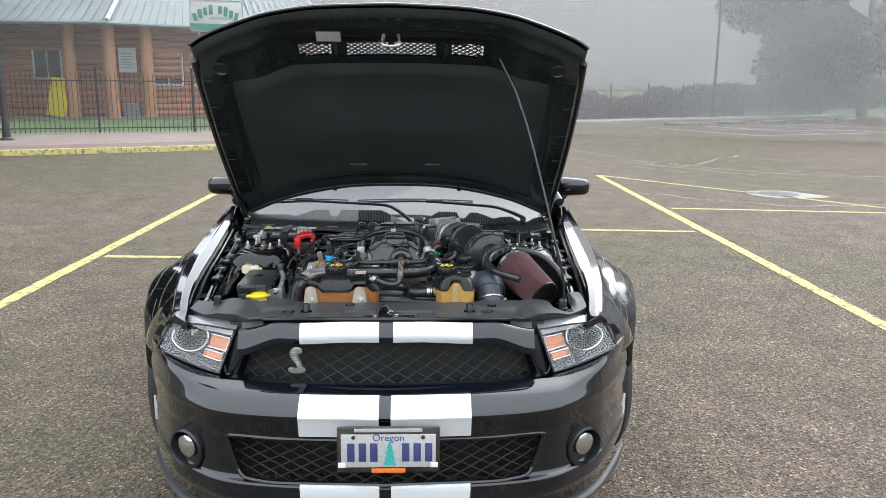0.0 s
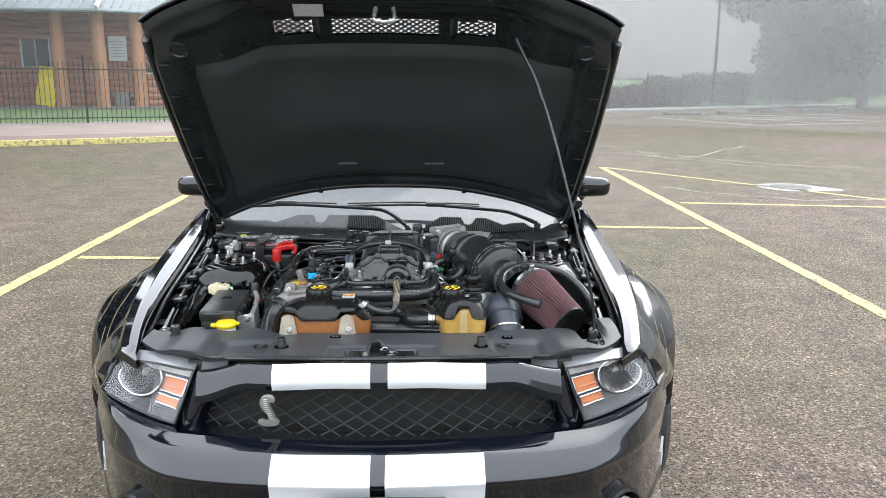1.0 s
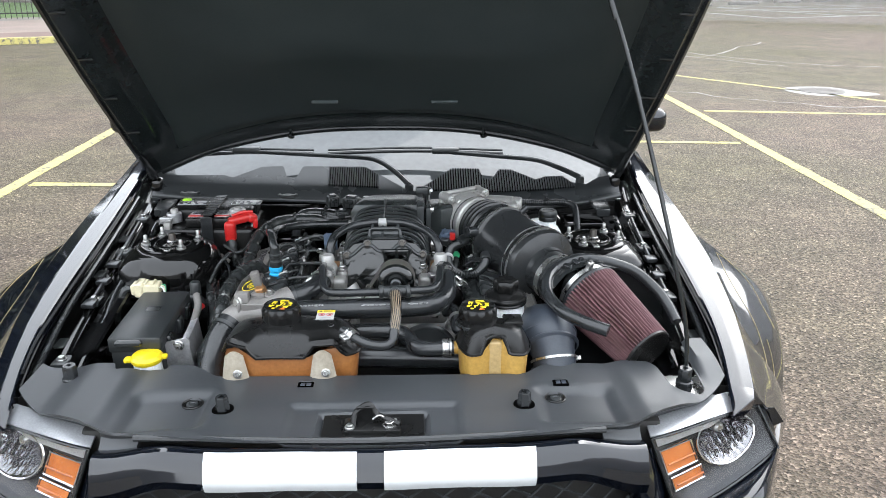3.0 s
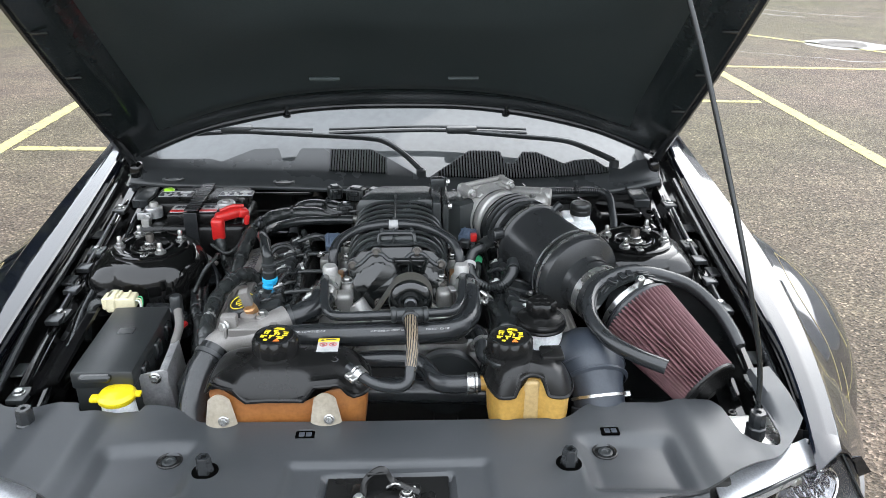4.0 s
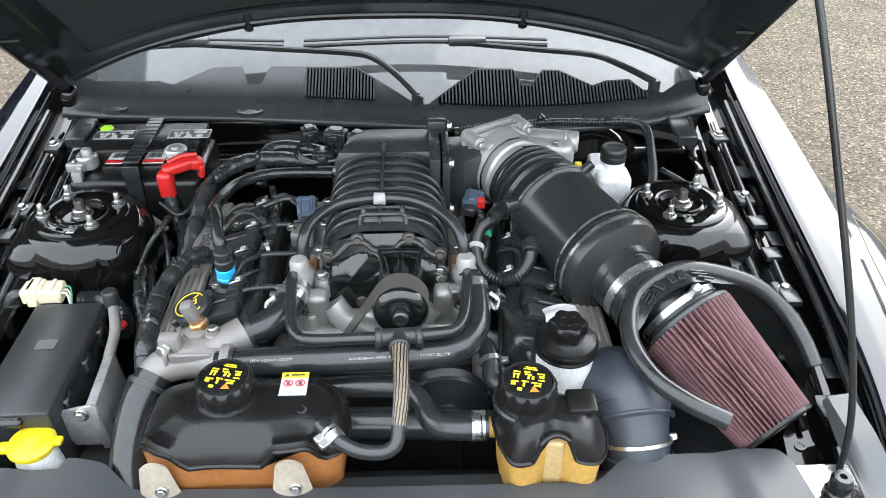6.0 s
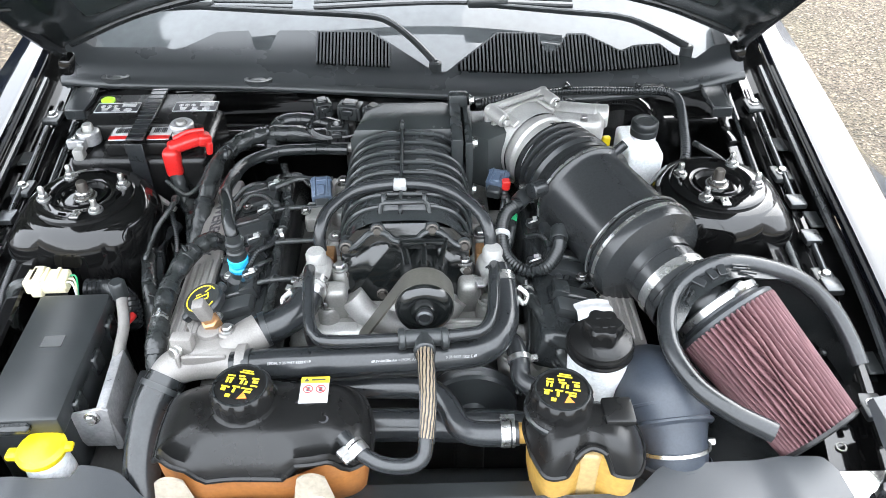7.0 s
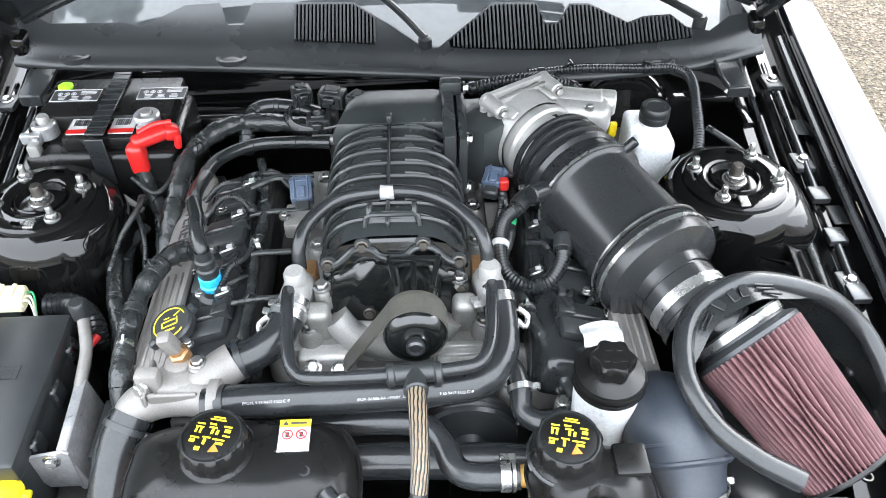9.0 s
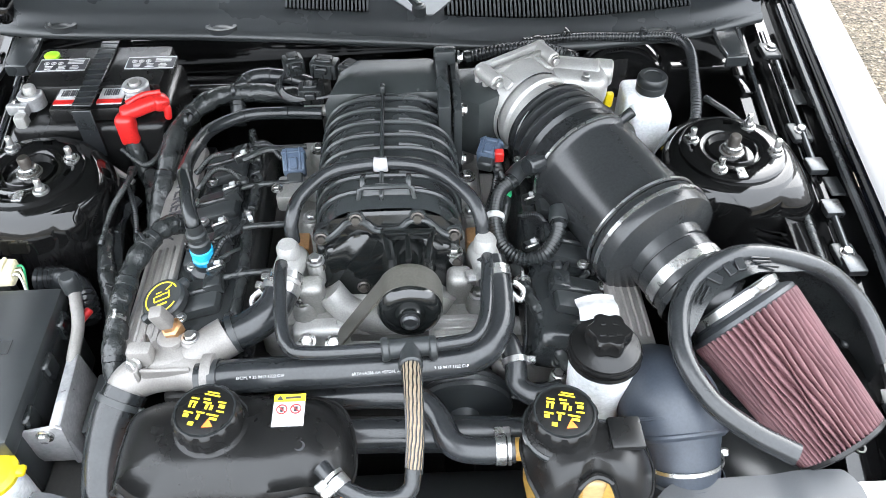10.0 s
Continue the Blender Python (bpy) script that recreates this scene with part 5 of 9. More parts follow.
for x in (-0.548, -0.402):
    lab = part("warning_label", box((0.082, 0.036, 0.002), at_batt(x + 0.01, 1.232, 0.8805), 0.001, 1), INK, battery)
    part("label_rim", tube([at_batt(x + 0.01 + q * 0.040, 1.232 + w * 0.017, 0.8818) for q, w in ((-1, -1), (1, -1), (1, 1), (-1, 1), (-1, -1))], 0.0008, 5, straight=True), LABEL_WHITE, lab)
    for j in range(3):
        part("label_sign", turned([(0.0046, 0.0), (0.0046, 0.0006), (0.0034, 0.0006), (0.0034, 0.0)], 14, Matrix.Translation(at_batt(x - 0.018 + 0.0115 * j, 1.2365, 0.8818))), LABEL_WHITE, lab)
        part("label_sign", box((0.0030, 0.0040, 0.0008), at_batt(x - 0.018 + 0.0115 * j, 1.2365, 0.8822)), LABEL_WHITE, lab)
    for k in range(6):
        for j in range(3 if k < 3 else 1):
            wide = 0.010 + 0.005 * ((k * 5 + j * 3) % 4) / 3 if k < 3 else 0.026
            part("label_bar", box((wide, 0.0017, 0.0008), at_batt(x - 0.012 + 0.0215 * j if k < 3 else x + 0.030, 1.2195 + 0.0042 * k + (0.003 if k > 2 else 0.0), 0.8822)), LABEL_WHITE if (k + j) % 3 else LABEL_GREY, lab)
for x, c in ((-0.508, LABEL_WHITE), (-0.440, LABEL_WHITE)):
    lab = part("maker_label", box((0.040, 0.046, 0.002), at_batt(x, 1.152, 0.8722), 0.0008, 1), c, battery, "white label with bar code")
    part("label_bar", box((0.040, 0.010, 0.001), at_batt(x, 1.136, 0.8738)), RED, lab)
    for j in range(7):
        part("label_bar", box((0.0014 + 0.0008 * (j % 3), 0.016, 0.001), at_batt(x - 0.012 + 0.0036 * j, 1.160, 0.8738)), INK, lab)
part("label_tab", box((0.014, 0.012, 0.001), at_batt(-0.484, 1.165, 0.8738)), GREEN, battery)
bm = turned([(0.020, -0.012), (0.0205, 0.010), (0.018, 0.013), (0.012, 0.013), (0.011, 0.008)], 28, Matrix.Translation(at_batt(-0.575, 1.164, 0.862)))
box((0.034, 0.012, 0.018), at_batt(-0.590, 1.140, 0.860), 0.003, 2, None, bm)
box((0.012, 0.030, 0.018), at_batt(-0.580, 1.142, 0.858), 0.003, 2, None, bm)
neg = part("terminal_clamp", bm, GALVANISED, battery, "grey metal terminal clamp")
part("terminal_post", turned([(0.011, 0), (0.010, 0.02), (0.008, 0.023), (0, 0.023)], 20, Matrix.Translation(at_batt(-0.575, 1.168, 0.862))), DULL_ALU, neg)
part("clamp_bolt", bolt(at_batt(-0.595, 1.150, 0.862), 0.007, (-1, 0, 0)), STEEL, neg)
part("cable_lug", box((0.020, 0.02, 0.06), at_batt(-0.582, 1.122, 0.832), 0.005), DULL_ALU, neg)
bm = turned([(0.021, -0.018), (0.0215, 0.012), (0.019, 0.015), (0.012, 0.015), (0.011, 0.009)], 28, Matrix.Translation(at_batt(-0.405, 1.170, 0.868)))
box((0.036, 0.016, 0.022), at_batt(-0.400, 1.148, 0.864), 0.003, 2, None, bm)
pos = part("terminal_clamp", bm, GALVANISED, battery, "grey metal terminal clamp")
part("terminal_post", turned([(0.011, 0), (0.010, 0.02), (0.008, 0.023), (0, 0.023)], 20, Matrix.Translation(at_batt(-0.405, 1.170, 0.864))), DULL_ALU, pos)
bm = box((0.030, 0.028, 0.056), at_batt(-0.414, 1.108, 0.838), 0.009, 3)
box((0.062, 0.026, 0.022), (0, 0, 0), 0.008, 3, Matrix.Translation(at_batt(-0.392, 1.126, 0.866)) @ pose(0, 0, 0, 0, -8, 24), bm)
red = part("terminal_cover", bm, RED, battery, "glossy red terminal cover")
part("cover_claw", box((0.026, 0.030, 0.024), (0, 0, 0), 0.008, 3, Matrix.Translation(at_batt(-0.362, 1.140, 0.866)) @ pose(0, 0, 0, 0, 15, 30)), RED, red)
part("cover_claw", box((0.012, 0.014, 0.026), (0, 0, 0), 0.005, 2, Matrix.Translation(at_batt(-0.352, 1.132, 0.852)) @ pose(0, 0, 0, 0, 10, 30)), RED, red)
part("cover_crest", tube([at_batt(-0.410, 1.124, 0.876), at_batt(-0.385, 1.138, 0.882), at_batt(-0.360, 1.148, 0.880)], 0.0045, 8), RED, red)
for k in range(12):
    part("strap_weave", box((0.030, 0.002, 0.0012), at_batt(-0.474, 1.115 + 0.016 * k, 0.8853)), PLASTIC, battery)
part("positive_cable", tube([at_batt(-0.413, 1.106, 0.815), at_batt(-0.400, 1.085, 0.76), at_batt(-0.370, 1.04, 0.73), at_batt(-0.355, 0.97, 0.70)], 0.014, 12), TAPE, battery, "taped black battery cable")
part("ground_cable", tube([at_batt(-0.478, 1.085, 0.80), at_batt(-0.455, 1.07, 0.80), at_batt(-0.43, 1.06, 0.785), at_batt(-0.41, 1.05, 0.775)], 0.005, 8), DULL_ALU, battery)
part("battery_tray", box((0.27, 0.21, 0.02), at_batt(-0.478, 1.20, 0.635), 0.006), PLASTIC, battery)
part("tray_leg", box((0.10, 0.10, 0.33), at_batt(-0.478, 1.20, 0.47), 0.006), UNDER, battery)

# fuse box
fuse_box = thing("fuse_box", "matt black fuse box with clipped lid and loom", "fuse box", BAY, (-0.516, 0.690, 0.62))
fl = Matrix.Translation((0.016, 0, -0.62)) @ pose(0, 0, 0, 0, 0, 1)
part("base", box((0.104, 0.235, 0.14), (0, 0, 0.70), 0.008, 2, fl), PLASTIC, fuse_box)
lid = part("lid", box((0.108, 0.245, 0.035), (0, 0, 0.775), 0.007, 2, fl), PLASTIC, fuse_box, "flat black lid with a faint emblem")
for y in (-0.07, 0.01, 0.08):
    part("lid_clip", box((0.012, 0.028, 0.035), (0.055, y, 0.758), 0.003, 1, fl), GLOSSY_PLASTIC, lid)
part("lid_clip", box((0.055, 0.014, 0.014), (-0.01, -0.126, 0.782), 0.004, 1, fl), GLOSSY_PLASTIC, lid)
part("lid_emblem", box((0.03, 0.022, 0.001), (0.0, 0.02, 0.7930), 0.0, 1, fl), GLOSSY_PLASTIC, lid)
part("stand", box((0.085, 0.18, 0.34), (0, 0, 0.47), 0.01, 1, fl), UNDER, fuse_box)
part("loom", tube([(0.00, 0.178, 0.13), (0.04, 0.175, 0.13), (0.08, 0.135, 0.135), (0.092, 0.10, 0.12)], 0.016, 12, ribs=0.003, pitch=0.007), RUBBER, fuse_box)
part("red_tab", rod((0.086, 0.080, 0.138), (0.100, 0.105, 0.142), 0.006, 10), RED, fuse_box)

conn = thing("wiring_connector", "cream plastic wiring connector behind the fuse box", "connector", BAY, (-0.560, 0.850, 0.785))
part("shell", box((0.066, 0.034, 0.026), (0, 0, 0), 0.003, 1), CREAM, conn)
part("flange", box((0.020, 0.042, 0.034), (-0.014, 0, 0), 0.003, 1), CREAM, conn)
part("mount", box((0.03, 0.02, 0.14), (0, 0.004, -0.08), 0.003, 1), PLASTIC, conn)
for k in range(3):
    part("rib", box((0.006, 0.030, 0.006), (-0.018 + 0.018 * k, 0.0, 0.014), 0.001, 1), CREAM, conn)
part("wire_sleeve", tube([(-0.03, 0, 0), (-0.055, -0.01, -0.01), (-0.07, -0.02, -0.10), (-0.03, -0.02, -0.2)], 0.009, 8), TAPE, conn)
for k in range(3):
    part("wire", tube([(0.03, -0.008 + 0.008 * k, 0.004), (0.042, -0.01 + 0.008 * k, 0.002), (0.045, -0.02, -0.03)], 0.0016, 6), (WHITE_PLASTIC, CREAM, GREEN)[k], conn)

# washer filler
washer = thing("washer_filler", "yellow washer fluid cap on a white neck", "cap", BAY, (-0.468, 0.548, 0.68))
part("neck", turned([(0.030, -0.38), (0.030, 0.03), (0.028, 0.05), (0.027, 0.072), (0, 0.072)], 28), WHITE_PLASTIC, washer, "white filler neck")
bm = turned([(0.0, 0.070), (0.029, 0.070), (0.032, 0.074), (0.032, 0.080), (0.027, 0.086), (0.012, 0.089), (0, 0.089)], 36)
box((0.020, 0.018, 0.010), (-0.034, -0.005, 0.076), 0.004, 2, None, bm)
box((0.012, 0.014, 0.008), (0.034, 0.004, 0.078), 0.003, 2, None, bm)
part("cap", bm, YELLOW, washer, "bright yellow cap with hinge tab")

# control module on a bracket
module = thing("control_module", "silver control module on a steel bracket", "module", BAY, (-0.412, 0.590, 0.70))
body = part("module_body", box((0.016, 0.115, 0.085), (0.014, 0.066, 0.026), 0.003, 2, pose(0, 0, 0, 0, -6, 4)), GALVANISED, module, "upright silver module case")
for k in range(3):
    part("fin", box((0.003, 0.105, 0.004), (0.004, 0.066, 0.002 + 0.022 * k), 0.001, 1, pose(0, 0, 0, 0, -6, 4)), GALVANISED, body)
part("plug_bank", box((0.024, 0.09, 0.05), (0.034, 0.070, 0.010), 0.004, 2), PLASTIC, module)
part("bracket", slab([(-0.039, 0.062), (-0.030, 0.066), (0.010, 0.076), (0.017, 0.070), (0.012, -0.004), (-0.030, -0.004), (-0.036, 0.010), (-0.033, 0.034), (-0.043, 0.044)], -0.012, -0.008, None, 0.001, pose(0, 0, 0, 90)), GALVANISED, module, "bright galvanised bracket plate")
part("bolt", bolt((-0.006, 0.006, 0.060), 0.0075, (0, -1, 0.1)), STEEL, module)
part("tag", box((0.001, 0.020, 0.024), (0.0035, 0.055, 0.052), 0.0, 1), LABEL_WHITE, module)
part("foot", box((0.07, 0.10, 0.36), (0, 0, -0.21), 0.005, 1), UNDER, module)
part("silver_pipe", tube([(0.005, 0.075, 0.03), (-0.002, 0.11, 0.06), (-0.005, 0.165, 0.075), (-0.020, 0.215, 0.085)], 0.0085, 12), CAST_PALE, module, "bent aluminium pipe with a black cap")
part("pipe_cap", turned([(0.013, 0), (0.013, 0.026), (0.010, 0.030), (0, 0.03)], 8, Matrix.Translation((-0.023, 0.222, 0.085))), PLASTIC, module)


# coolant tanks
def shaped(outline, levels, m=None):
    """A blow-moulded tank: the plan outline, rounded, at (height, shrink) levels."""
    bm = bmesh.new()
    pts = smooth_path([*outline, outline[0]], 6)[:-1]
    c = sum(pts, Vector()) / len(pts)
    hx, hy = max(abs(p.x - c.x) for p in pts), max(abs(p.y - c.y) for p in pts)
    rings = []
    for z, k in levels:
        rings.append([bm.verts.new((m or Matrix.Identity(4)) @ Vector((c.x + (p.x - c.x) * (1 - k / hx), c.y + (p.y - c.y) * (1 - k / hy), z))) for p in pts])
    for a, b in zip(rings, rings[1:]):
        for j in range(len(pts)):
            bm.faces.new((a[j], a[(j + 1) % len(pts)], b[(j + 1) % len(pts)], b[j]))
    bm.faces.new(rings[0][::-1]), bm.faces.new(rings[-1])
    return bm


def cap(at, r, parent, tilt=None):
    m = Matrix.Translation(at)
    bm = turned([(r * 1.15, -0.008), (r * 1.15, -0.002), (r * 1.0, 0.0), (r, 0.004), (r, 0.022), (r * 0.96, 0.028), (r * 0.90, 0.029), (0, 0.029)], 72, m)
    for v in bm.verts:
        d = v.co - Vector(at)
        if 0.002 < d.z < 0.025 and math.atan2(d.y, d.x) * 36 / math.pi % 6 < 3.1:
            v.co.x, v.co.y = at[0] + d.x * 1.07, at[1] + d.y * 1.07
    c = part("cap", bm, TANK_BLACK, parent, "ribbed black cap with yellow pictograms")
    part("cap_rim", turned([(r * 0.93, 0.0285), (r * 0.93, 0.0305), (r * 0.88, 0.0305), (r * 0.87, 0.0288)], 48, m), GLOSSY_PLASTIC, c)
    part("neck_flange", turned([(r * 1.24, -0.010), (r * 1.24, -0.005), (r * 1.16, -0.003), (r * 1.10, -0.008)], 48, m), GLOSSY_PLASTIC, c)
    for x, y, w, h in ((-0.45, 0.34, 0.30, 0.06), (-0.45, 0.22, 0.30, 0.06), (-0.52, 0.10, 0.08, 0.22), (-0.38, 0.10, 0.08, 0.22), (-0.08, 0.38, 0.26, 0.07), (-0.02, 0.26, 0.30, 0.07), (0.0, 0.12, 0.10, 0.20), (0.16, 0.12, 0.10, 0.20), (0.42, 0.36, 0.30, 0.06), (0.46, 0.22, 0.22, 0.14), (0.48, 0.04, 0.28, 0.06), (-0.46, -0.16, 0.34, 0.06), (-0.50, -0.28, 0.20, 0.14), (-0.10, -0.10, 0.30, 0.06), (-0.12, -0.26, 0.10, 0.24), (0.30, -0.12, 0.44, 0.06), (0.36, -0.24, 0.28, 0.10), (-0.24, -0.52, 0.20, 0.16), (0.02, 0.64, 0.46, 0.05), (0.02, 0.55, 0.60, 0.05)):
        part("cap_mark", box((w * r * 0.85, h * r * 0.8, 0.0008), (x * r, y * r, 0.0295), 0.0, 1, m @ pose(0, 0, 0, 0, 0, -14)), PRINT, c)
    part("cap_mark", turned([(0.20 * r, 0), (0, 0.0009)], 3, m @ pose(0.15 * r, -0.50 * r, 0.0293, 0, 0, 90)), ORANGE_PRINT, c)
    return c


def clamp_spring(at, axis, r, parent):
    a = Vector(axis).normalized()
    p = Vector(at)
    bm = band(p - a * 0.02, p + a * 0.02, r, 0.012)
    bm2 = band(p - a * 0.02 + a * 0.010, p + a * 0.02 + a * 0.010, r, 0.004, bm)
    part("hose_clamp", bm2, STEEL, parent, "zinc spring hose clamp")


tankL = thing("coolant_tank", "black-topped amber coolant tank with ribbed cap", "coolant tank", "coolant tanks", (0, 0, 0))
outL = [(-0.302, 0.500, 0), (-0.304, 0.56, 0), (-0.290, 0.605, 0), (-0.20, 0.622, 0), (-0.10, 0.615, 0), (-0.055, 0.600, 0), (-0.036, 0.55, 0), (-0.040, 0.495, 0), (-0.085, 0.475, 0), (-0.13, 0.470, 0), (-0.20, 0.472, 0), (-0.26, 0.470, 0)]


def arch_up(x):
    """The cover's rim rises in an arch over each pale foot."""
    return 0.026 * (ease(-0.305, -0.285, x) * ease(-0.232, -0.255, x) + ease(-0.140, -0.120, x) * ease(-0.060, -0.085, x))


def lifted(bm, top):
    for v in bm.verts:
        v.co.z += arch_up(v.co.x) * ease(0.52, 0.49, v.co.y) * ease(top + 0.03, top, v.co.z)
    return bm


part("tank_cover", lifted(shaped(outL, [(0.791, -0.001), (0.794, 0.0), (0.805, 0.006), (0.815, 0.014), (0.826, 0.028), (0.834, 0.046), (0.836, 0.06)]), 0.798), TANK_BLACK, tankL, "moulded satin black tank cover")
part("cover_rim", tube([(x, y, 0.7925 + arch_up(x) * ease(0.52, 0.49, y)) for x, y, _ in smooth_path([*outL, outL[0]], 6)], 0.0035, 6, straight=True), TANK_BLACK, tankL)
part("tank_shell", shaped(outL, [(0.70, 0.014), (0.735, 0.008), (0.765, 0.005), (0.790, 0.004), (0.806, 0.011)]), AMBER, tankL, "amber plastic tank shell")
for x in (-0.272, -0.104):
    part("pale_bracket", sheet(lambda u, v, x=x: Vector((x + lerp(-0.016, 0.016, u) * (1 + 0.5 * v), 0.466 - (0.002 + 0.009 * v) * math.sin(math.pi * u) ** 0.7, lerp(0.812, 0.748, v) - 0.010 * (1 - v) * (2 * u - 1) ** 2)), 10, 8, 0.004), PALE_TANK, tankL, "pale translucent tank foot")
    part("bracket_bolt", bolt((x + 0.006, 0.454, 0.768), 0.0060, (0, -1, 0.2)), STEEL, tankL)
cap((-0.193, 0.555, 0.838), 0.036, tankL)
sx, sy = -0.107, 0.570
lab = part("warning_sticker", box((0.036, 0.042, 0.001), (sx, sy, 0.8370), 0.0), LABEL_WHITE, tankL, "white and yellow warning sticker")
part("sticker_band", box((0.036, 0.010, 0.0006), (sx, sy + 0.016, 0.8378)), PRINT, lab)
part("sticker_mark", box((0.018, 0.0028, 0.0006), (sx + 0.004, sy + 0.016, 0.8384)), INK, lab)
part("sticker_mark", turned([(0.0045, 0.0), (0, 0.0007)], 3, pose(sx - 0.011, sy + 0.0155, 0.8381, 0, 0, 90)), INK, lab)
for x in (sx - 0.008, sx + 0.008):
    part("sticker_mark", turned([(0.0064, 0.0), (0.0064, 0.0006), (0.0052, 0.0006), (0.0052, 0.0)], 24, Matrix.Translation((x, sy + 0.001, 0.8376))), RED, lab)
    part("sticker_mark", box((0.0010, 0.011, 0.0007), (0, 0, 0), 0.0, 1, Matrix.Translation((x, sy + 0.001, 0.8379)) @ pose(0, 0, 0, 0, 0, 45)), RED, lab)
    part("sticker_mark", box((0.004, 0.006, 0.0006), (x, sy + 0.001, 0.8377)), INK, lab)
for k in range(3):
    part("sticker_bar", box((0.028 - 0.005 * (k % 2), 0.0014, 0.0006), (sx, sy - 0.017 + 0.0034 * k, 0.8377)), LABEL_GREY, lab)
part("cover_screw", turned([(0.007, 0), (0.006, 0.002), (0.003, 0.001), (0, 0.001)], 16, Matrix.Translation((-0.092, 0.525, 0.834))), INK, tankL)
part("tank_foot", box((0.20, 0.10, 0.40), (-0.17, 0.55, 0.50), 0.01), UNDER, tankL)

tankR = thing("coolant_tank", "small black-topped honey-coloured coolant tank with ribbed cap", "coolant tank", "coolant tanks", (0.016, 0, 0))
outR = [(0.146, 0.490, 0), (0.142, 0.535, 0), (0.158, 0.556, 0), (0.205, 0.563, 0), (0.262, 0.552, 0), (0.282, 0.530, 0), (0.284, 0.49, 0), (0.270, 0.458, 0), (0.245, 0.458, 0), (0.215, 0.475, 0), (0.185, 0.458, 0), (0.160, 0.458, 0)]


def arch_right(x):
    return 0.030 * ease(0.184, 0.197, x) * ease(0.242, 0.229, x)


bm = shaped(outR, [(0.799, -0.001), (0.802, 0.0), (0.812, 0.004), (0.826, 0.011), (0.838, 0.020), (0.845, 0.032), (0.846, 0.042)])
for v in bm.verts:
    v.co.z += arch_right(v.co.x) * ease(0.52, 0.49, v.co.y) * ease(0.835, 0.803, v.co.z)
part("tank_cover", bm, TANK_BLACK, tankR, "moulded satin black tank cover")
part("cover_rim", tube([(x, y, 0.8005 + arch_right(x) * ease(0.52, 0.49, y)) for x, y, _ in smooth_path([*outR, outR[0]], 6)], 0.0032, 6, straight=True), TANK_BLACK, tankR)
part("tank_shell", shaped(outR, [(0.70, 0.012), (0.735, 0.006), (0.770, 0.004), (0.799, 0.003), (0.822, 0.013)]), HONEY, tankR, "honey-yellow plastic tank shell")
part("front_rib", box((0.030, 0.014, 0.110), (0.214, 0.478, 0.765), 0.006, 3), PALE_HONEY, tankR)
part("flat_lug", box((0.038, 0.040, 0.010), (0.252, 0.517, 0.846), 0.004, 2), TANK_BLACK, tankR)
part("shell_bolt", bolt((0.216, 0.457, 0.748), 0.0055, (0, -1, 0)), STEEL, tankR)
cap((0.184, 0.533, 0.842), 0.036, tankR)
part("tank_spout", rod((0.150, 0.545, 0.772), (0.135, 0.545, 0.772), 0.014), HONEY, tankR)
part("tank_foot", box((0.08, 0.09, 0.40), (0.215, 0.53, 0.50), 0.01), UNDER, tankR)

# power steering reservoir
steer = thing("fluid_reservoir", "white power steering reservoir with black screw cap", "fluid reservoir", BAY, (0.267, 0.632, 0.708))
part("bottle", turned([(0.020, -0.38), (0.022, -0.03), (0.030, 0.0), (0.036, 0.02), (0.0405, 0.11), (0.0405, 0.132), (0, 0.132)], 36), WHITE_PLASTIC, steer, "milky white bottle")
part("collar", turned([(0.041, 0.127), (0.0445, 0.128), (0.0455, 0.131), (0.0440, 0.134), (0.0450, 0.136), (0.0450, 0.140), (0.0435, 0.143), (0.0420, 0.143), (0.0410, 0.146), (0.027, 0.151), (0.024, 0.153), (0.0, 0.153)], 48), TANK_BLACK, steer, "wide black collar")
bm = turned([(0.024, 0.155), (0.025, 0.160), (0.025, 0.173), (0.022, 0.177), (0, 0.177)], 60)
for v in bm.verts:
    if v.co.xy.length > 0.001:
        k = 1 + 0.10 * math.cos(6 * math.atan2(v.co.y, v.co.x) + 0.8)
        v.co.x, v.co.y = v.co.x * k, v.co.y * k
sc = part("screw_cap", bm, TANK_BLACK, steer, "black star-shaped screw cap")
for x, y in ((-0.010, -0.008), (0.0, -0.009), (0.010, -0.008), (-0.006, 0.008), (0.008, 0.008)):
    part("cap_mark", box((0.006, 0.0045, 0.0012), (x, y, 0.1774), 0.0004, 1), TANK_BLACK, sc)
part("paper_tag", sheet(lambda u, v: Vector((lerp(-0.020, 0.030, u), 0.052 + 0.040 * v, 0.128 + 0.010 * math.sin(2.6 * u) * v + 0.006 * math.sin(5 * v))), 8, 8, 0.0012), LABEL_WHITE, steer, "white paper tag")

# brake fluid reservoir and booster
brake = thing("brake_reservoir", "milky white brake fluid reservoir with black cap", "fluid reservoir", BAY, (0.440, 1.15, 0.705))
part("bottle", box((0.068, 0.062, 0.122), (0.004, -0.004, 0.064), 0.012, 3), WHITE_PLASTIC, brake, "milky white reservoir body")
part("bottle_back", box((0.05, 0.06, 0.09), (-0.012, 0.03, 0.09), 0.010, 3), WHITE_PLASTIC, brake)
part("neck", turned([(0.024, 0.10), (0.024, 0.150), (0, 0.15)], 28, Matrix.Translation((0.006, 0.016, 0))), WHITE_PLASTIC, brake)
part("cap", turned([(0.025, 0.140), (0.0255, 0.150), (0.0245, 0.152), (0.0255, 0.154), (0.025, 0.164), (0.022, 0.168), (0.016, 0.168), (0.015, 0.166), (0, 0.166)], 28, Matrix.Translation((0.006, 0.016, 0))), PLASTIC, brake, "ribbed black cap")
part("master_cylinder", rod((0, -0.06, -0.01), (0, 0.20, -0.01), 0.028), DULL_ALU, brake)
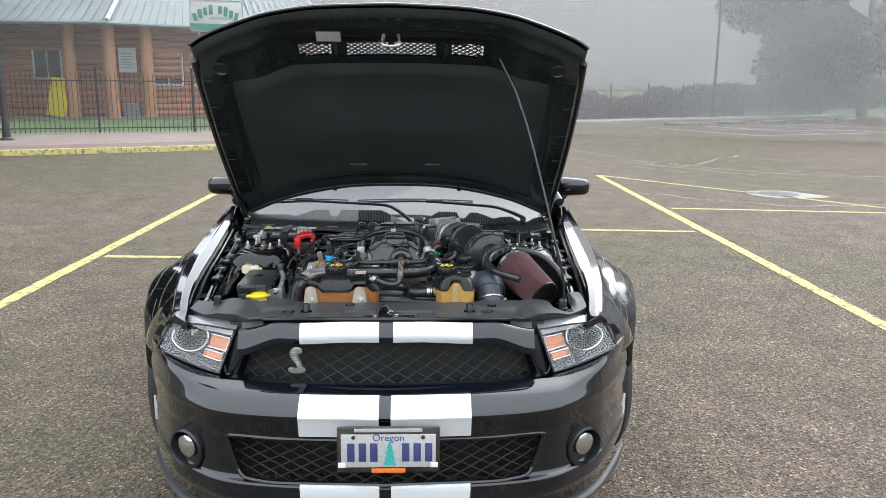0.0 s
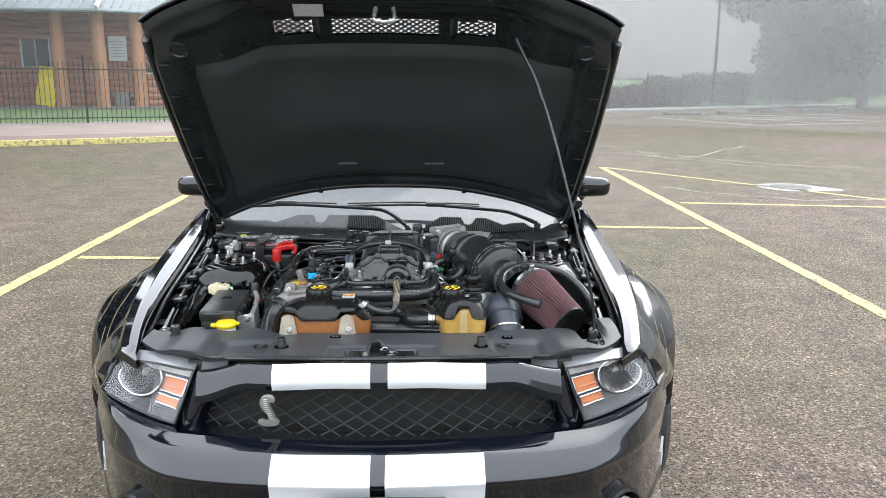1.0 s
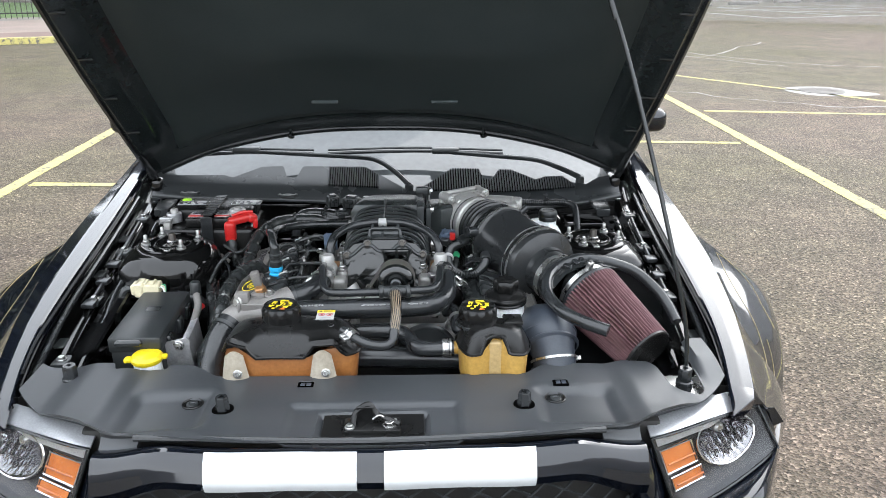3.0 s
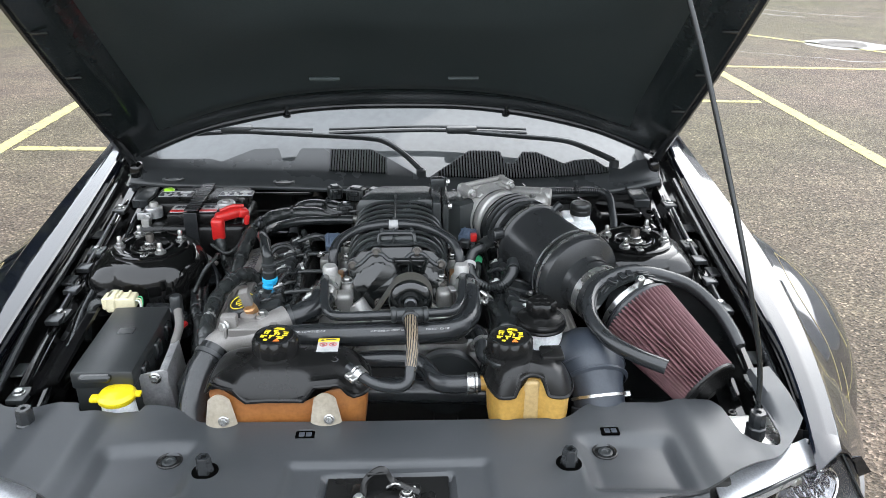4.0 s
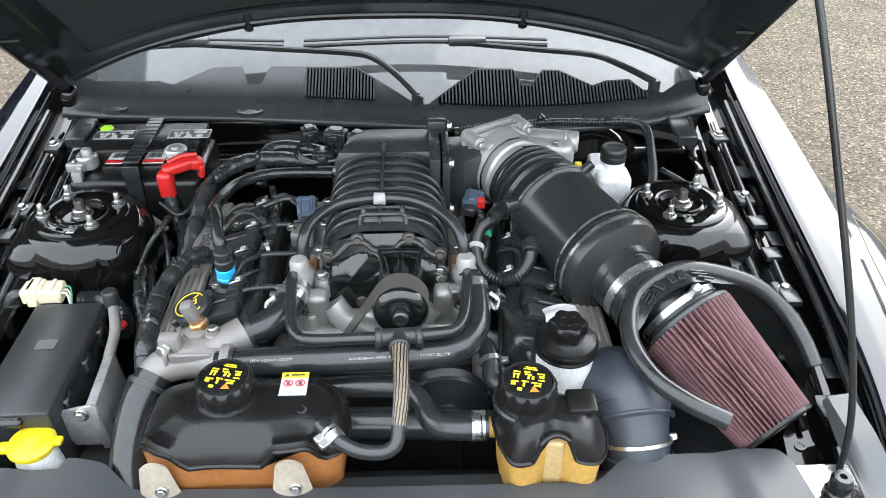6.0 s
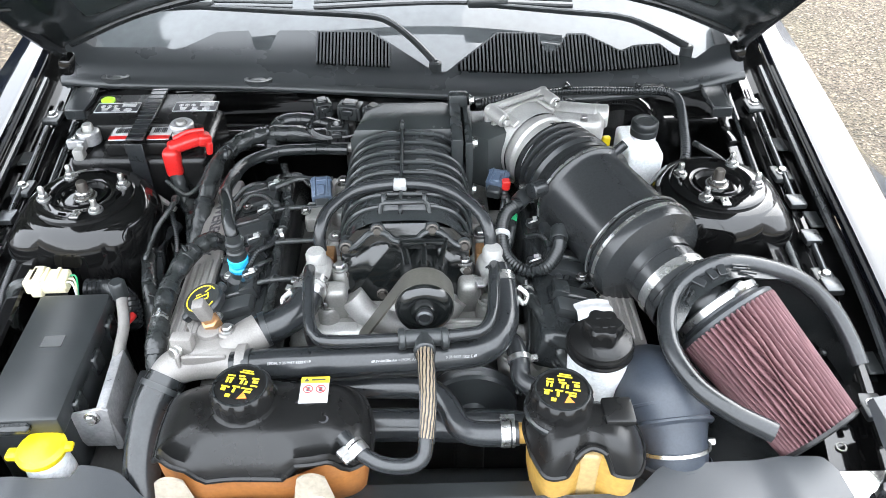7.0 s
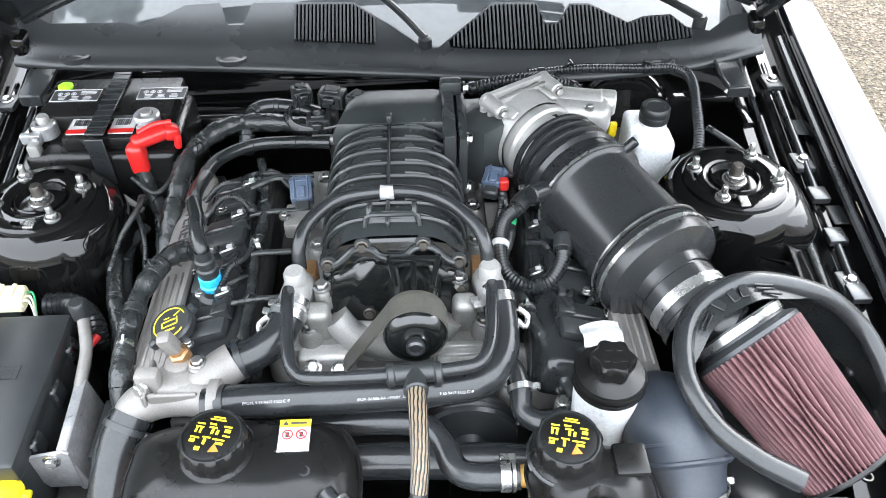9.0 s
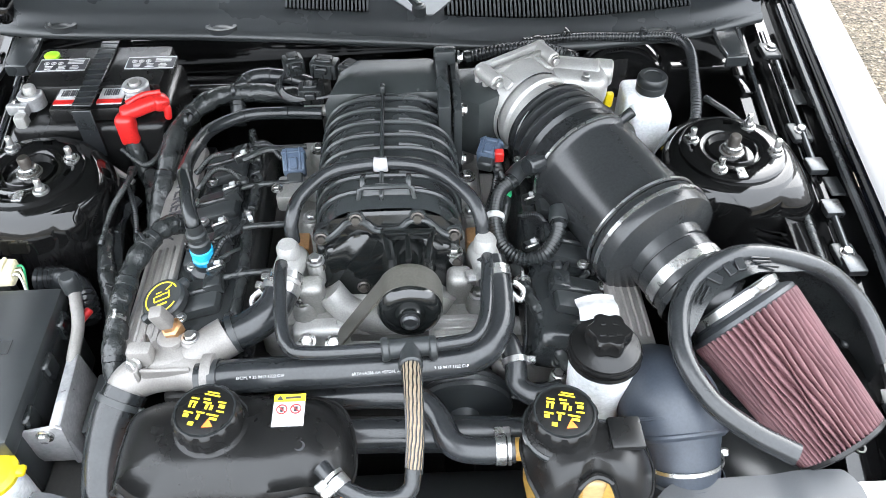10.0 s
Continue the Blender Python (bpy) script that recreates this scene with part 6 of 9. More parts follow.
part("fill_seam", box((0.0695, 0.0635, 0.003), (0.004, -0.004, 0.040), 0.0), PALE_TANK, brake)
part("booster", turned([(0.04, -0.02), (0.115, -0.01), (0.125, 0.01), (0.125, 0.07), (0.10, 0.10), (0, 0.11)], 40, Matrix.Translation((0, 0.16, 0.0)) @ pose(0, 0, 0, -90, 0, 0)), BAY_BLACK, brake, "round black brake booster")
part("sensor_plug", rod((0.036, -0.01, 0.055), (0.085, 0.0, 0.045), 0.010, 10), PLASTIC, brake)
part("yellow_tag", box((0.016, 0.010, 0.030), (-0.060, 0.025, 0.115), 0.003, 1), YELLOW, brake)
part("support", box((0.06, 0.10, 0.37), (0, 0.10, -0.20), 0.01), UNDER, brake)

# ---- engine ----
engine = thing("engine", "black and aluminium V8 engine block with hoses and wiring", "engine", BAY, (0, 0, 0))
part("block", box((0.42, 0.46, 0.40), (0, 0.92, 0.50), 0.03, 2), UNDER, engine)
part("front_cover", box((0.36, 0.06, 0.28), (0, 0.775, 0.60), 0.025, 3), ALUMINIUM, engine, "dull cast aluminium front cover")
part("valley", box((0.30, 0.40, 0.05), (0.0, 0.94, 0.755), 0.012, 2), DULL_ALU, engine, "cast aluminium intake manifold")
part("front_casting", box((0.19, 0.06, 0.10), (0.0, 0.785, 0.745), 0.024, 4), ALUMINIUM, engine, "pale cast timing cover")
part("casting_crescent", tube([(-0.075, 0.768, 0.815), (-0.050, 0.758, 0.785), (0.0, 0.752, 0.768), (0.055, 0.756, 0.782), (0.080, 0.766, 0.810)], 0.020, 14), ALUMINIUM, engine)
part("casting_foot", box((0.078, 0.036, 0.075), (-0.090, 0.742, 0.742), 0.012, 3), ALUMINIUM, engine, "cast mounting foot with two bosses")
for x in (-0.112, -0.070):
    part("casting_boss", turned([(0.0135, 0.0), (0.013, 0.022), (0.010, 0.025), (0.006, 0.025), (0.005, 0.018), (0, 0.018)], 20, Matrix.Translation((x, 0.728, 0.752)) @ pose(0, 0, 0, 75)), ALUMINIUM, engine)
for x, dy in ((-0.096, 0.0), (0.100, 0.008)):
    part("casting_arm", box((0.034, 0.030, 0.090), (0, 0, 0), 0.010, 3, Matrix.Translation((x, 0.768 + dy, 0.800)) @ pose(0, 0, 0, 14, 0, 0)), DULL_ALU, engine)
    part("arm_boss", turned([(0.013, 0), (0.012, 0.03), (0.009, 0.034), (0, 0.034)], 18, Matrix.Translation((x * 0.94, 0.790 + dy, 0.815))), DULL_ALU, engine)
    part("arm_bolt", bolt((x * 0.94, 0.790 + dy, 0.852), 0.0085), STEEL, engine)
part("casting_web", tube([(-0.070, 0.742, 0.775), (-0.020, 0.748, 0.752), (0.040, 0.750, 0.750), (0.090, 0.746, 0.770)], 0.008, 10), ALUMINIUM, engine)
for x, y, z in ((-0.105, 0.715, 0.775), (-0.070, 0.712, 0.772), (0.120, 0.715, 0.770)):
    part("cover_bolt", bolt((x, y, z), 0.008, (0, -0.5, 0.9)), STEEL, engine)
part("tensioner_bracket", box((0.070, 0.055, 0.026), (0.092, 0.705, 0.790), 0.008, 2, None), ALUMINIUM, engine, "ribbed aluminium tensioner bracket")
part("side_casting", box((0.085, 0.060, 0.050), (0.185, 0.712, 0.722), 0.014, 3, None), DULL_ALU, engine, "dull cast accessory bracket")
part("side_casting", tube([(0.150, 0.770, 0.745), (0.185, 0.745, 0.752), (0.225, 0.715, 0.748), (0.245, 0.690, 0.735)], 0.011, 12), DULL_ALU, engine)
for x, y in ((0.157, 0.702), (0.199, 0.694), (0.225, 0.662), (0.182, 0.747), (0.241, 0.714)):
    part("casting_boss", turned([(0.012, -0.03), (0.011, 0.0), (0.009, 0.002), (0, 0.002)], 16, Matrix.Translation((x, y, 0.750))), DULL_ALU, engine)
    part("casting_bolt", bolt((x, y, 0.754), 0.0065), STEEL, engine)
for k in range(3):
    part("bracket_rib", box((0.060, 0.004, 0.008), (0.092, 0.690 + 0.014 * k, 0.804), 0.0015, 1), ALUMINIUM, engine)
part("rust_bolt", rod((0.060, 0.672, 0.792), (0.092, 0.672, 0.794), 0.006, 10), COPPER, engine, "rusty orange bolt")
for s in (-1, 1):
    for k, y in enumerate((0.76, 0.84, 0.92, 1.00, 1.08)):
        part("manifold_lug", turned([(0.018, 0), (0.016, 0.035), (0.012, 0.04), (0, 0.04)], 20, Matrix.Translation((s * 0.118 + 0.008, y, 0.765))), DULL_ALU, engine)
        part("manifold_bolt", bolt((s * 0.118 + 0.008, y, 0.808), 0.009), STEEL, engine)


def valve_cover(s, x, y, length):
    m = pose(x, y, 0.765, 0, s * 18, 0)
    vc = part("valve_cover", box((0.155, length, 0.07), (0, 0, 0), 0.018, 3, m), GLOSSY_PLASTIC, engine, "black valve cover")
    for k in range(4):
        cy = lerp(-0.4, 0.4, k / 3) * length * 0.8
        part("coil_plug", box((0.026, 0.030, 0.022), (s * -0.048, cy + 0.012, 0.050), 0.004, 2, m), GLOSSY_PLASTIC, vc)
        part("coil_stud", bolt(m @ Vector((s * -0.005, cy - 0.034, 0.050)), 0.0055), STEEL, vc)
        part("coil_ridge", box((0.050, 0.006, 0.008), (s * -0.015, cy, 0.054), 0.002, 1, m), GLOSSY_PLASTIC, vc)
        part("coil_cover", box((0.07, 0.06, 0.02), (s * -0.02, lerp(-0.4, 0.4, k / 3) * length * 0.8, 0.042), 0.008, 2, m), PLASTIC, vc)
        part("cover_bolt", bolt(m @ Vector((s * 0.03, lerp(-0.4, 0.4, k / 3) * length * 0.8 + 0.035, 0.036)), 0.006), STEEL, vc)
    plate = part("rail_plate", box((0.056, length * 0.98, 0.014), (s * 0.055, 0, 0.040), 0.006, 2, m), CAST_PALE, vc, "ribbed aluminium rail with raised letters")
    for k in range(4):
        part("rail_rib", box((0.005, length * 0.40, 0.006), (s * (0.037 + 0.012 * k), -0.25 * length, 0.047), 0.002, 1, m), CAST_PALE, plate)
    return m, plate


mL, plateL = valve_cover(-1, -0.255, 0.90, 0.42)
words("POWERED BY", 0.030, mL @ Matrix.Translation((-0.055, 0.085, 0.0475)) @ pose(0, 0, 0, 0, 0, -90), INK, plateL, "raised_letters", 0.001)
mR, plateR = valve_cover(1, 0.262, 0.88, 0.42)
bp_ = pose(0.246, 0.772, 0.803, 4, 12, -8)
badge = part("badge_plate", box((0.034, 0.036, 0.003), (0, 0, 0), 0.0008, 1, bp_), GALVANISED, plateR.parent, "silver badge with dark raised mark")
for k in range(3):
    part("badge_mark", box((0.007, 0.012, 0.0014), (-0.010 + 0.010 * k, 0.004, 0.002), 0.0003, 1, bp_), INK, badge)
part("badge_border", box((0.030, 0.0014, 0.0012), (0, -0.012, 0.002), 0.0, 1, bp_), INK, badge)

om = pose(-0.285, 0.757, 0.812, 8, -18, 0)
bm = turned([(0.024, -0.03), (0.024, 0.0), (0.030, 0.003), (0.031, 0.014), (0.028, 0.018), (0, 0.018)], 48, om)
for k in range(2):
    box((0.022, 0.014, 0.014), (0.028, 0, 0.009), 0.005, 2, om @ pose(0, 0, 0, 0, 0, 40 + 180 * k), bm)
oil = part("oil_filler", bm, PLASTIC, engine, "black lobed oil cap with yellow oil-can sign")
part("cap_ring", tube([om @ Vector((0.023 * math.cos(a), 0.023 * math.sin(a), 0.0184)) for a in (radians(30 + 10 * k) for k in range(31))], 0.0009, 5, straight=True), PRINT, oil)
for x, y, w, h, r in ((0.0, -0.004, 0.022, 0.0016, 10), (0.0, 0.004, 0.018, 0.0016, 10), (-0.011, 0.0, 0.0016, 0.008, 10), (0.011, 0.002, 0.0016, 0.010, 10), (0.015, 0.006, 0.010, 0.0014, 35), (-0.004, 0.009, 0.008, 0.0014, 10), (0.0, -0.011, 0.014, 0.0022, 10)):
    part("cap_mark", box((w, h, 0.0008), (x, y, 0.0184), 0.0, 1, om @ pose(0, 0, 0, 0, 0, r)), PRINT, oil)

vent = part("breather_valve", turned([(0.026, -0.02), (0.024, 0.006), (0.017, 0.010), (0.017, 0.02)], 24, Matrix.Translation((-0.245, 0.822, 0.808))), PLASTIC, engine)
vm = Matrix.Translation((-0.248, 0.826, 0.808))
part("blue_collar", turned([(0.0135, 0.012), (0.0160, 0.014), (0.0160, 0.021), (0.0135, 0.023), (0.0135, 0.027), (0.0155, 0.029), (0.0155, 0.037), (0.012, 0.039)], 24, vm), BLUE, vent, "bright blue quick-connect collar")
part("coupling", turned([(0.0125, 0.036), (0.0145, 0.040), (0.0145, 0.052), (0.012, 0.054), (0.012, 0.060), (0.0138, 0.062), (0.0138, 0.068), (0.011, 0.070), (0.011, 0.085)], 24, vm), PLASTIC, vent)
part("elbow", tube([(-0.248, 0.826, 0.882), (-0.250, 0.830, 0.893), (-0.256, 0.848, 0.902), (-0.262, 0.875, 0.905)], 0.0100, 12), GLOSSY_PLASTIC, vent)
part("lead", tube([(-0.235, 0.820, 0.822), (-0.215, 0.826, 0.832), (-0.200, 0.838, 0.830)], 0.0035, 8), TAPE, vent)
part("vent_bolt", bolt((-0.232, 0.806, 0.813), 0.005), STEEL, vent)

# supercharger
SX = 0.007


def arch_section(y, a, grow=0.0):
    """Rounded cross-section of the case; a runs from one foot over the top to the other."""
    w = 0.092 + 0.006 * math.sin(math.pi * (y - 0.80) / 0.29) + grow
    c, s = math.cos(a), math.sin(a)
    x = w * math.copysign(abs(c) ** 0.62, c)
    z = 0.815 + (0.103 + grow) * abs(s) ** 0.62
    return Vector((SX + x, y, z))


blower = thing("supercharger", "ribbed black supercharger with front pulley on the engine", "supercharger", BAY, (0, 0, 0))
part("case", sheet(lambda u, v: arch_section(lerp(0.815, 1.075, u), lerp(-0.35, math.pi + 0.35, v)), 24, 40), GLOSS_CASE, blower, "black coated case")
for k in range(8):
    y = 0.842 + 0.0295 * k
    part("cooling_rib", tube([arch_section(y + 0.004 * math.sin(math.pi * j / 22), lerp(-0.2, math.pi + 0.2, j / 22), 0.004) for j in range(23)], 0.0034, 6, straight=True), GLOSS_CASE, blower)
    for s in (-1, 1):
        part("rib_fillet", tube([arch_section(y + 0.003 + 0.011 * ease(0.0, 1.0, j / 8), math.pi / 2 + s * lerp(0.85, 0.06, j / 8), 0.0015) for j in range(9)], 0.0028, 6, straight=True), GLOSS_CASE, blower)
part("spine_rib", box((0.006, 0.25, 0.012), (SX - 0.006, 0.955, 0.921), 0.002, 1), GLOSS_CASE, blower)
part("top_tab", box((0.008, 0.016, 0.026), (SX - 0.006, 1.066, 0.925), 0.003, 1), GLOSS_CASE, blower)

PLATE = [(-0.042, 0.070), (0.042, 0.070), (0.068, 0.054), (0.095, 0.044), (0.098, -0.050), (0.080, -0.068), (-0.080, -0.068), (-0.098, -0.050), (-0.095, 0.044), (-0.068, 0.054)]
pm = Matrix.Translation((SX, 0.815, 0.840)) @ pose(0, 0, 0, 73, 0, 0)
front = part("front_plate", slab(PLATE, 0.0, 0.020, None, 0.006, pm), PLATE_GLOSS, blower, "sculpted black front plate with bolts")
FACE = [(-0.074, -0.052), (0.074, -0.052), (0.084, -0.036), (0.084, 0.016), (0.060, 0.024), (0.048, 0.038), (0.026, 0.040), (0.016, 0.028), (-0.016, 0.028), (-0.026, 0.040), (-0.048, 0.038), (-0.060, 0.024), (-0.084, 0.016), (-0.084, -0.036)]
part("plate_face", slab([(p.x, p.y) for p in smooth_path([(*q, 0) for q in FACE + FACE[:1]], 4)[:-1]], 0.020, 0.027, None, 0.005, pm), PLATE_GLOSS, front)
part("plate_ridge", tube([pm @ Vector((x, y, 0.024)) for x, y in ((-0.090, 0.030), (-0.074, 0.036), (-0.062, 0.046), (-0.050, 0.056), (-0.030, 0.056), (-0.014, 0.044), (0.014, 0.044), (0.030, 0.056), (0.050, 0.056), (0.062, 0.046), (0.074, 0.036), (0.090, 0.030))], 0.0045, 8, 5), GLOSS_CASE, front)
for x, y in ((-0.087, 0.034), (0.087, 0.034), (-0.040, 0.060), (0.040, 0.060), (-0.088, -0.050), (0.088, -0.050), (-0.090, -0.006), (0.090, -0.006), (0.0, -0.062)):
    part("bolt_boss", turned([(0.0125, 0.004), (0.0115, 0.021), (0.0105, 0.023), (0, 0.023)], 18, pm @ Matrix.Translation((x, y, 0))), GLOSS_CASE, front)
    part("plate_bolt", bolt(pm @ Vector((x, y, 0.025)), 0.0062, pm.to_3x3() @ Vector((0, 0, 1))), DARK_STEEL, front)
part("plate_handle", tube([(SX - 0.030, 0.830, 0.900), (SX - 0.037, 0.836, 0.912), (SX - 0.034, 0.842, 0.928), (SX - 0.028, 0.843, 0.931), (SX + 0.028, 0.843, 0.931), (SX + 0.034, 0.842, 0.928), (SX + 0.037, 0.836, 0.912), (SX + 0.030, 0.830, 0.900), (SX - 0.030, 0.830, 0.900)], 0.0042, 8, straight=True), GLOSS_CASE, front)
part("handle_web", box((0.066, 0.006, 0.026), (0, 0, 0), 0.002, 2, Matrix.Translation((SX, 0.842, 0.913)) @ pose(0, 0, 0, -24, 0, 0)), GLOSS_CASE, front)
for s in (-1, 1):
    part("handle_post", tube([(SX + s * 0.030, 0.843, 0.930), (SX + s * 0.030, 0.852, 0.936), (SX + s * 0.030, 0.866, 0.928)], 0.0042, 8), GLOSS_CASE, front)
for s in (-1, 1):
    part("plate_arm", tube([(SX + s * 0.054, 0.832, 0.892), (SX + s * 0.075, 0.835, 0.882), (SX + s * 0.094, 0.838, 0.866)], 0.005, 8), GLOSS_CASE, front)
part("plug", bolt(pm @ Vector((-0.036, -0.040, 0.028)), 0.006, pm.to_3x3() @ Vector((0, 0, 1))), DARK_STEEL, front)
PC = Vector((0.034, 0.695, 0.856))
ax = Vector((0, -1, 0.12)).normalized()
pq = Matrix.Translation(PC) @ ax.to_track_quat("Z", "Y").to_matrix().to_4x4()
part("snout", turned([(0.043, -0.118), (0.037, -0.098), (0.034, -0.072), (0.033, -0.048), (0.033, -0.03)], 40, pq), PLATE_GLOSS, blower, "tapered snout behind the pulley")
for x in (-0.026, 0.0, 0.026):
    part("snout_web", tube([PC + Vector((x * 1.25, 0.106, 0.036)), PC + Vector((x * 1.1, 0.084, 0.036)), PC + Vector((x * 0.9, 0.055, 0.031))], 0.0042, 8), PLATE_GLOSS, blower)
part("snout_saddle", box((0.072, 0.012, 0.014), (PC.x, PC.y + 0.100, PC.z + 0.034), 0.005, 2), PLATE_GLOSS, blower)
pulley = part("pulley", turned([(0.030, -0.042), (0.0405, -0.042), (0.041, -0.036), (0.039, -0.034), (0.039, -0.010), (0.041, -0.008), (0.041, -0.001), (0.0385, 0.001), (0.034, -0.002)], 48, pq), BELT, blower, "belt-covered pulley drum")
part("pulley_hub", turned([(0.0408, -0.006), (0.0405, 0.000), (0.037, 0.007), (0.030, 0.011), (0.022, 0.011), (0.018, 0.010), (0.017, 0.015), (0.016, 0.018), (0, 0.018)], 48, pq), PLATE_GLOSS, pulley, "glossy black pulley hub")
part("pulley_nut", turned([(0.012, 0.016), (0.012, 0.023), (0.009, 0.025), (0.008, 0.021), (0, 0.021)], 28, pq), BLACK_STEEL, pulley)


def belt_loop(u, v):
    """A ribbed belt round the pulley and down to a lower wheel."""
    low, r1, r2 = Vector((-0.115, 0.70, 0.600)), 0.0415, 0.05
    lean = math.atan2(PC.z - low.z, PC.x - low.x) - math.pi / 2
    a = u * 2 * math.pi
    y = lerp(0.700, 0.731, v)
    c, r = (PC, r1) if a <= math.pi else (low, r2)
    return Vector((c.x + r * math.cos(a + lean), y, c.z + r * math.sin(a + lean)))


part("drive_belt", sheet(belt_loop, 60, 2, 0.003), BELT, blower, "dusty olive-black ribbed drive belt")
part("rear_plenum", slab([(-0.088, 1.062), (0.100, 1.062), (0.100, 1.150), (0.075, 1.168), (-0.040, 1.168), (-0.070, 1.135)], 0.80, 0.926, None, 0.022), SC_BLACK, blower, "smooth black inlet plenum")
part("flange", box((0.020, 0.135, 0.125), (0.092, 1.075, 0.872), 0.005, 2), GLOSS_CASE, blower)
part("flange", box((0.014, 0.130, 0.120), (0.112, 1.073, 0.868), 0.004, 2), GLOSS_CASE, blower)
part("flange_lug", box((0.036, 0.022, 0.026), (0.098, 1.142, 0.936), 0.006, 2), GLOSS_CASE, blower)
for y, z in ((1.018, 0.922), (1.130, 0.940), (1.018, 0.83)):
    part("flange_bolt", bolt((0.119, y, z), 0.007, (1, 0, 0)), STEEL, blower)
part("inlet_elbow", slab([(0.112, 1.055), (0.145, 1.035), (0.225, 1.090), (0.245, 1.125), (0.225, 1.150), (0.112, 1.142)], 0.82, 0.918, None, 0.016), SC_BLACK, blower, "flat black inlet elbow")

# throttle body
TA, TB = Vector((0.206, 1.120, 0.872)), Vector((0.256, 1.040, 0.870))
way = (TB - TA).normalized()
tm = Matrix.Translation(TA) @ way.to_track_quat("Z", "X").to_matrix().to_4x4()
throttle = thing("throttle_body", "bright cast aluminium throttle body on the inlet", "throttle body", BAY, (0, 0, 0))
part("flange", box((0.150, 0.135, 0.012), (0, 0, -0.012), 0.006, 2, tm), ALUMINIUM, throttle)
part("gasket_flange", box((0.142, 0.130, 0.010), (0, 0, 0.004), 0.005, 2, tm), DULL_ALU, throttle)
part("body", turned([(0.070, 0.000), (0.069, 0.030), (0.066, 0.045)], 40, tm), ALUMINIUM, throttle, "rounded cast body")
for a in (35, 150, 205, 330):
    part("body_rib", box((0.006, 0.016, 0.046), (0.072, 0, 0.020), 0.002, 1, tm @ pose(0, 0, 0, 0, 0, a)), ALUMINIUM, throttle)
part("barrel", turned([(0.060, 0.04), (0.066, 0.05), (0.066, 0.062), (0.062, 0.066), (0.062, 0.09)], 40, tm), ALUMINIUM, throttle)
for sx in (-1, 1):
    for sy in (-1, 1):
        part("boss", turned([(0.013, -0.016), (0.012, 0.026), (0.010, 0.028), (0, 0.028)], 18, tm @ Matrix.Translation((sx * 0.062, sy * 0.055, 0))), ALUMINIUM, throttle)
        part("flange_bolt", bolt(tm @ Vector((sx * 0.062, sy * 0.055, 0.029)), 0.0065, way), STEEL, throttle)
motor = part("motor_cover", box((0.115, 0.075, 0.060), (0.0, 0, 0), 0.022, 4, Matrix.Translation((0.302, 1.135, 0.885)) @ pose(0, 0, 0, 0, 0, -12)), ALUMINIUM, throttle, "cast motor cover")
part("motor_can", rod((0.270, 1.150, 0.895), (0.345, 1.134, 0.895), 0.027, 24), ALUMINIUM, motor)
for x, y in ((0.262, 1.120), (0.262, 1.160), (0.318, 1.108)):
    part("cover_screw", bolt((x, y, 0.911), 0.006), STEEL, motor)
part("shaft_stub", rod((0.338, 1.146, 0.897), (0.368, 1.140, 0.897), 0.021, 24), ALUMINIUM, motor)

# intake duct and its clamps
duct = thing("intake_duct", "smooth black air intake duct with chrome clamps", "intake duct", BAY, (0, 0, 0))
D0, D2, D3 = Vector((0.254, 1.058, 0.866)), Vector((0.364, 0.818, 0.848)), Vector((0.412, 0.713, 0.834))
dm = Matrix.Translation(D0) @ (D2 - D0).to_track_quat("Z", "Y").to_matrix().to_4x4()
L = (D2 - D0).length
part("bellows", turned([(0.062, -0.012), (0.064, 0.000), (0.066, 0.004), (0.0745, 0.008), (0.0745, 0.013), (0.066, 0.018), (0.067, 0.022), (0.077, 0.026), (0.077, 0.031), (0.068, 0.036), (0.069, 0.040), (0.079, 0.044), (0.079, 0.049), (0.070, 0.054), (0.072, 0.058), (0.080, 0.062), (0.081, 0.067), (0.077, 0.074), (0.080, 0.090)], 56, dm), DUCT_BLACK, duct, "convoluted rubber bellows")
part("barrel", turned([(0.078, 0.085), (0.081, 0.100), (0.086, 0.103), (0.0865, 0.112), (0.083, 0.115), (0.080, 0.120), (0.0805, L - 0.026), (0.0875, L - 0.022), (0.0875, L - 0.014)], 56, dm), DUCT_BLACK, duct, "smooth black duct barrel")
part("end_collar", turned([(0.086, L - 0.014), (0.089, L - 0.008), (0.089, L + 0.014), (0.086, L + 0.022), (0.072, L + 0.030), (0.057, L + 0.036), (0.055, L + 0.05)], 56, dm), DUCT_BLACK, duct)
nm = Matrix.Translation(dm @ Vector((0, 0, L + 0.03))) @ (D3 - D2).to_track_quat("Z", "Y").to_matrix().to_4x4()
part("neck", turned([(0.056, 0.0), (0.053, 0.02), (0.055, 0.022), (0.055, 0.066), (0.058, 0.069), (0.058, 0.078)], 48, nm), DUCT_BLACK, duct)


def ring(m, r, z, w, name="clamp", parent=duct):
    bm = turned([(r, z - w), (r + 0.0015, z - w), (r + 0.0015, z + w), (r, z + w)], 56, m)
    box((0.022, 0.012, 0.010), (0, r + 0.007, z), 0.002, 1, m @ pose(0, 0, 0, 0, 0, 200), bm)
    part(name, bm, STEEL, parent, "shiny steel band clamp")


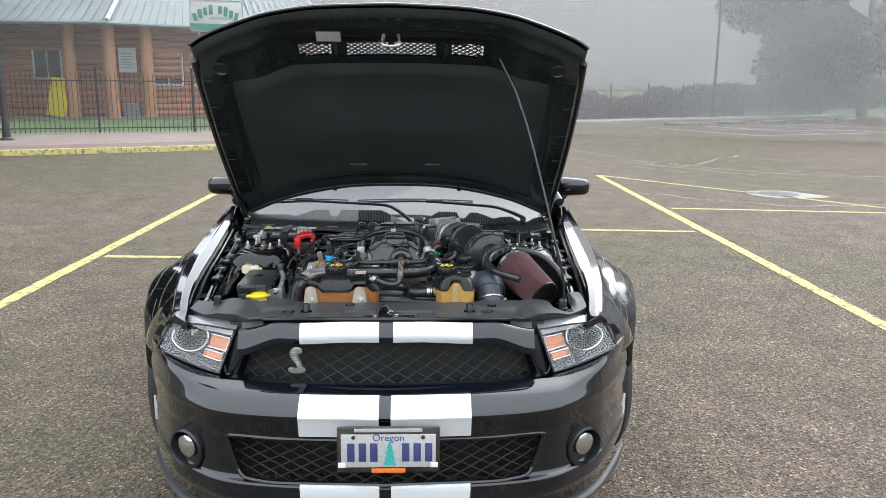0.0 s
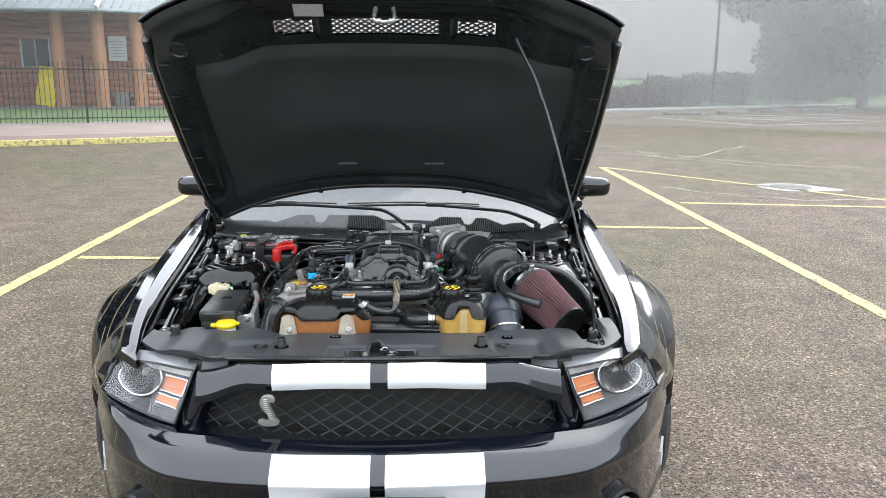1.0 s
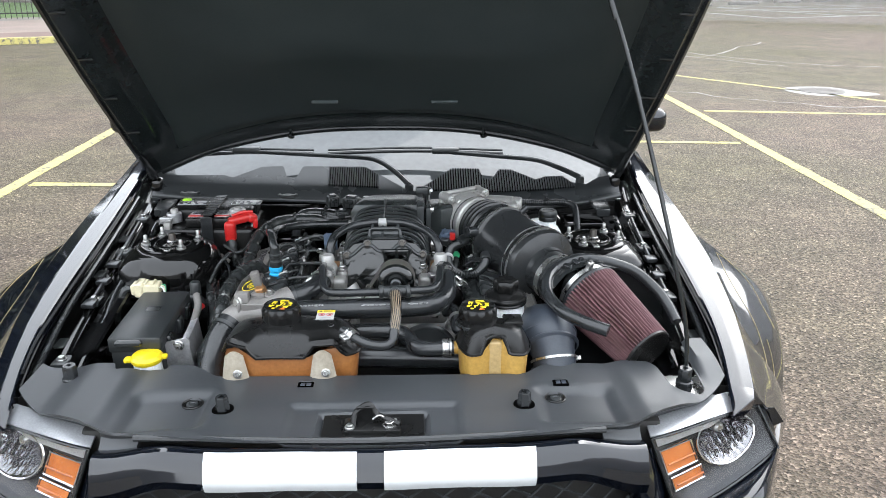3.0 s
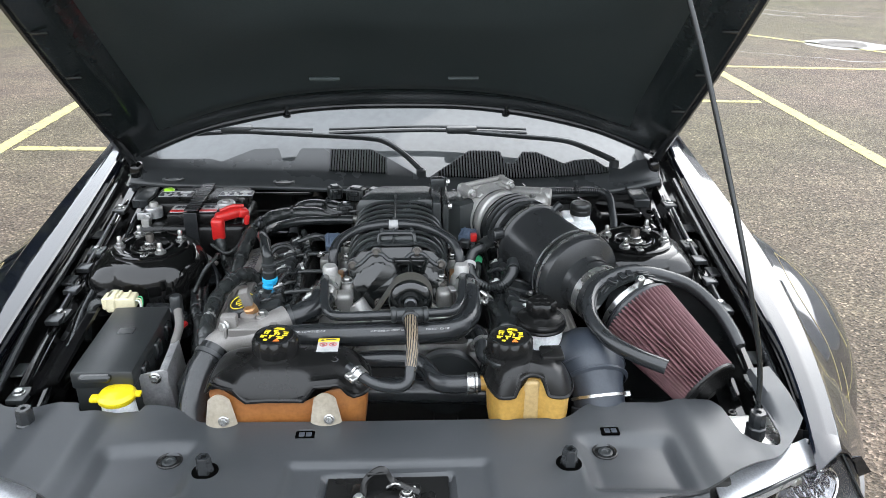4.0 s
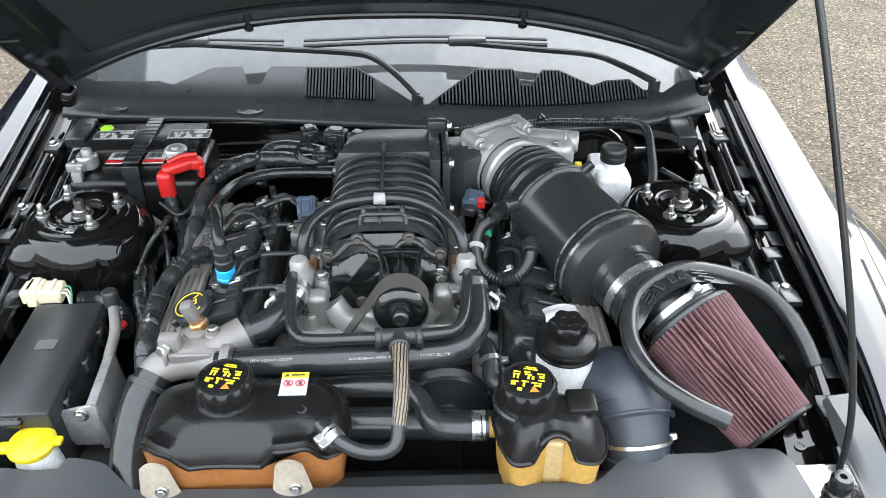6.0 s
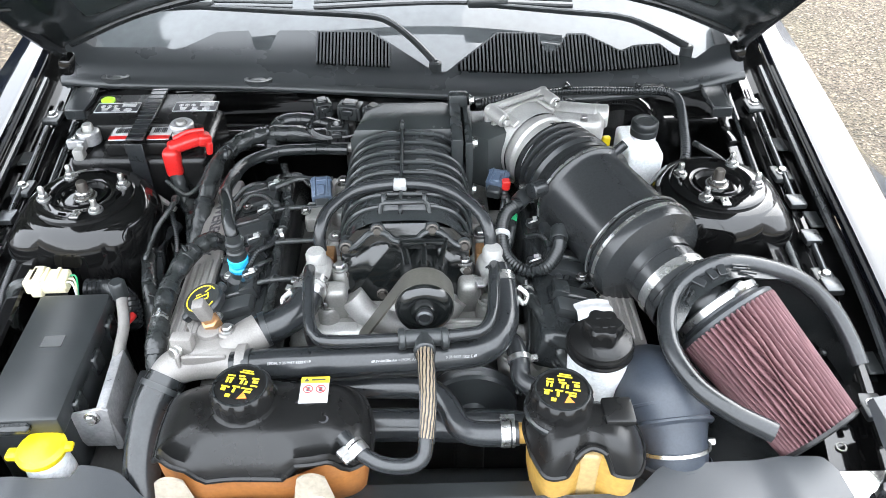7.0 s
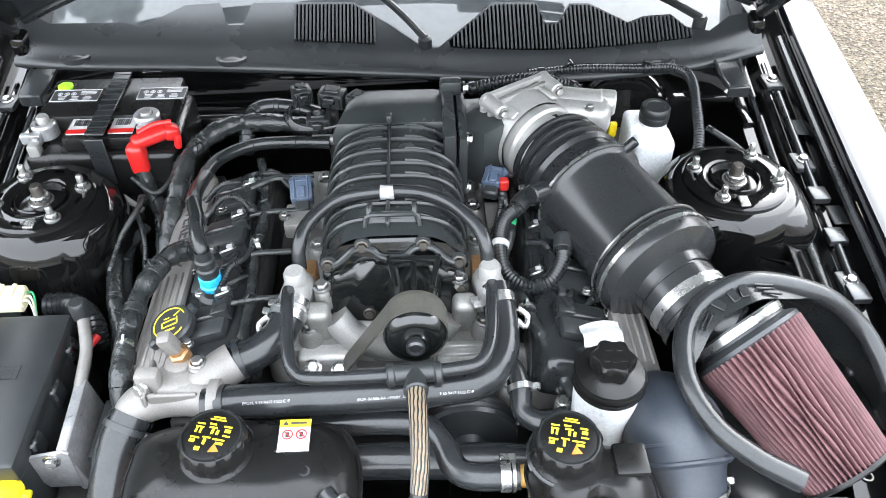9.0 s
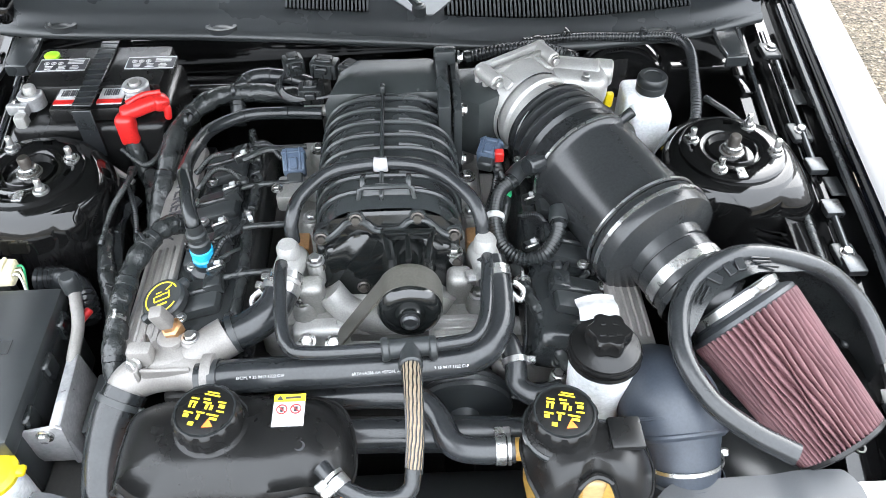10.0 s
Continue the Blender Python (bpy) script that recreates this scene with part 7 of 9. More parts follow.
ring(dm, 0.0865, 0.107, 0.0018)
ring(dm, 0.0895, L + 0.002, 0.0028)
ring(dm, 0.0878, L - 0.018, 0.0012)
ring(nm, 0.0555, 0.048, 0.0075)
ring(dm, 0.0645, -0.003, 0.004)
part("duct_spout", rod(dm @ Vector((-0.072, 0.03, 0.10)), dm @ Vector((-0.105, 0.035, 0.105)), 0.014, 14), RUBBER, duct)
part("duct_spout", rod(dm @ Vector((0.045, 0.065, 0.108)), dm @ Vector((0.062, 0.082, 0.112)), 0.008, 12), RUBBER, duct)

# conical air filter
F0, F1 = Vector((0.459, 0.690, 0.826)), Vector((0.552, 0.544, 0.757))
fm2 = Matrix.Translation(F0) @ (F1 - F0).to_track_quat("Z", "Y").to_matrix().to_4x4()
FL = (F1 - F0).length
afilter = thing("air_filter", "pleated red conical air filter with black end cap", "air filter", BAY, (0, 0, 0))
PLEATS = 54


GROOVE = (0.0, 0.0015, 0.0085, 0.0102, 0.0108, 0.0102, 0.0085, 0.0015)


def pleat(u, v):
    r = lerp(0.064, 0.047, v) + GROOVE[int(round(u * PLEATS * 8)) % 8]
    a = 2 * math.pi * u + 0.022 * math.sin(11 * v + 3 * math.sin(7 * u * 6.28)) * ease(0, 0.3, v) * ease(1, 0.7, v)
    return fm2 @ Vector((r * math.cos(a), r * math.sin(a), lerp(0.004, FL + 0.001, v)))


part("pleats", sheet(pleat, PLEATS * 8, 14), FILTER_RED, afilter, "pinkish-red pleated gauze", 70)
part("filter_base", turned([(0.0, -0.026), (0.058, -0.026), (0.061, -0.009), (0.069, -0.006), (0.0735, -0.002), (0.0735, 0.003), (0.070, 0.006), (0.066, 0.006)], 56, fm2), GREY_PLASTIC, afilter)
part("end_cap", turned([(0.050, FL - 0.002), (0.0578, FL - 0.001), (0.0578, FL + 0.004), (0.055, FL + 0.006), (0.042, FL + 0.005), (0, FL + 0.004)], 56, fm2), TANK_BLACK, afilter, "black rubber end cap")
ring(fm2, 0.0622, -0.018, 0.005, "band_clamp", afilter)
part("clamp_screw", box((0.03, 0.014, 0.014), (0, 0, 0), 0.003, 1, fm2 @ pose(0, 0, 0, 0, 0, 100) @ Matrix.Translation((0.069, 0, -0.018))), STEEL, afilter)
part("filter_pipe", rod(fm2 @ Vector((-0.014, -0.010, -0.055)), fm2 @ Vector((0, 0, -0.02)), 0.040, 40), DUCT_BLACK, afilter)

# heat shield with its rubber edge
shield = thing("heat_shield", "black heat shield with thick rubber edge round the filter", "heat shield", BAY, (0, 0, 0))
EDGE = [(0.454, 0.490, 0.832), (0.408, 0.518, 0.840), (0.370, 0.560, 0.848), (0.353, 0.624, 0.862), (0.379, 0.698, 0.878), (0.454, 0.738, 0.890), (0.554, 0.734, 0.868), (0.612, 0.714, 0.828), (0.636, 0.680, 0.798), (0.645, 0.645, 0.775)]
part("rubber_edge", tube(EDGE, 0.0130, 16, 10), RUBBER, shield, "thick black rubber edge")
path = smooth_path(EDGE, 8)[20:]
bm = bmesh.new()
pairs = [(bm.verts.new(p), bm.verts.new(Vector((lerp(p.x, 0.48, 0.06), lerp(p.y, 0.65, 0.06), 0.60)))) for p in path]
for a, b in zip(pairs, pairs[1:]):
    bm.faces.new((a[0], b[0], b[1], a[1]))
bmesh.ops.solidify(bm, geom=list(bm.faces), thickness=0.003)
part("shield_wall", bm, GLOSSY_PLASTIC, shield, "black plastic shield wall")
part("shield_floor", box((0.26, 0.28, 0.012), (0.49, 0.63, 0.60), 0.004), GLOSSY_PLASTIC, shield)
part("shield_foot", box((0.10, 0.10, 0.30), (0.55, 0.62, 0.45), 0.01), UNDER, shield)
over = smooth_path([EDGE[k] for k in (3, 4, 5, 6)], 10)


def inward(p, d, drop):
    q = Vector((0.485 - p.x, 0.640 - p.y, 0)).normalized()
    return p + q * d + Vector((0, 0, -drop))


emb = part("emblem_flange", sheet(lambda u, v: inward(over[round(u * (len(over) - 1))], (0.006 + 0.030 * math.sin(math.pi * u) ** 0.7) * v, -0.004 + 0.004 * v), len(over) - 1, 3, 0.003), GLOSSY_PLASTIC, shield, "curved flange with a raised winged emblem")


def raised(name, f, d, size, turn=0):
    i = min(max(int(f * (len(over) - 1)), 1), len(over) - 2)
    x = (over[i + 1] - over[i - 1]).normalized()
    y = -(inward(over[i], 1, 0.13) - over[i]).normalized()
    y = (y - x * y.dot(x)).normalized()
    m = Matrix((x, y, x.cross(y))).transposed().to_4x4()
    m.translation = inward(over[i], d, -0.004 + 0.13 * d - 0.003)
    part(name, box(size, (0, 0, 0), 0.001, 1, m @ pose(0, 0, 0, 0, 0, turn)), RUBBER, emb)


for k, turn in enumerate((18, 0, -12)):
    raised("emblem_block", 0.46 + 0.085 * k, 0.018, (0.012, 0.019, 0.006), turn)
for k in range(3):
    raised("emblem_feather", 0.35 - 0.020 * k, 0.012 + 0.0055 * k, (0.026, 0.0030, 0.004))
    raised("emblem_feather", 0.74 + 0.020 * k, 0.012 + 0.0055 * k, (0.026, 0.0030, 0.004))

# lower inlet tube, blue-grey
inlet = thing("inlet_tube", "dusty blue-grey rubber inlet tube with clamp", "tube", BAY, (0, 0.016, 0))
part("tube_body", tube([(0.338, 0.640, 0.690), (0.341, 0.622, 0.750), (0.350, 0.580, 0.778), (0.357, 0.540, 0.764), (0.360, 0.515, 0.735), (0.361, 0.503, 0.68)], lambda f: 0.054 + 0.006 * ease(0.1, 0.35, f) - 0.016 * ease(0.45, 0.70, f), 32, 8), BLUE_RUBBER, inlet)
for c, r in ((Vector((0.352, 0.566, 0.772)), 0.0615), (Vector((0.356, 0.545, 0.762)), 0.0575)):
    part("rib", turned([(r - 0.004, -0.006), (r + 0.001, -0.001), (r + 0.001, 0.002), (r - 0.004, 0.006)], 40, Matrix.Translation(c) @ Vector((0.06, -0.75, -0.45)).to_track_quat("Z", "Y").to_matrix().to_4x4()), BLUE_RUBBER, inlet)
part("clamp", band((0.3585, 0.527, 0.751), (0.3600, 0.516, 0.737), 0.0465, 0.005), STEEL, inlet)
part("end_collar", turned([(0.0465, 0.0), (0.049, 0.003), (0.049, 0.040), (0.046, 0.043)], 40, Matrix.Translation((0.360, 0.513, 0.733)) @ Vector((0.03, -0.45, -0.85)).to_track_quat("Z", "Y").to_matrix().to_4x4()), BLUE_RUBBER, inlet)
part("bracket", box((0.03, 0.02, 0.44), (0.338, 0.63, 0.48), 0.004), UNDER, inlet)

# ---- hoses and pipes ----
rad = thing("radiator_hose", "thick black upper radiator hose with printed lettering", "hose", "hoses", (0, 0, 0))
part("hose", tube([(-0.225, 0.632, 0.815), (-0.16, 0.632, 0.820), (-0.05, 0.633, 0.822), (0.06, 0.638, 0.822), (0.115, 0.648, 0.824), (0.142, 0.685, 0.830), (0.146, 0.735, 0.842), (0.140, 0.775, 0.855)], 0.0215, 20), RUBBER, rad)
for k, (txt, x) in enumerate((("EPDM, 9 35 9417 1322 C1P", -0.135), ("6R3V-8A586-AA >EPDM, AR, EPDM<", 0.012), ("9 35 9417 1322 C1P", 0.092))):
    words(txt, 0.0050, Matrix.Translation((x - 0.01, 0.6172 + 0.004 * ease(0.0, 0.1, x), 0.8370)) @ pose(0, 0, 0, 42, 0, 2), LABEL_GREY, rad, "printed_lettering")
part("hose_clamp", band((0.146, 0.735, 0.842), (0.140, 0.775, 0.855), 0.0220, 0.014), STEEL, rad)
part("hose_clamp", band((-0.225, 0.632, 0.815), (-0.18, 0.632, 0.819), 0.0218, 0.010), PLASTIC, rad)

alu = thing("thermostat_housing", "pale cast aluminium coolant outlet with sensor", "coolant outlet", BAY, (0, 0, 0))
part("casting", tube([(-0.215, 0.640, 0.810), (-0.250, 0.652, 0.808), (-0.288, 0.654, 0.804), (-0.312, 0.644, 0.799), (-0.324, 0.624, 0.790)], lambda f: 0.0225 + 0.004 * math.sin(math.pi * f), 24), CAST_PALE, alu)
part("cast_block", box((0.062, 0.050, 0.052), (-0.262, 0.664, 0.808), 0.014, 3, None), CAST_PALE, alu)
part("web", box((0.006, 0.060, 0.030), (-0.296, 0.660, 0.822), 0.002, 1, None), CAST_PALE, alu)
part("web", box((0.060, 0.006, 0.026), (-0.262, 0.636, 0.822), 0.002, 1, None), CAST_PALE, alu)
part("lug", turned([(0.013, 0), (0.013, 0.020), (0.010, 0.023), (0, 0.023)], 20, Matrix.Translation((-0.236, 0.676, 0.818))), CAST_PALE, alu)
part("housing_bolt", bolt((-0.236, 0.676, 0.843), 0.0075), STEEL, alu)
part("hose_collar", turned([(0.024, -0.008), (0.030, -0.006), (0.030, 0.006), (0.024, 0.008)], 28, Matrix.Translation((-0.212, 0.637, 0.812)) @ pose(0, 0, 0, 0, 90, 0)), CAST_PALE, alu)
part("branch", tube([(-0.240, 0.660, 0.808), (-0.215, 0.678, 0.820), (-0.195, 0.690, 0.825)], 0.026, 20), CAST_PALE, alu)
part("boss", turned([(0.019, 0), (0.016, 0.03), (0.012, 0.032), (0, 0.032)], 20, Matrix.Translation((-0.262, 0.680, 0.810))), CAST_PALE, alu)
part("ear", box((0.03, 0.02, 0.045), (-0.292, 0.655, 0.832), 0.005, 2), CAST_PALE, alu)
part("housing_bolt", bolt((-0.300, 0.645, 0.835), 0.008, (-0.5, -0.8, 0.2)), STEEL, alu)
part("housing_bolt", bolt((-0.285, 0.640, 0.820), 0.007, (0, -1, 0.2)), STEEL, alu)
part("sensor_base", turned([(0.0135, 0), (0.0135, 0.012), (0.010, 0.014), (0.010, 0.022)], 6, pose(-0.258, 0.690, 0.838, 10, -12, 0)), COPPER, alu, "brass sensor base")
part("sensor_plug", box((0.018, 0.018, 0.034), (0, 0, 0.036), 0.004, 2, pose(-0.258, 0.690, 0.838, 10, -12, 0)), CAST_PALE, alu, "pale sensor plug")
part("base", box((0.06, 0.05, 0.46), (-0.25, 0.655, 0.55), 0.01), UNDER, alu)

low = thing("lower_hose", "thick black hose from the outlet down to the radiator", "hose", "hoses", (0, 0, 0))
part("hose", tube([(-0.318, 0.636, 0.794), (-0.330, 0.612, 0.780), (-0.338, 0.585, 0.760), (-0.340, 0.545, 0.735), (-0.332, 0.50, 0.71), (-0.325, 0.46, 0.68)], 0.027, 20), RUBBER, low)
part("hose_clamp", band((-0.320, 0.632, 0.792), (-0.330, 0.612, 0.780), 0.0278, 0.008), PLASTIC, low)

byp = thing("bypass_hose", "black bypass hose between outlet and manifold", "hose", "hoses", (0, 0, 0))
part("hose", tube([(-0.200, 0.688, 0.824), (-0.170, 0.700, 0.828), (-0.142, 0.722, 0.835), (-0.130, 0.755, 0.845)], 0.0225, 18), RUBBER, byp)
part("hose_clamp", band((-0.200, 0.688, 0.824), (-0.178, 0.696, 0.827), 0.023, 0.008), PLASTIC, byp)
part("hose_clamp", band((-0.135, 0.74, 0.840), (-0.130, 0.757, 0.846), 0.023, 0.012), STEEL, byp)

for s, x in ((-1, -0.128), (1, 0.140)):
    neck = thing("coolant_neck", "cast aluminium coolant neck with brass block", "pipe neck", "coolant necks", (0, 0, 0))
    part("neck", tube([(x, 0.752, 0.846), (x - s * 0.004, 0.775, 0.852), (x - s * 0.008, 0.800, 0.845), (x - s * 0.01, 0.815, 0.80), (x - s * 0.01, 0.82, 0.74)], 0.020, 18), ALUMINIUM, neck)
    part("stub", turned([(0.014, 0), (0.015, 0.03), (0.012, 0.036), (0, 0.037)], 20, Matrix.Translation((x - s * 0.006, 0.786, 0.852))), ALUMINIUM, neck)
    part("brass_block", box((0.032, 0.030, 0.036), (x - s * 0.012, 0.828, 0.835), 0.004, 2), COPPER, neck, "brownish brass block")
    part("hose_clip", band((x, 0.752, 0.846), (x - s * 0.003, 0.772, 0.852), 0.0205, 0.010), STEEL, neck)
    part("wire_clip", tube([(x + s * 0.028, 0.742, 0.85), (x + s * 0.040, 0.735, 0.842), (x + s * 0.036, 0.722, 0.836), (x + s * 0.024, 0.730, 0.842)], 0.004, 8), STEEL, neck)

loop = thing("heater_hose_loop", "thin black hose loop with tee and braided sleeve", "hose", "hoses", (0, 0, 0))
part("hose", tube([(-0.130, 0.770, 0.868), (-0.128, 0.735, 0.872), (-0.122, 0.675, 0.865), (-0.112, 0.645, 0.860), (-0.085, 0.634, 0.858), (0.030, 0.634, 0.860)], 0.0085, 12), RUBBER, loop)
part("hose", tube([(0.030, 0.634, 0.860), (0.085, 0.640, 0.860), (0.112, 0.648, 0.860), (0.126, 0.675, 0.865), (0.132, 0.725, 0.872), (0.136, 0.770, 0.868)], 0.0085, 12), RUBBER, loop)
bm = rod((0.000, 0.633, 0.860), (0.064, 0.637, 0.860), 0.012, 16)
rod((0.033, 0.635, 0.860), (0.034, 0.600, 0.866), 0.012, 16, bm)
for x in (0.004, 0.060):
    rod((x - 0.005, 0.633, 0.860), (x + 0.005, 0.634, 0.860), 0.0145, 16, bm)
rod((0.0335, 0.612, 0.864), (0.034, 0.602, 0.866), 0.0145, 16, bm)
part("tee", bm, PLASTIC, loop, "black plastic tee piece")
sleeve = part("braided_sleeve", tube([(0.034, 0.604, 0.866), (0.036, 0.565, 0.868), (0.037, 0.520, 0.858), (0.034, 0.485, 0.835)], lambda f: 0.0112 - 0.0022 * f, 16, 10), BRAID, loop, "tan and black braided sleeve")
core = smooth_path([(0.034, 0.604, 0.866), (0.036, 0.565, 0.868), (0.037, 0.520, 0.858), (0.034, 0.485, 0.835)], 22)
for k in range(14):
    line = []
    for j, p in enumerate(core):
        way_ = (core[min(j + 1, len(core) - 1)] - core[max(j - 1, 0)]).normalized()
        side_ = way_.cross(Vector((0, 0, 1))).normalized()
        a = 2 * math.pi * k / 14 + 0.012 * j + 0.03 * math.sin(j * 0.7 + k)
        line.append(p + (side_ * math.cos(a) + way_.cross(side_) * math.sin(a)) * (0.0111 - 0.0022 * j / len(core)))
    part("strand", tube(line, 0.0009, 5, straight=True), RUBBER, sleeve)
part("tank_hose", tube([(0.034, 0.490, 0.840), (0.030, 0.474, 0.824), (0.012, 0.466, 0.818), (-0.020, 0.466, 0.824), (-0.050, 0.480, 0.835), (-0.066, 0.497, 0.838)], 0.0095, 12), RUBBER, loop)
clamp_spring((-0.046, 0.478, 0.834), (-0.55, 0.6, 0.2), 0.0105, loop)

mid = thing("tank_hose", "black hose with zinc clamp leading to the tank", "hose", "hoses", (0, 0, 0))
part("hose", tube([(-0.10, 0.630, 0.765), (-0.03, 0.628, 0.772), (0.035, 0.622, 0.772), (0.062, 0.598, 0.768), (0.078, 0.562, 0.766), (0.105, 0.548, 0.768), (0.154, 0.545, 0.772)], 0.0165, 16), RUBBER, mid)
clamp_spring((0.136, 0.546, 0.771), (1, 0, 0), 0.0172, mid)
lowr = thing("radiator_hose", "thick black lower radiator hose in shade", "hose", "hoses", (0, 0, 0))
part("hose", tube([(-0.25, 0.575, 0.71), (-0.10, 0.600, 0.722), (0.05, 0.600, 0.722), (0.20, 0.590, 0.715), (0.28, 0.56, 0.68)], 0.024, 18), RUBBER, lowr)
kink = thing("elbow_hose", "short black elbow hose beside the front cover", "hose", "hoses", (0, 0, 0))
part("hose", tube([(0.140, 0.700, 0.785), (0.158, 0.690, 0.790), (0.166, 0.662, 0.782), (0.168, 0.635, 0.772), (0.190, 0.618, 0.772), (0.222, 0.622, 0.776)], 0.0145, 16), RUBBER, kink)
part("hose_clamp", band((0.165, 0.672, 0.785), (0.167, 0.655, 0.780), 0.0150, 0.008), STEEL, kink)

over = thing("crossover_hose", "grey-black hose arching over the supercharger", "hose", "hoses", (0, 0, 0))
part("hose", tube([(-0.118, 0.806, 0.872), (-0.117, 0.816, 0.900), (-0.106, 0.845, 0.916), (-0.070, 0.880, 0.925), (-0.02, 0.888, 0.931), (0.04, 0.886, 0.931), (0.085, 0.868, 0.925), (0.118, 0.832, 0.916), (0.130, 0.806, 0.900), (0.132, 0.798, 0.872)], 0.0095, 14), RUBBER, over)
part("tag", rod((-0.010, 0.888, 0.931), (0.010, 0.888, 0.931), 0.0103, 16), LABEL_GREY, over, "small white printed tag")

alt = thing("idler_pulley", "dark grooved pulley behind the hoses", "pulley", BAY, (0, 0, 0))
am = Matrix.Translation((0.10, 0.655, 0.705)) @ pose(0, 0, 0, 90, 0, 0)
part("wheel", turned([(0.0, 0.02), (0.012, 0.02), (0.014, 0.045), (0.02, 0.02), (0.05, 0.012), (0.064, 0.014), (0.066, 0.008), (0.062, 0.004), (0.066, 0.0), (0.062, -0.004), (0.066, -0.008), (0.05, -0.03)], 44, am), PLASTIC, alt)
part("wheel_bolt", turned([(0.009, 0.04), (0.009, 0.055), (0.006, 0.057), (0, 0.056)], 20, am), COPPER, alt)
part("mount", box((0.05, 0.05, 0.36), (0.10, 0.70, 0.50), 0.01), UNDER, alt)

# wiring looms
rng = random.Random(11)


def loom(name, label, points, r, material=TAPE, ribs=0.0, pitch=0.007):
    t = thing(name, label, "loom" if name == "wiring_loom" else "hose", "looms and small hoses", (0, 0, 0))
    lump = rng.uniform(0, 6)
    girth = r if ribs or material is not TAPE else lambda f: r * (1 + 0.07 * math.sin(31 * f + lump) + 0.05 * math.sin(73 * f + 2 * lump))
    part("sleeve", tube(points, girth, 12, 16, ribs=ribs, pitch=pitch), material, t)
    line = smooth_path(points, 8)
    for q in (0.18, 0.42, 0.66, 0.86) if not ribs else (0.04, 0.96):
        k = int(q * (len(line) - 2))
        step = (line[k + 1] - line[k]).normalized() * min(0.006, r)
        part("tape_band", rod(line[k] - step, line[k] + step, r * 1.07 + ribs, 12), GLOSSY_PLASTIC, t)
    return t


big = loom("wiring_loom", "thick shiny taped loom curving past the valve cover", [(-0.345, 0.655, 0.72), (-0.350, 0.690, 0.785), (-0.354, 0.76, 0.803), (-0.350, 0.825, 0.812), (-0.328, 0.880, 0.820), (-0.306, 0.910, 0.812), (-0.280, 0.925, 0.775)], 0.0145)
for a, b in (((-0.352, 0.715, 0.792), (-0.353, 0.735, 0.798)), ((-0.353, 0.790, 0.807), (-0.352, 0.806, 0.810)), ((-0.340, 0.856, 0.817), (-0.334, 0.870, 0.819))):
    part("tape_band", rod(a, b, 0.0158, 14), TAPE, big)
loom("vent_hose", "slim shiny black vent hose to the blower", [(-0.258, 0.870, 0.903), (-0.276, 0.925, 0.895), (-0.286, 1.00, 0.868), (-0.274, 1.075, 0.855), (-0.225, 1.118, 0.850), (-0.16, 1.120, 0.852), (-0.10, 1.112, 0.855)], 0.0105, GLOSSY_PLASTIC)
loom("wiring_loom", "thick taped wiring loom along the firewall", [(-0.362, 0.96, 0.745), (-0.352, 1.04, 0.795), (-0.334, 1.12, 0.830), (-0.290, 1.178, 0.842), (-0.23, 1.195, 0.842), (-0.15, 1.18, 0.842), (-0.10, 1.17, 0.84)], 0.016)
loom("heater_hose", "black heater hose bending behind the engine", [(-0.25, 1.16, 0.80), (-0.248, 1.20, 0.838), (-0.225, 1.228, 0.850), (-0.17, 1.225, 0.850), (-0.12, 1.20, 0.85)], 0.014, RUBBER)
loom("wiring_loom", "taped loom beside the fuse box", [(-0.40, 0.77, 0.66), (-0.405, 0.83, 0.73), (-0.430, 0.925, 0.752), (-0.445, 1.02, 0.755), (-0.43, 1.075, 0.748)], 0.013)
loom("wiring_loom", "taped loom dropping behind the valve cover", [(-0.372, 0.90, 0.68), (-0.368, 0.96, 0.735), (-0.376, 1.02, 0.755), (-0.395, 1.09, 0.765)], 0.012)
loom("air_line", "black line with white dashes down the side", [(-0.38, 0.80, 0.64), (-0.400, 0.86, 0.715), (-0.418, 0.93, 0.740), (-0.425, 0.99, 0.748), (-0.405, 1.03, 0.755)], 0.011, RUBBER)
loom("wiring_loom", "taped injector loom over the valve cover", [(-0.215, 1.10, 0.83), (-0.198, 1.03, 0.83), (-0.193, 0.95, 0.828), (-0.196, 0.88, 0.825), (-0.192, 0.80, 0.822), (-0.196, 0.725, 0.815), (-0.205, 0.70, 0.79)], 0.0075)
for k, (y, dx) in enumerate(((1.045, 0.07), (0.96, 0.05), (0.87, 0.055), (0.78, 0.05))):
    loom("wiring_loom", "thin taped branch of the injector loom", [(-0.255 + 0.01 * rng.random(), y - 0.02, 0.815), (-0.225, y, 0.828), (-0.195, y + 0.008, 0.832), (-0.195 + dx, y + 0.014, 0.830)], 0.0045)
loom("wiring_loom", "taped loom on the far valve cover", [(0.165, 0.86, 0.80), (0.178, 0.80, 0.815), (0.195, 0.74, 0.812), (0.215, 0.69, 0.800), (0.235, 0.66, 0.77)], 0.009)
pcv = loom("breather_hose", "ribbed black breather hose looping below the duct", [(0.190, 0.930, 0.862), (0.165, 0.905, 0.858), (0.155, 0.865, 0.848), (0.160, 0.825, 0.836), (0.185, 0.800, 0.830), (0.218, 0.805, 0.832), (0.240, 0.835, 0.840), (0.246, 0.865, 0.846)], 0.0092, GLOSSY_PLASTIC, 0.0022, 0.0052)
part("elbow", tube([(0.186, 0.928, 0.863), (0.200, 0.942, 0.868), (0.222, 0.955, 0.868)], 0.0135, 12), PLASTIC, pcv)
part("hose_clamp", band((0.200, 0.942, 0.868), (0.216, 0.951, 0.868), 0.014, 0.006), STEEL, pcv)
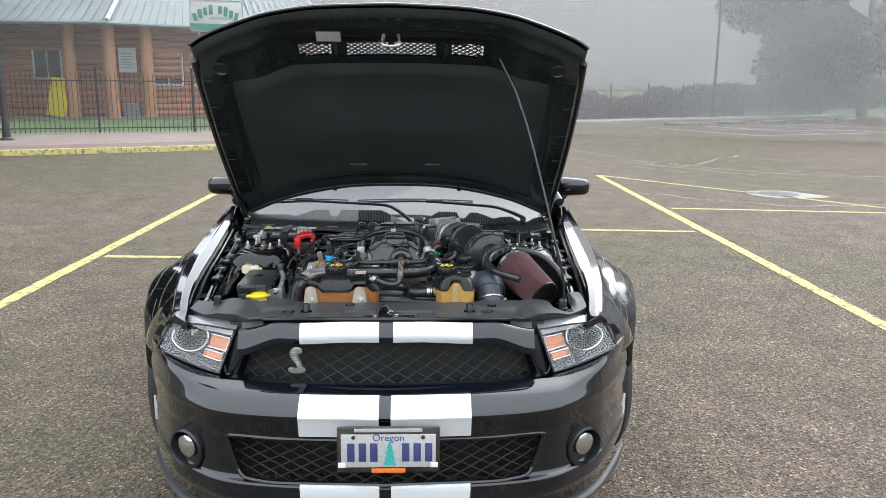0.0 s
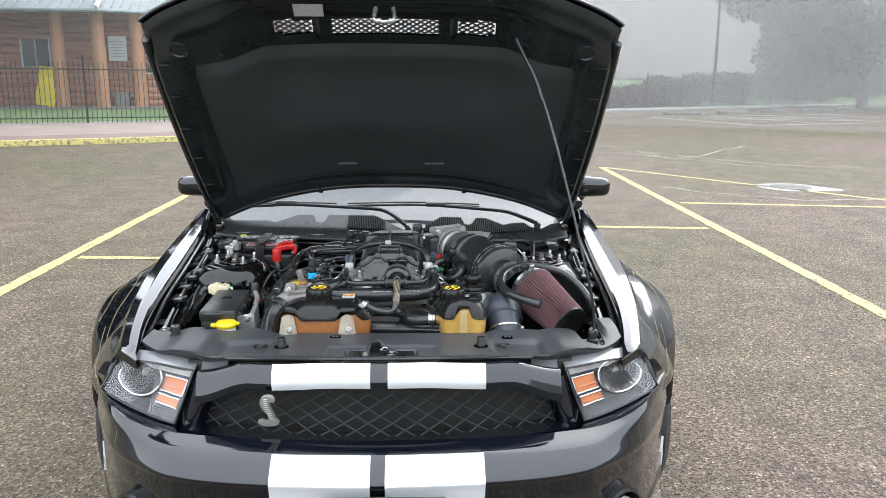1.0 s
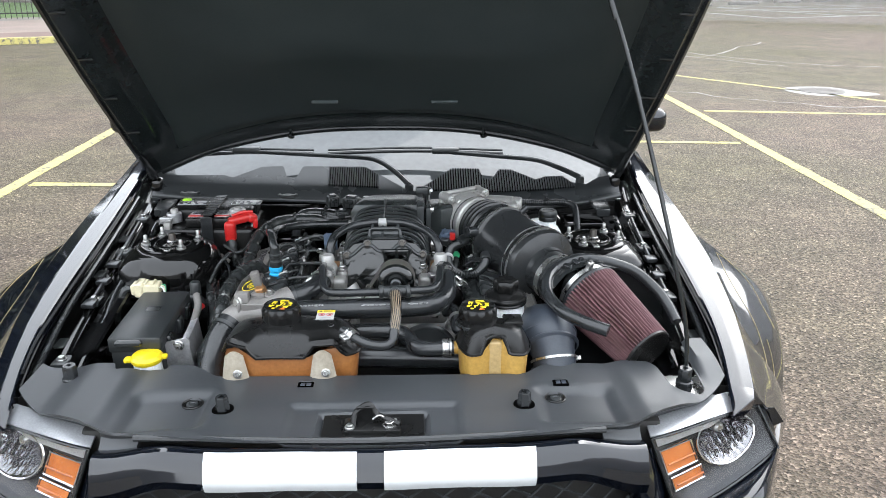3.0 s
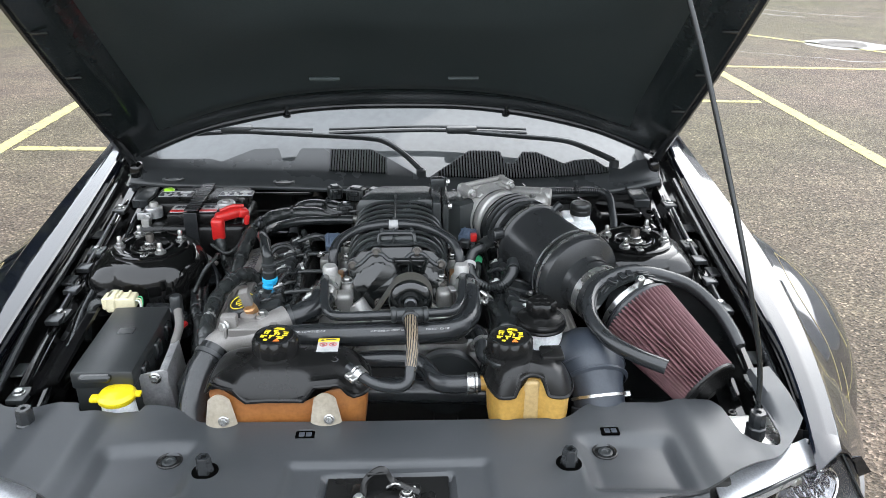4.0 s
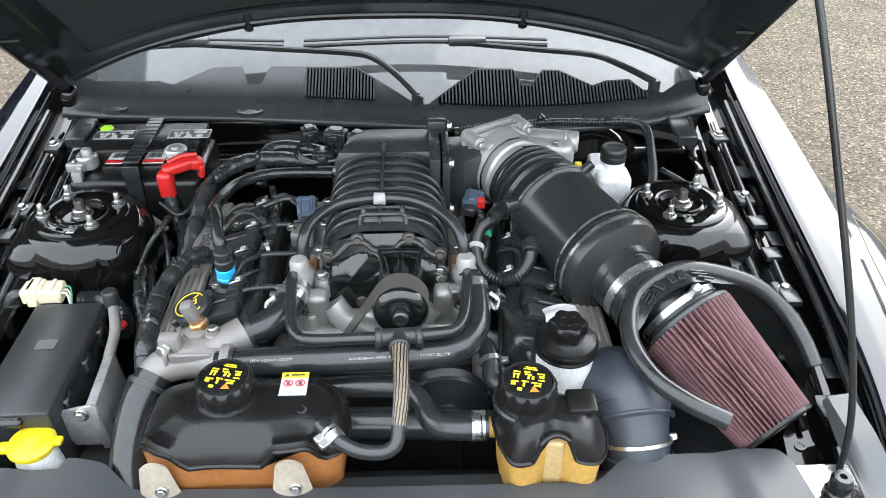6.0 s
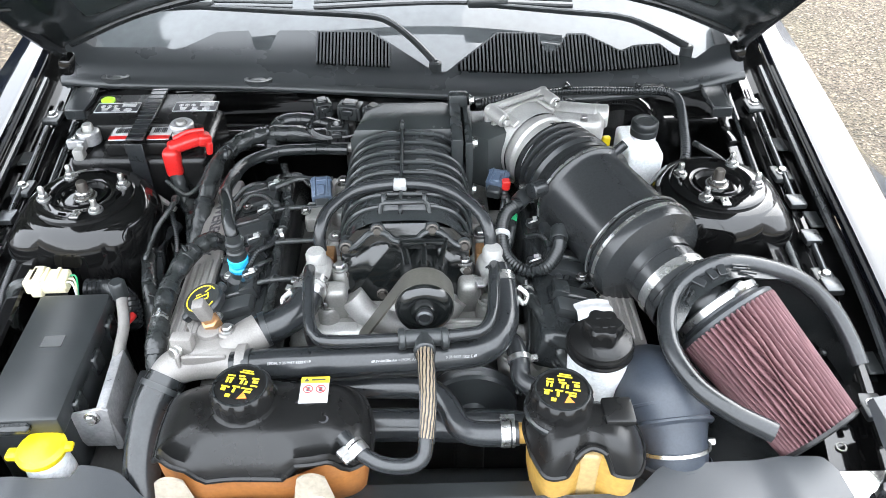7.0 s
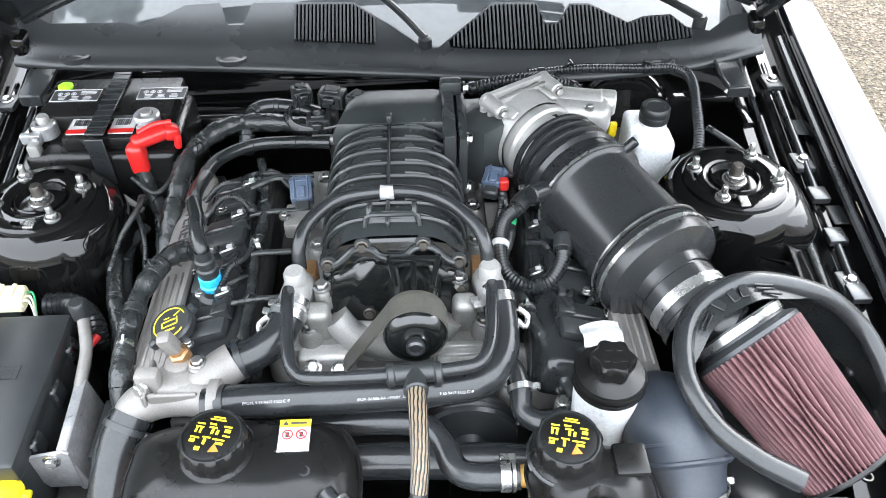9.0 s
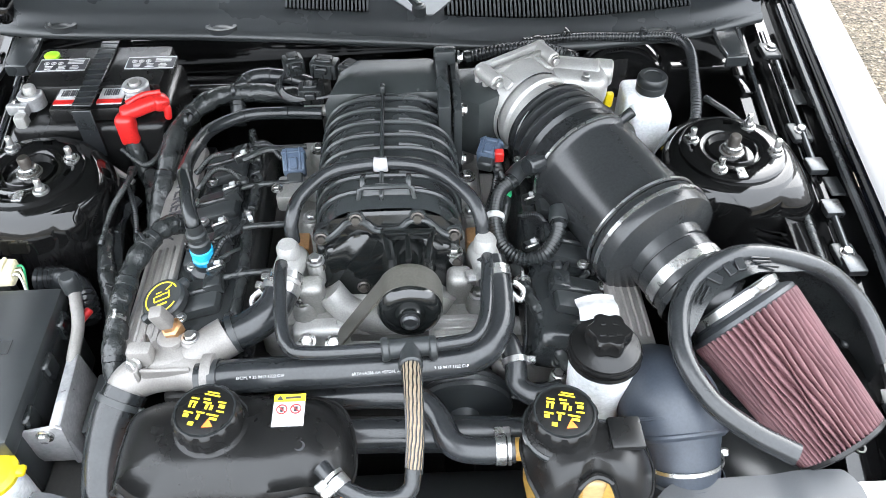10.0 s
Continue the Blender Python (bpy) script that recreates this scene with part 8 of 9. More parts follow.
part("white_mark", rod((0.156, 0.870, 0.8495), (0.155, 0.861, 0.8465), 0.0136, 16), LABEL_WHITE, pcv)
part("valve_end", rod((0.244, 0.855, 0.843), (0.248, 0.878, 0.850), 0.014, 14), PLASTIC, pcv)
loom("vacuum_hose", "ribbed black vacuum hose along the firewall", [(0.14, 1.235, 0.872), (0.20, 1.250, 0.876), (0.27, 1.255, 0.874), (0.33, 1.225, 0.868)], 0.010, RUBBER, 0.0025, 0.007)
loom("brake_line", "black corrugated line round the corner of the bay", [(0.25, 1.33, 0.842), (0.35, 1.335, 0.846), (0.45, 1.330, 0.846), (0.520, 1.328, 0.846), (0.545, 1.295, 0.844), (0.538, 1.22, 0.832), (0.525, 1.14, 0.81), (0.50, 1.10, 0.79)], 0.0085, RUBBER, 0.0015, 0.006)
loom("brake_line", "black pipe from the reservoir to the tower", [(0.46, 1.15, 0.745), (0.50, 1.145, 0.755), (0.53, 1.12, 0.75)], 0.007, RUBBER)


def plug(at, size, turn, colour, label):
    t = thing("sensor_connector", label, "connector", BAY, at)
    part("shell", box(size, (0, 0, 0), 0.004, 2, pose(0, 0, 0, *turn)), colour, t)
    part("latch", box((size[0] * 0.4, size[1] * 0.5, size[2] * 0.3), (0, -size[1] * 0.2, size[2] * 0.5), 0.002, 1, pose(0, 0, 0, *turn)), colour, t)
    for q in (-0.3, 0.3):
        part("shell_rib", box((0.003, size[1] * 0.95, 0.003), (q * size[0], 0, size[2] * 0.52), 0.001, 1, pose(0, 0, 0, *turn)), colour, t)
    part("collar", box((size[0] * 1.08, 0.005, size[2] * 1.08), (0, size[1] * 0.30, 0), 0.002, 1, pose(0, 0, 0, *turn)), colour, t)
    part("nose", box((size[0] * 0.7, size[1] * 0.6, size[2] * 0.7), (0, -size[1] * 0.6, -size[2] * 0.1), 0.003, 1, pose(0, 0, 0, *turn)), PLASTIC, t)
    return t


p = plug((0.160, 1.002, 0.855), (0.034, 0.036, 0.026), (10, 0, -20), BLUE_GREY, "blue-grey sensor connector with red lock tab")
part("lock_tab", box((0.014, 0.014, 0.018), (0.012, -0.018, 0.006), 0.002, 1), RED, p, "red lock tab")
part("green_tape", rod((0.020, -0.055, -0.03), (0.018, -0.068, -0.028), 0.010, 12), GREEN, p)
part("lead", tube([(0.01, -0.02, -0.01), (0.02, -0.05, -0.03), (0.015, -0.09, -0.05), (0.0, -0.11, -0.09)], 0.0085, 10), TAPE, p)
p = plug((-0.138, 1.005, 0.842), (0.034, 0.040, 0.028), (25, 0, 5), BLUE_GREY, "blue-grey sensor connector on a metal base")
part("sensor_base", box((0.04, 0.05, 0.03), (-0.004, -0.04, -0.026), 0.005, 2), DULL_ALU, p)
part("base_bolt", bolt((-0.022, -0.05, -0.006), 0.006), STEEL, p)
part("lead", tube([(-0.01, 0.02, 0.004), (-0.04, 0.025, 0.008), (-0.08, 0.012, 0.0)], 0.0055, 8), TAPE, p)
sol = thing("solenoid_valve", "cluster of black solenoid plugs behind the supercharger", "valve", BAY, (-0.10, 1.175, 0.885))
for x, y, z, w, r in ((-0.040, 0.030, 0.012, 0.032, 20), (0.002, 0.008, 0.010, 0.045, -15), (0.045, 0.018, 0.012, 0.034, -35), (-0.02, -0.02, -0.02, 0.04, 0)):
    part("plug_block", box((w, 0.030, 0.028), (x, y, z), 0.004, 2, pose(0, 0, 0, 0, 0, r)), PLASTIC, sol)
    part("block_ridge", box((w * 0.6, 0.020, 0.006), (x, y, z + 0.016), 0.002, 1, pose(0, 0, 0, 0, 0, r)), GLOSSY_PLASTIC, sol)
    for q in (-1, 0, 1):
        part("block_rib", box((0.003, 0.034, 0.024), (x + q * w * 0.36, y, z), 0.001, 1, pose(0, 0, 0, 0, 0, r)), GLOSSY_PLASTIC, sol)
    part("block_clip", box((w * 0.45, 0.010, 0.012), (x, y - 0.019, z + 0.006), 0.002, 1, pose(0, 0, 0, 0, 0, r)), GLOSSY_PLASTIC, sol)
for k in range(5):
    part("wire", tube([(-0.045, 0.02 - 0.004 * k, 0.004), (-0.066 - 0.003 * k, 0.0, -0.004 * k), (-0.060, -0.03, -0.012 - 0.003 * k), (-0.02, -0.038, -0.02), (0.03, -0.036, -0.012)], 0.0028, 6), (RUBBER, TAPE)[k % 2], sol)
part("fitting", rod((-0.03, -0.055, -0.03), (0.05, -0.055, -0.03), 0.009, 12), DULL_ALU, sol)
part("stem", box((0.02, 0.02, 0.13), (0.0, 0.0, -0.075), 0.003, 1), UNDER, sol)

# small fittings: cable ties, clips, short leads and bolts
CLIPS = ((-0.352, 0.740, 0.812), (-0.338, 0.862, 0.832), (-0.405, 0.850, 0.745), (-0.438, 0.980, 0.768), (-0.318, 1.120, 0.852), (-0.255, 1.190, 0.858), (-0.196, 0.900, 0.836), (-0.194, 0.985, 0.838), (-0.193, 0.790, 0.832), (0.185, 0.770, 0.824), (0.330, 1.335, 0.856), (0.470, 1.330, 0.856))
for k, at in enumerate(CLIPS):
    c = thing("cable_clip", "small cable clip on a loom in the engine bay", "clip", "cable clips", at)
    part("ring", turned([(0.010, -0.003), (0.012, -0.003), (0.012, 0.003), (0.010, 0.003)], 16, pose(0, 0, -0.008, 90, 0, 20 * k)), (GLOSSY_PLASTIC, STEEL)[k % 3 == 0], c)
    part("tail", box((0.005, 0.014, 0.004), (0, 0.002, 0.004), 0.001, 1, pose(0, 0, 0, 20, 0, 40 * k)), (GLOSSY_PLASTIC, STEEL)[k % 3 == 0], c)
for k, pts in enumerate((
        [(-0.300, 1.04, 0.80), (-0.275, 1.06, 0.815), (-0.235, 1.055, 0.822), (-0.205, 1.035, 0.828)],
        [(0.140, 0.900, 0.80), (0.158, 0.935, 0.825), (0.170, 0.975, 0.842)],
        [(0.205, 0.735, 0.79), (0.225, 0.765, 0.812), (0.250, 0.800, 0.812), (0.262, 0.86, 0.80)],
        [(-0.430, 0.92, 0.77), (-0.415, 0.96, 0.80), (-0.40, 1.01, 0.81), (-0.41, 1.06, 0.79)],
        [(-0.46, 1.075, 0.80), (-0.43, 1.06, 0.78), (-0.40, 1.00, 0.77), (-0.385, 0.93, 0.745)],
        [(0.165, 0.640, 0.74), (0.185, 0.70, 0.775), (0.190, 0.76, 0.79), (0.180, 0.83, 0.79)],
        [(0.56, 1.20, 0.80), (0.60, 1.12, 0.80), (0.635, 0.98, 0.790), (0.640, 0.84, 0.765), (0.625, 0.70, 0.745)],
        [(-0.236, 0.815, 0.826), (-0.222, 0.842, 0.842), (-0.206, 0.868, 0.836), (-0.198, 0.90, 0.832)],
        [(-0.205, 1.06, 0.834), (-0.180, 1.045, 0.846), (-0.160, 1.015, 0.848), (-0.142, 1.00, 0.846)],
        [(-0.285, 0.990, 0.812), (-0.262, 1.005, 0.832), (-0.236, 0.998, 0.838), (-0.212, 0.975, 0.834)],
        [(0.200, 0.900, 0.816), (0.222, 0.880, 0.832), (0.235, 0.845, 0.824), (0.238, 0.800, 0.812)],
        [(0.215, 0.705, 0.785), (0.240, 0.735, 0.806), (0.262, 0.770, 0.812), (0.285, 0.80, 0.802)],
        [(-0.430, 1.10, 0.80), (-0.395, 1.075, 0.79), (-0.372, 1.082, 0.80), (-0.352, 1.10, 0.826)],
        [(-0.60, 1.16, 0.80), (-0.635, 1.04, 0.795), (-0.640, 0.88, 0.770), (-0.625, 0.74, 0.745)])):
    w = loom("wire_lead", "thin black sleeved wire in the engine bay", pts, 0.0055 if k in (6, 13) else 0.0042, (TAPE, RUBBER, GLOSSY_PLASTIC)[k % 3], 0.0008, 0.004)
    part("end_plug", box((0.013, 0.016, 0.012), pts[-1], 0.003, 1), PLASTIC, w)

for k, (x, y, z) in enumerate(((-0.226, 0.800, 0.836), (-0.232, 0.882, 0.838), (-0.228, 0.958, 0.838), (-0.222, 1.035, 0.836), (0.205, 0.830, 0.826), (0.215, 0.930, 0.824))):
    c = thing("injector_connector", "small silver-clipped injector connector on the valve cover", "connector", "injector connectors", (x, y, z))
    part("shell", box((0.022, 0.016, 0.014), (0, 0, -0.004), 0.003, 2, pose(0, 0, 0, 0, 10, 25)), PLASTIC, c)
    part("spring_clip", tube([(-0.010, -0.008, 0.002), (-0.004, -0.009, 0.006), (0.006, -0.004, 0.006), (0.010, 0.004, 0.003), (0.004, 0.009, 0.005)], 0.0016, 6), STEEL, c)
    part("lock_tab", box((0.008, 0.007, 0.004), (0.002, 0.002, 0.005), 0.001, 1), LABEL_GREY, c)
    part("foot", box((0.012, 0.012, 0.03), (0, 0, -0.022), 0.002, 1), PLASTIC, c)
# ---- surroundings ----
K0, K1 = Vector((-30.0, 4.7, 0)), Vector((3.0, 21.292, 0))
kw = (K1 - K0).normalized()
kn = Vector((-kw.y, kw.x, 0))


def strip_body(a, b, width, h, bm=None, round_=0.03):
    """A long low body such as a kerb, with a rounded front edge."""
    n = max(2, int((b - a).length / 1.2))
    prof = [(0, 0), (0.01, h - round_), (round_ * 0.5, h - round_ * 0.3), (round_ * 1.3, h), (width, h), (width, 0)]
    side = Vector((-(b - a).normalized().y, (b - a).normalized().x, 0))
    bm = bm or bmesh.new()
    rows = [[bm.verts.new(a.lerp(b, k / n) + side * d + Vector((0, 0, z + 0.004 * math.sin(k * 1.7)))) for d, z in prof] for k in range(n + 1)]
    for p, q in zip(rows, rows[1:]):
        for j in range(len(prof) - 1):
            bm.faces.new((p[j], p[j + 1], q[j + 1], q[j]))
    bm.faces.new(rows[0]), bm.faces.new(rows[-1][::-1])
    return bm


structure("kerb", strip_body(K0, K1, 0.16, 0.13), YELLOW_PAINT, "yellow-painted concrete kerb with worn patches", "kerb")


def land(name, near, far, z0, z1, material, label, category):
    """A strip of ground beyond the kerb, between two distances from it."""
    bm = sheet(lambda u, v: K0.lerp(K1, u) + kn * lerp(near, far, v) + Vector((0, 0, lerp(z0, z1, v))), 24, 6)
    return structure(name, bm, material, label, category, 0)


land("pavement", 0.15, 1.5, 0.122, 0.13, REDWALK, "brownish-red paved verge behind the kerb", "pavement")
land("pavement", 1.5, 5.2, 0.130, 0.18, PALEWALK, "brownish-grey damp concrete walkway", "pavement")
land("pavement", 5.2, 6.2, 0.180, 0.20, CONCRETE, "pale concrete edging strip", "pavement")
land("lawn", 6.2, 40, 0.200, 0.55, GRASS, "green cut lawn round the log building", "lawn")

# iron fences
post_mesh = mesh_of("fence_post", box((0.062, 0.062, 2.0), (0, 0, 0.95), 0.01, 1), IRON, 0)
picket_mesh = mesh_of("picket", turned([(0, -0.05), (0.010, -0.05), (0.010, 0.06), (0.010, 1.62), (0.016, 1.64), (0.0, 1.74)], 6), IRON, 0)


def fence(a, b, bays, step, label, every=1):
    a, b = Vector(a), Vector(b)
    f = thing("fence", label, "fence", "iron fences", a)
    way = b - a
    ang = math.atan2(way.y, way.x)
    for k in range(bays + 1):
        ob = new("post", post_mesh)
        ob.parent, ob.matrix_basis = f, Matrix.Translation(way * k / bays) @ pose(0, 0, 0, 0, 0, math.degrees(ang))
    for z in (0.18, 1.55):
        part("rail", rod(Vector((0, 0, z)), way + Vector((0, 0, z)), 0.019, 6), IRON, f)
    n = int(way.length / step)
    if n <= 300:
        for k in range(n):
            ob = new("picket", picket_mesh)
            ob.parent, ob.matrix_basis = f, Matrix.Translation(way * (k + 0.5) / n + Vector((0, 0, 0.05)))
    return f


fence((-19.4, 17.4, 0.15), (0.6, 25.4, 0.15), 8, 0.13, "black iron picket fence before the log building")
fence((5.0, 34.6, 0.0), (26.5, 49.2, 0.0), 9, 0.16, "black iron picket fence at the back of the lot")


# log building
house = thing("log_building", "red-brown log building with green-grey metal roof", "building", "", (-11.7, 29.4, 0.35))
HZ = 3.60


def log_wall(a, b, openings, name="log_wall"):
    a, b = Vector(a), Vector(b)
    way, length = (b - a).normalized(), (b - a).length
    w = part(name, box((length, 0.2, HZ), (length / 2, 0.12, HZ / 2), 0.0, 1, Matrix.Translation(a) @ pose(0, 0, 0, 0, 0, math.degrees(math.atan2(way.y, way.x)))), LOG, house, "wall of stacked stained logs")
    courses = 14
    for k in range(courses):
        z = (k + 0.5) * HZ / courses
        cuts = sorted((o[0], o[1]) for o in openings if o[2] < z < o[3])
        x = 0.0
        for c0, c1 in cuts + [(length, length)]:
            if c0 - x > 0.1:
                part("log", tube([a + way * x + Vector((0, 0, z)), a + way * (x + c0) / 2 + way * x / 2 + Vector((0, 0, z)), a + way * c0 + Vector((0, 0, z))], HZ / courses * 0.53, 8, 1), LOG, w)
            x = c1
    return w, a, way


def pane(a, way, x0, x1, z0, z1, parent, bars=1, name="window"):
    m = Matrix.Translation(a) @ pose(0, 0, 0, 0, 0, math.degrees(math.atan2(way.y, way.x)))
    win = part(name, box((x1 - x0, 0.05, z1 - z0), ((x0 + x1) / 2, -0.02, (z0 + z1) / 2), 0.0, 1, m), DARK_GLASS, parent, "window with a pale frame")
    t = 0.07
    for cx, cz, w, h in ((x0, (z0 + z1) / 2, t, z1 - z0 + t), (x1, (z0 + z1) / 2, t, z1 - z0 + t), ((x0 + x1) / 2, z0, x1 - x0, t), ((x0 + x1) / 2, z1, x1 - x0, t), ((x0 + x1) / 2, (z0 + z1) / 2, t * 0.7, z1 - z0)):
        part("window_frame", box((w, 0.09, h), (cx, -0.05, cz), 0.008, 1, m), TRIM, win)
    return win


# walls in the building's own frame: the corner is the origin
wl_, a0, w0 = log_wall((-9.0, 1.2, 0), (0.5, 1.2, 0), [(5.15, 6.32, 1.46, 2.70)])
pane(a0, w0, 5.18, 6.29, 1.5, 2.67, wl_)
wr_, a1, w1 = log_wall((0.5, 1.25, 0), (6.7, 5.9, 0), [(0.35, 1.65, 1.25, 2.6), (1.95, 3.0, 1.25, 2.6)])
pane(a1, w1, 0.40, 1.60, 1.3, 2.55, wr_)
pane(a1, w1, 2.0, 2.95, 1.3, 2.55, wr_)
wb = part("back_wall", box((9.0, 0.2, HZ), (-4.5, 8.0, HZ / 2)), LOG, house)
for x, y in ((-6.0, 0.2), (-1.93, 0.1), (-0.35, 0.0), (0.85, 0.75), (4.2, 3.2), (-9.0, 0.2)):
    part("column", turned([(0.27, 0), (0.26, 0.5), (0.235, HZ - 0.4), (0.24, HZ)], 16, Matrix.Translation((x, y, 0))), POST_WOOD, house, "orange-stained log column")
part("floor_slab", slab([(-10, -0.6), (0.2, -0.6), (8.0, 5.2), (8.0, 8.5), (-10, 8.5)], -0.25, 0.02), CONCRETE, house)


def roof_plane(e0, e1, t0, t1, seams):
    e0, e1, t0, t1 = (Vector(p) for p in (e0, e1, t0, t1))
    r = part("roof", sheet(lambda u, v: e0.lerp(e1, u).lerp(t0.lerp(t1, u), v), 2, 2, 0.06), ROOF, house, "ribbed grey-green metal roof")
    for k in range(seams):
        u = (k + 0.5) / seams
        part("roof_seam", rod(e0.lerp(e1, u) + Vector((0, 0, 0.08)), t0.lerp(t1, u) + Vector((0, 0, 0.08)), 0.028, 5), ROOF, r)
    part("eave_board", rod(e0 - Vector((0, 0, 0.05)), e1 - Vector((0, 0, 0.05)), 0.07, 6), ROOF, r)


roof_plane((-10.5, -0.8, HZ), (0.0, -0.8, HZ), (-10.5, 5.0, HZ + 2.9), (-0.8, 5.0, HZ + 2.9), 26)
roof_plane((0.0, -0.8, HZ), (8.2, 5.0, HZ), (-0.8, 5.0, HZ + 2.9), (5.5, 10.0, HZ + 2.9), 30)
part("hip_trim", rod((0.0, -0.85, HZ + 0.06), (-0.8, 5.0, HZ + 2.98), 0.09, 6), TRIM, house)
part("notice_board", box((0.70, 0.05, 0.95), (0.0, 0.98, 2.24), 0.01, 1), TRIM, house, "white framed notice board")
for k in range(6):
    part("notice_bar", box((0.5, 0.02, 0.04), (0.0, 0.945, 1.95 + 0.11 * k), 0.0, 1), LABEL_GREY, house)
unit = part("utility_box", box((0.55, 0.35, 0.55), (0.15, 0.7, 0.28), 0.03, 1), DULL_ALU, house, "small grey utility box")
gm = Matrix.Translation((3.70, 0.75, HZ + 0.36)) @ pose(0, 0, 0, 0, 0, 14)
sign = part("roof_sign", box((2.05, 0.08, 1.20), (0, 0, 0), 0.10, 3, gm), TRIM, house, "white roof sign with green shapes")
part("sign_band", box((2.0, 0.03, 0.26), (0, -0.045, -0.42), 0.0, 1, gm), SIGN_GREEN, sign)
for k in range(8):
    part("sign_shape", box((0.15, 0.03, 0.30 + 0.06 * (k % 2)), (-0.80 + 0.20 * k + (0.14 if k > 3 else 0), -0.045, 0.26 - 0.03 * abs(k - 3.5)), 0.03, 2, gm @ pose(0, 0, 0, 0, (k - 3.5) * 4, 0)), SIGN_GREEN, sign)
part("sign_shape", box((0.9, 0.03, 0.07), (0.2, -0.045, -0.08), 0.0, 1, gm), LABEL_GREY, sign)
for x in (-0.7, 0.7):
    part("sign_post", rod(gm @ Vector((x, 0.06, -0.75)), gm @ Vector((x, 0.06, 0.4)), 0.03, 8), TRIM, sign)

board = thing("sandwich_board", "yellow plastic board leaning against the log wall", "board", "", (-14.2, 29.2, 0.40))
part("panel", box((0.75, 0.06, 1.5), (0, 0, 0.75), 0.03, 2, pose(0, 0, 0, -10, 8, 0)), YELLOW, board)
part("rear_leg", box((0.65, 0.05, 1.4), (0.05, 0.45, 0.70), 0.02, 1, pose(0, 0, 0, 14, 6, 0)), YELLOW, board)

pole = thing("lamp_post", "dark round lamp post on the walkway", "lamp post", "", (-10.55, 18.35, 0.13))
part("shaft", turned([(0.16, 0), (0.16, 0.06), (0.10, 0.10), (0.075, 0.5), (0.06, 4.5), (0, 4.5)], 16), IRON, pole)
part("lantern", turned([(0.05, 4.5), (0.18, 4.6), (0.22, 5.0), (0.1, 5.15), (0, 5.2)], 12), LABEL_WHITE, pole)

# far side of the lot
stop_bm = lambda: box((1.8, 0.17, 0.13), (0, 0, 0.065), 0.035, 2)
stop = tagged(part("wheel_stop", stop_bm(), CONCRETE, None, ""), "grey concrete wheel stop on the asphalt", "wheel stop", "wheel stops")
stop.matrix_basis = pose(12.15, 33.7, 0, 0, 0, 8)
for x, y, r in ((15.2, 35.6, 24), (18.05, 37.4, 26), (21.0, 39.4, 28), (24.0, 41.6, 30)):
    copy_thing(stop, pose(x, y, 0, 0, 0, r))
WL = "faded white painted bay line"
for a, b in (((9.9, 31.1), (12.0, 25.2)), ((12.9, 32.6), (15.2, 26.5)), ((15.7, 34.0), (18.2, 27.9)), ((18.6, 35.6), (21.0, 29.6)), ((12.9, 32.6), (20.2, 34.8)), ((12.2, 30.0), (17.4, 29.0)), ((12.0, 25.2), (17.4, 27.4)), ((13.6, 30.9), (18.6, 32.0))):
    stripe(a, b, 0.20, WHITE_PAINT, WL)
manhole = thing("manhole_cover", "round iron manhole cover in a pale concrete ring", "manhole", "", (5.45, 9.22, 0.0))
part("collar", shaped([(0.46, 0.02, 0), (0.30, 0.34, 0), (-0.05, 0.42, 0), (-0.36, 0.30, 0), (-0.44, -0.05, 0), (-0.25, -0.36, 0), (0.12, -0.42, 0), (0.62, -0.30, 0)], [(0.0, 0.0), (0.005, 0.02)]), PALE_CONCRETE, manhole)
part("lid", turned([(0.29, 0.003), (0.28, 0.010), (0.27, 0.008), (0.25, 0.010), (0, 0.010)], 40), DARK_STEEL, manhole)
crack_rnd = random.Random(21)
for pts in ([(4.0, 18.0), (4.9, 14.8), (5.2, 13.4), (7.8, 16.5)], [(4.9, 14.8), (6.8, 12.2), (9.6, 11.6)], [(3.3, 9.4), (5.2, 8.0), (8.4, 8.6)], [(2.2, 17.0), (5.0, 13.6), (6.2, 11.9)]):
    fine = smooth_path([(x, y, 0) for x, y in pts], 9)
    bm, rows = bmesh.new(), []
    for p, q in zip(fine, fine[1:] + [2 * fine[-1] - fine[-2]]):
        side = (q - p).normalized().cross(Vector((0, 0, 1)))
        p = p + side * crack_rnd.uniform(-0.09, 0.09) + Vector((0, 0, 0.004))
        w = crack_rnd.uniform(0.004, 0.028)
        rows.append([bm.verts.new(p - side * w), bm.verts.new(p + side * w)])
    for p, q in zip(rows, rows[1:]):
        bm.faces.new((p[0], p[1], q[1], q[0]))
    structure("road_crack", bm, PALE_CONCRETE, "pale crack in the asphalt", "crack", 0)

light = thing("light_pole", "tall grey lot light pole with two heads", "light pole", "", (17.2, 43.5, 0))
part("shaft", turned([(0.11, 0), (0.10, 0.4), (0.065, 6.8), (0, 6.85)], 14), IRON, light)
for s in (-1, 1):
    part("head", box((0.42, 0.24, 0.13), (0, 0, 0), 0.03, 1, Matrix.Translation((s * 0.30, 0, 6.72)) @ pose(0, 0, 0, 0, s * 22, 0)), IRON, light)
    part("head_arm", rod((0, 0, 6.6), (s * 0.25, 0, 6.72), 0.03, 8), IRON, light)
lant = thing("lantern_post", "slim lantern post before the tree", "lamp post", "", (32.2, 58.0, 0))
part("shaft", turned([(0.12, 0), (0.07, 0.3), (0.05, 4.3), (0, 4.3)], 10), IRON, lant)
part("lantern", turned([(0.08, 4.3), (0.20, 4.5), (0.25, 5.0), (0.28, 5.02), (0.10, 5.3), (0, 5.4)], 8), TRIM, lant, "pale glass lantern")


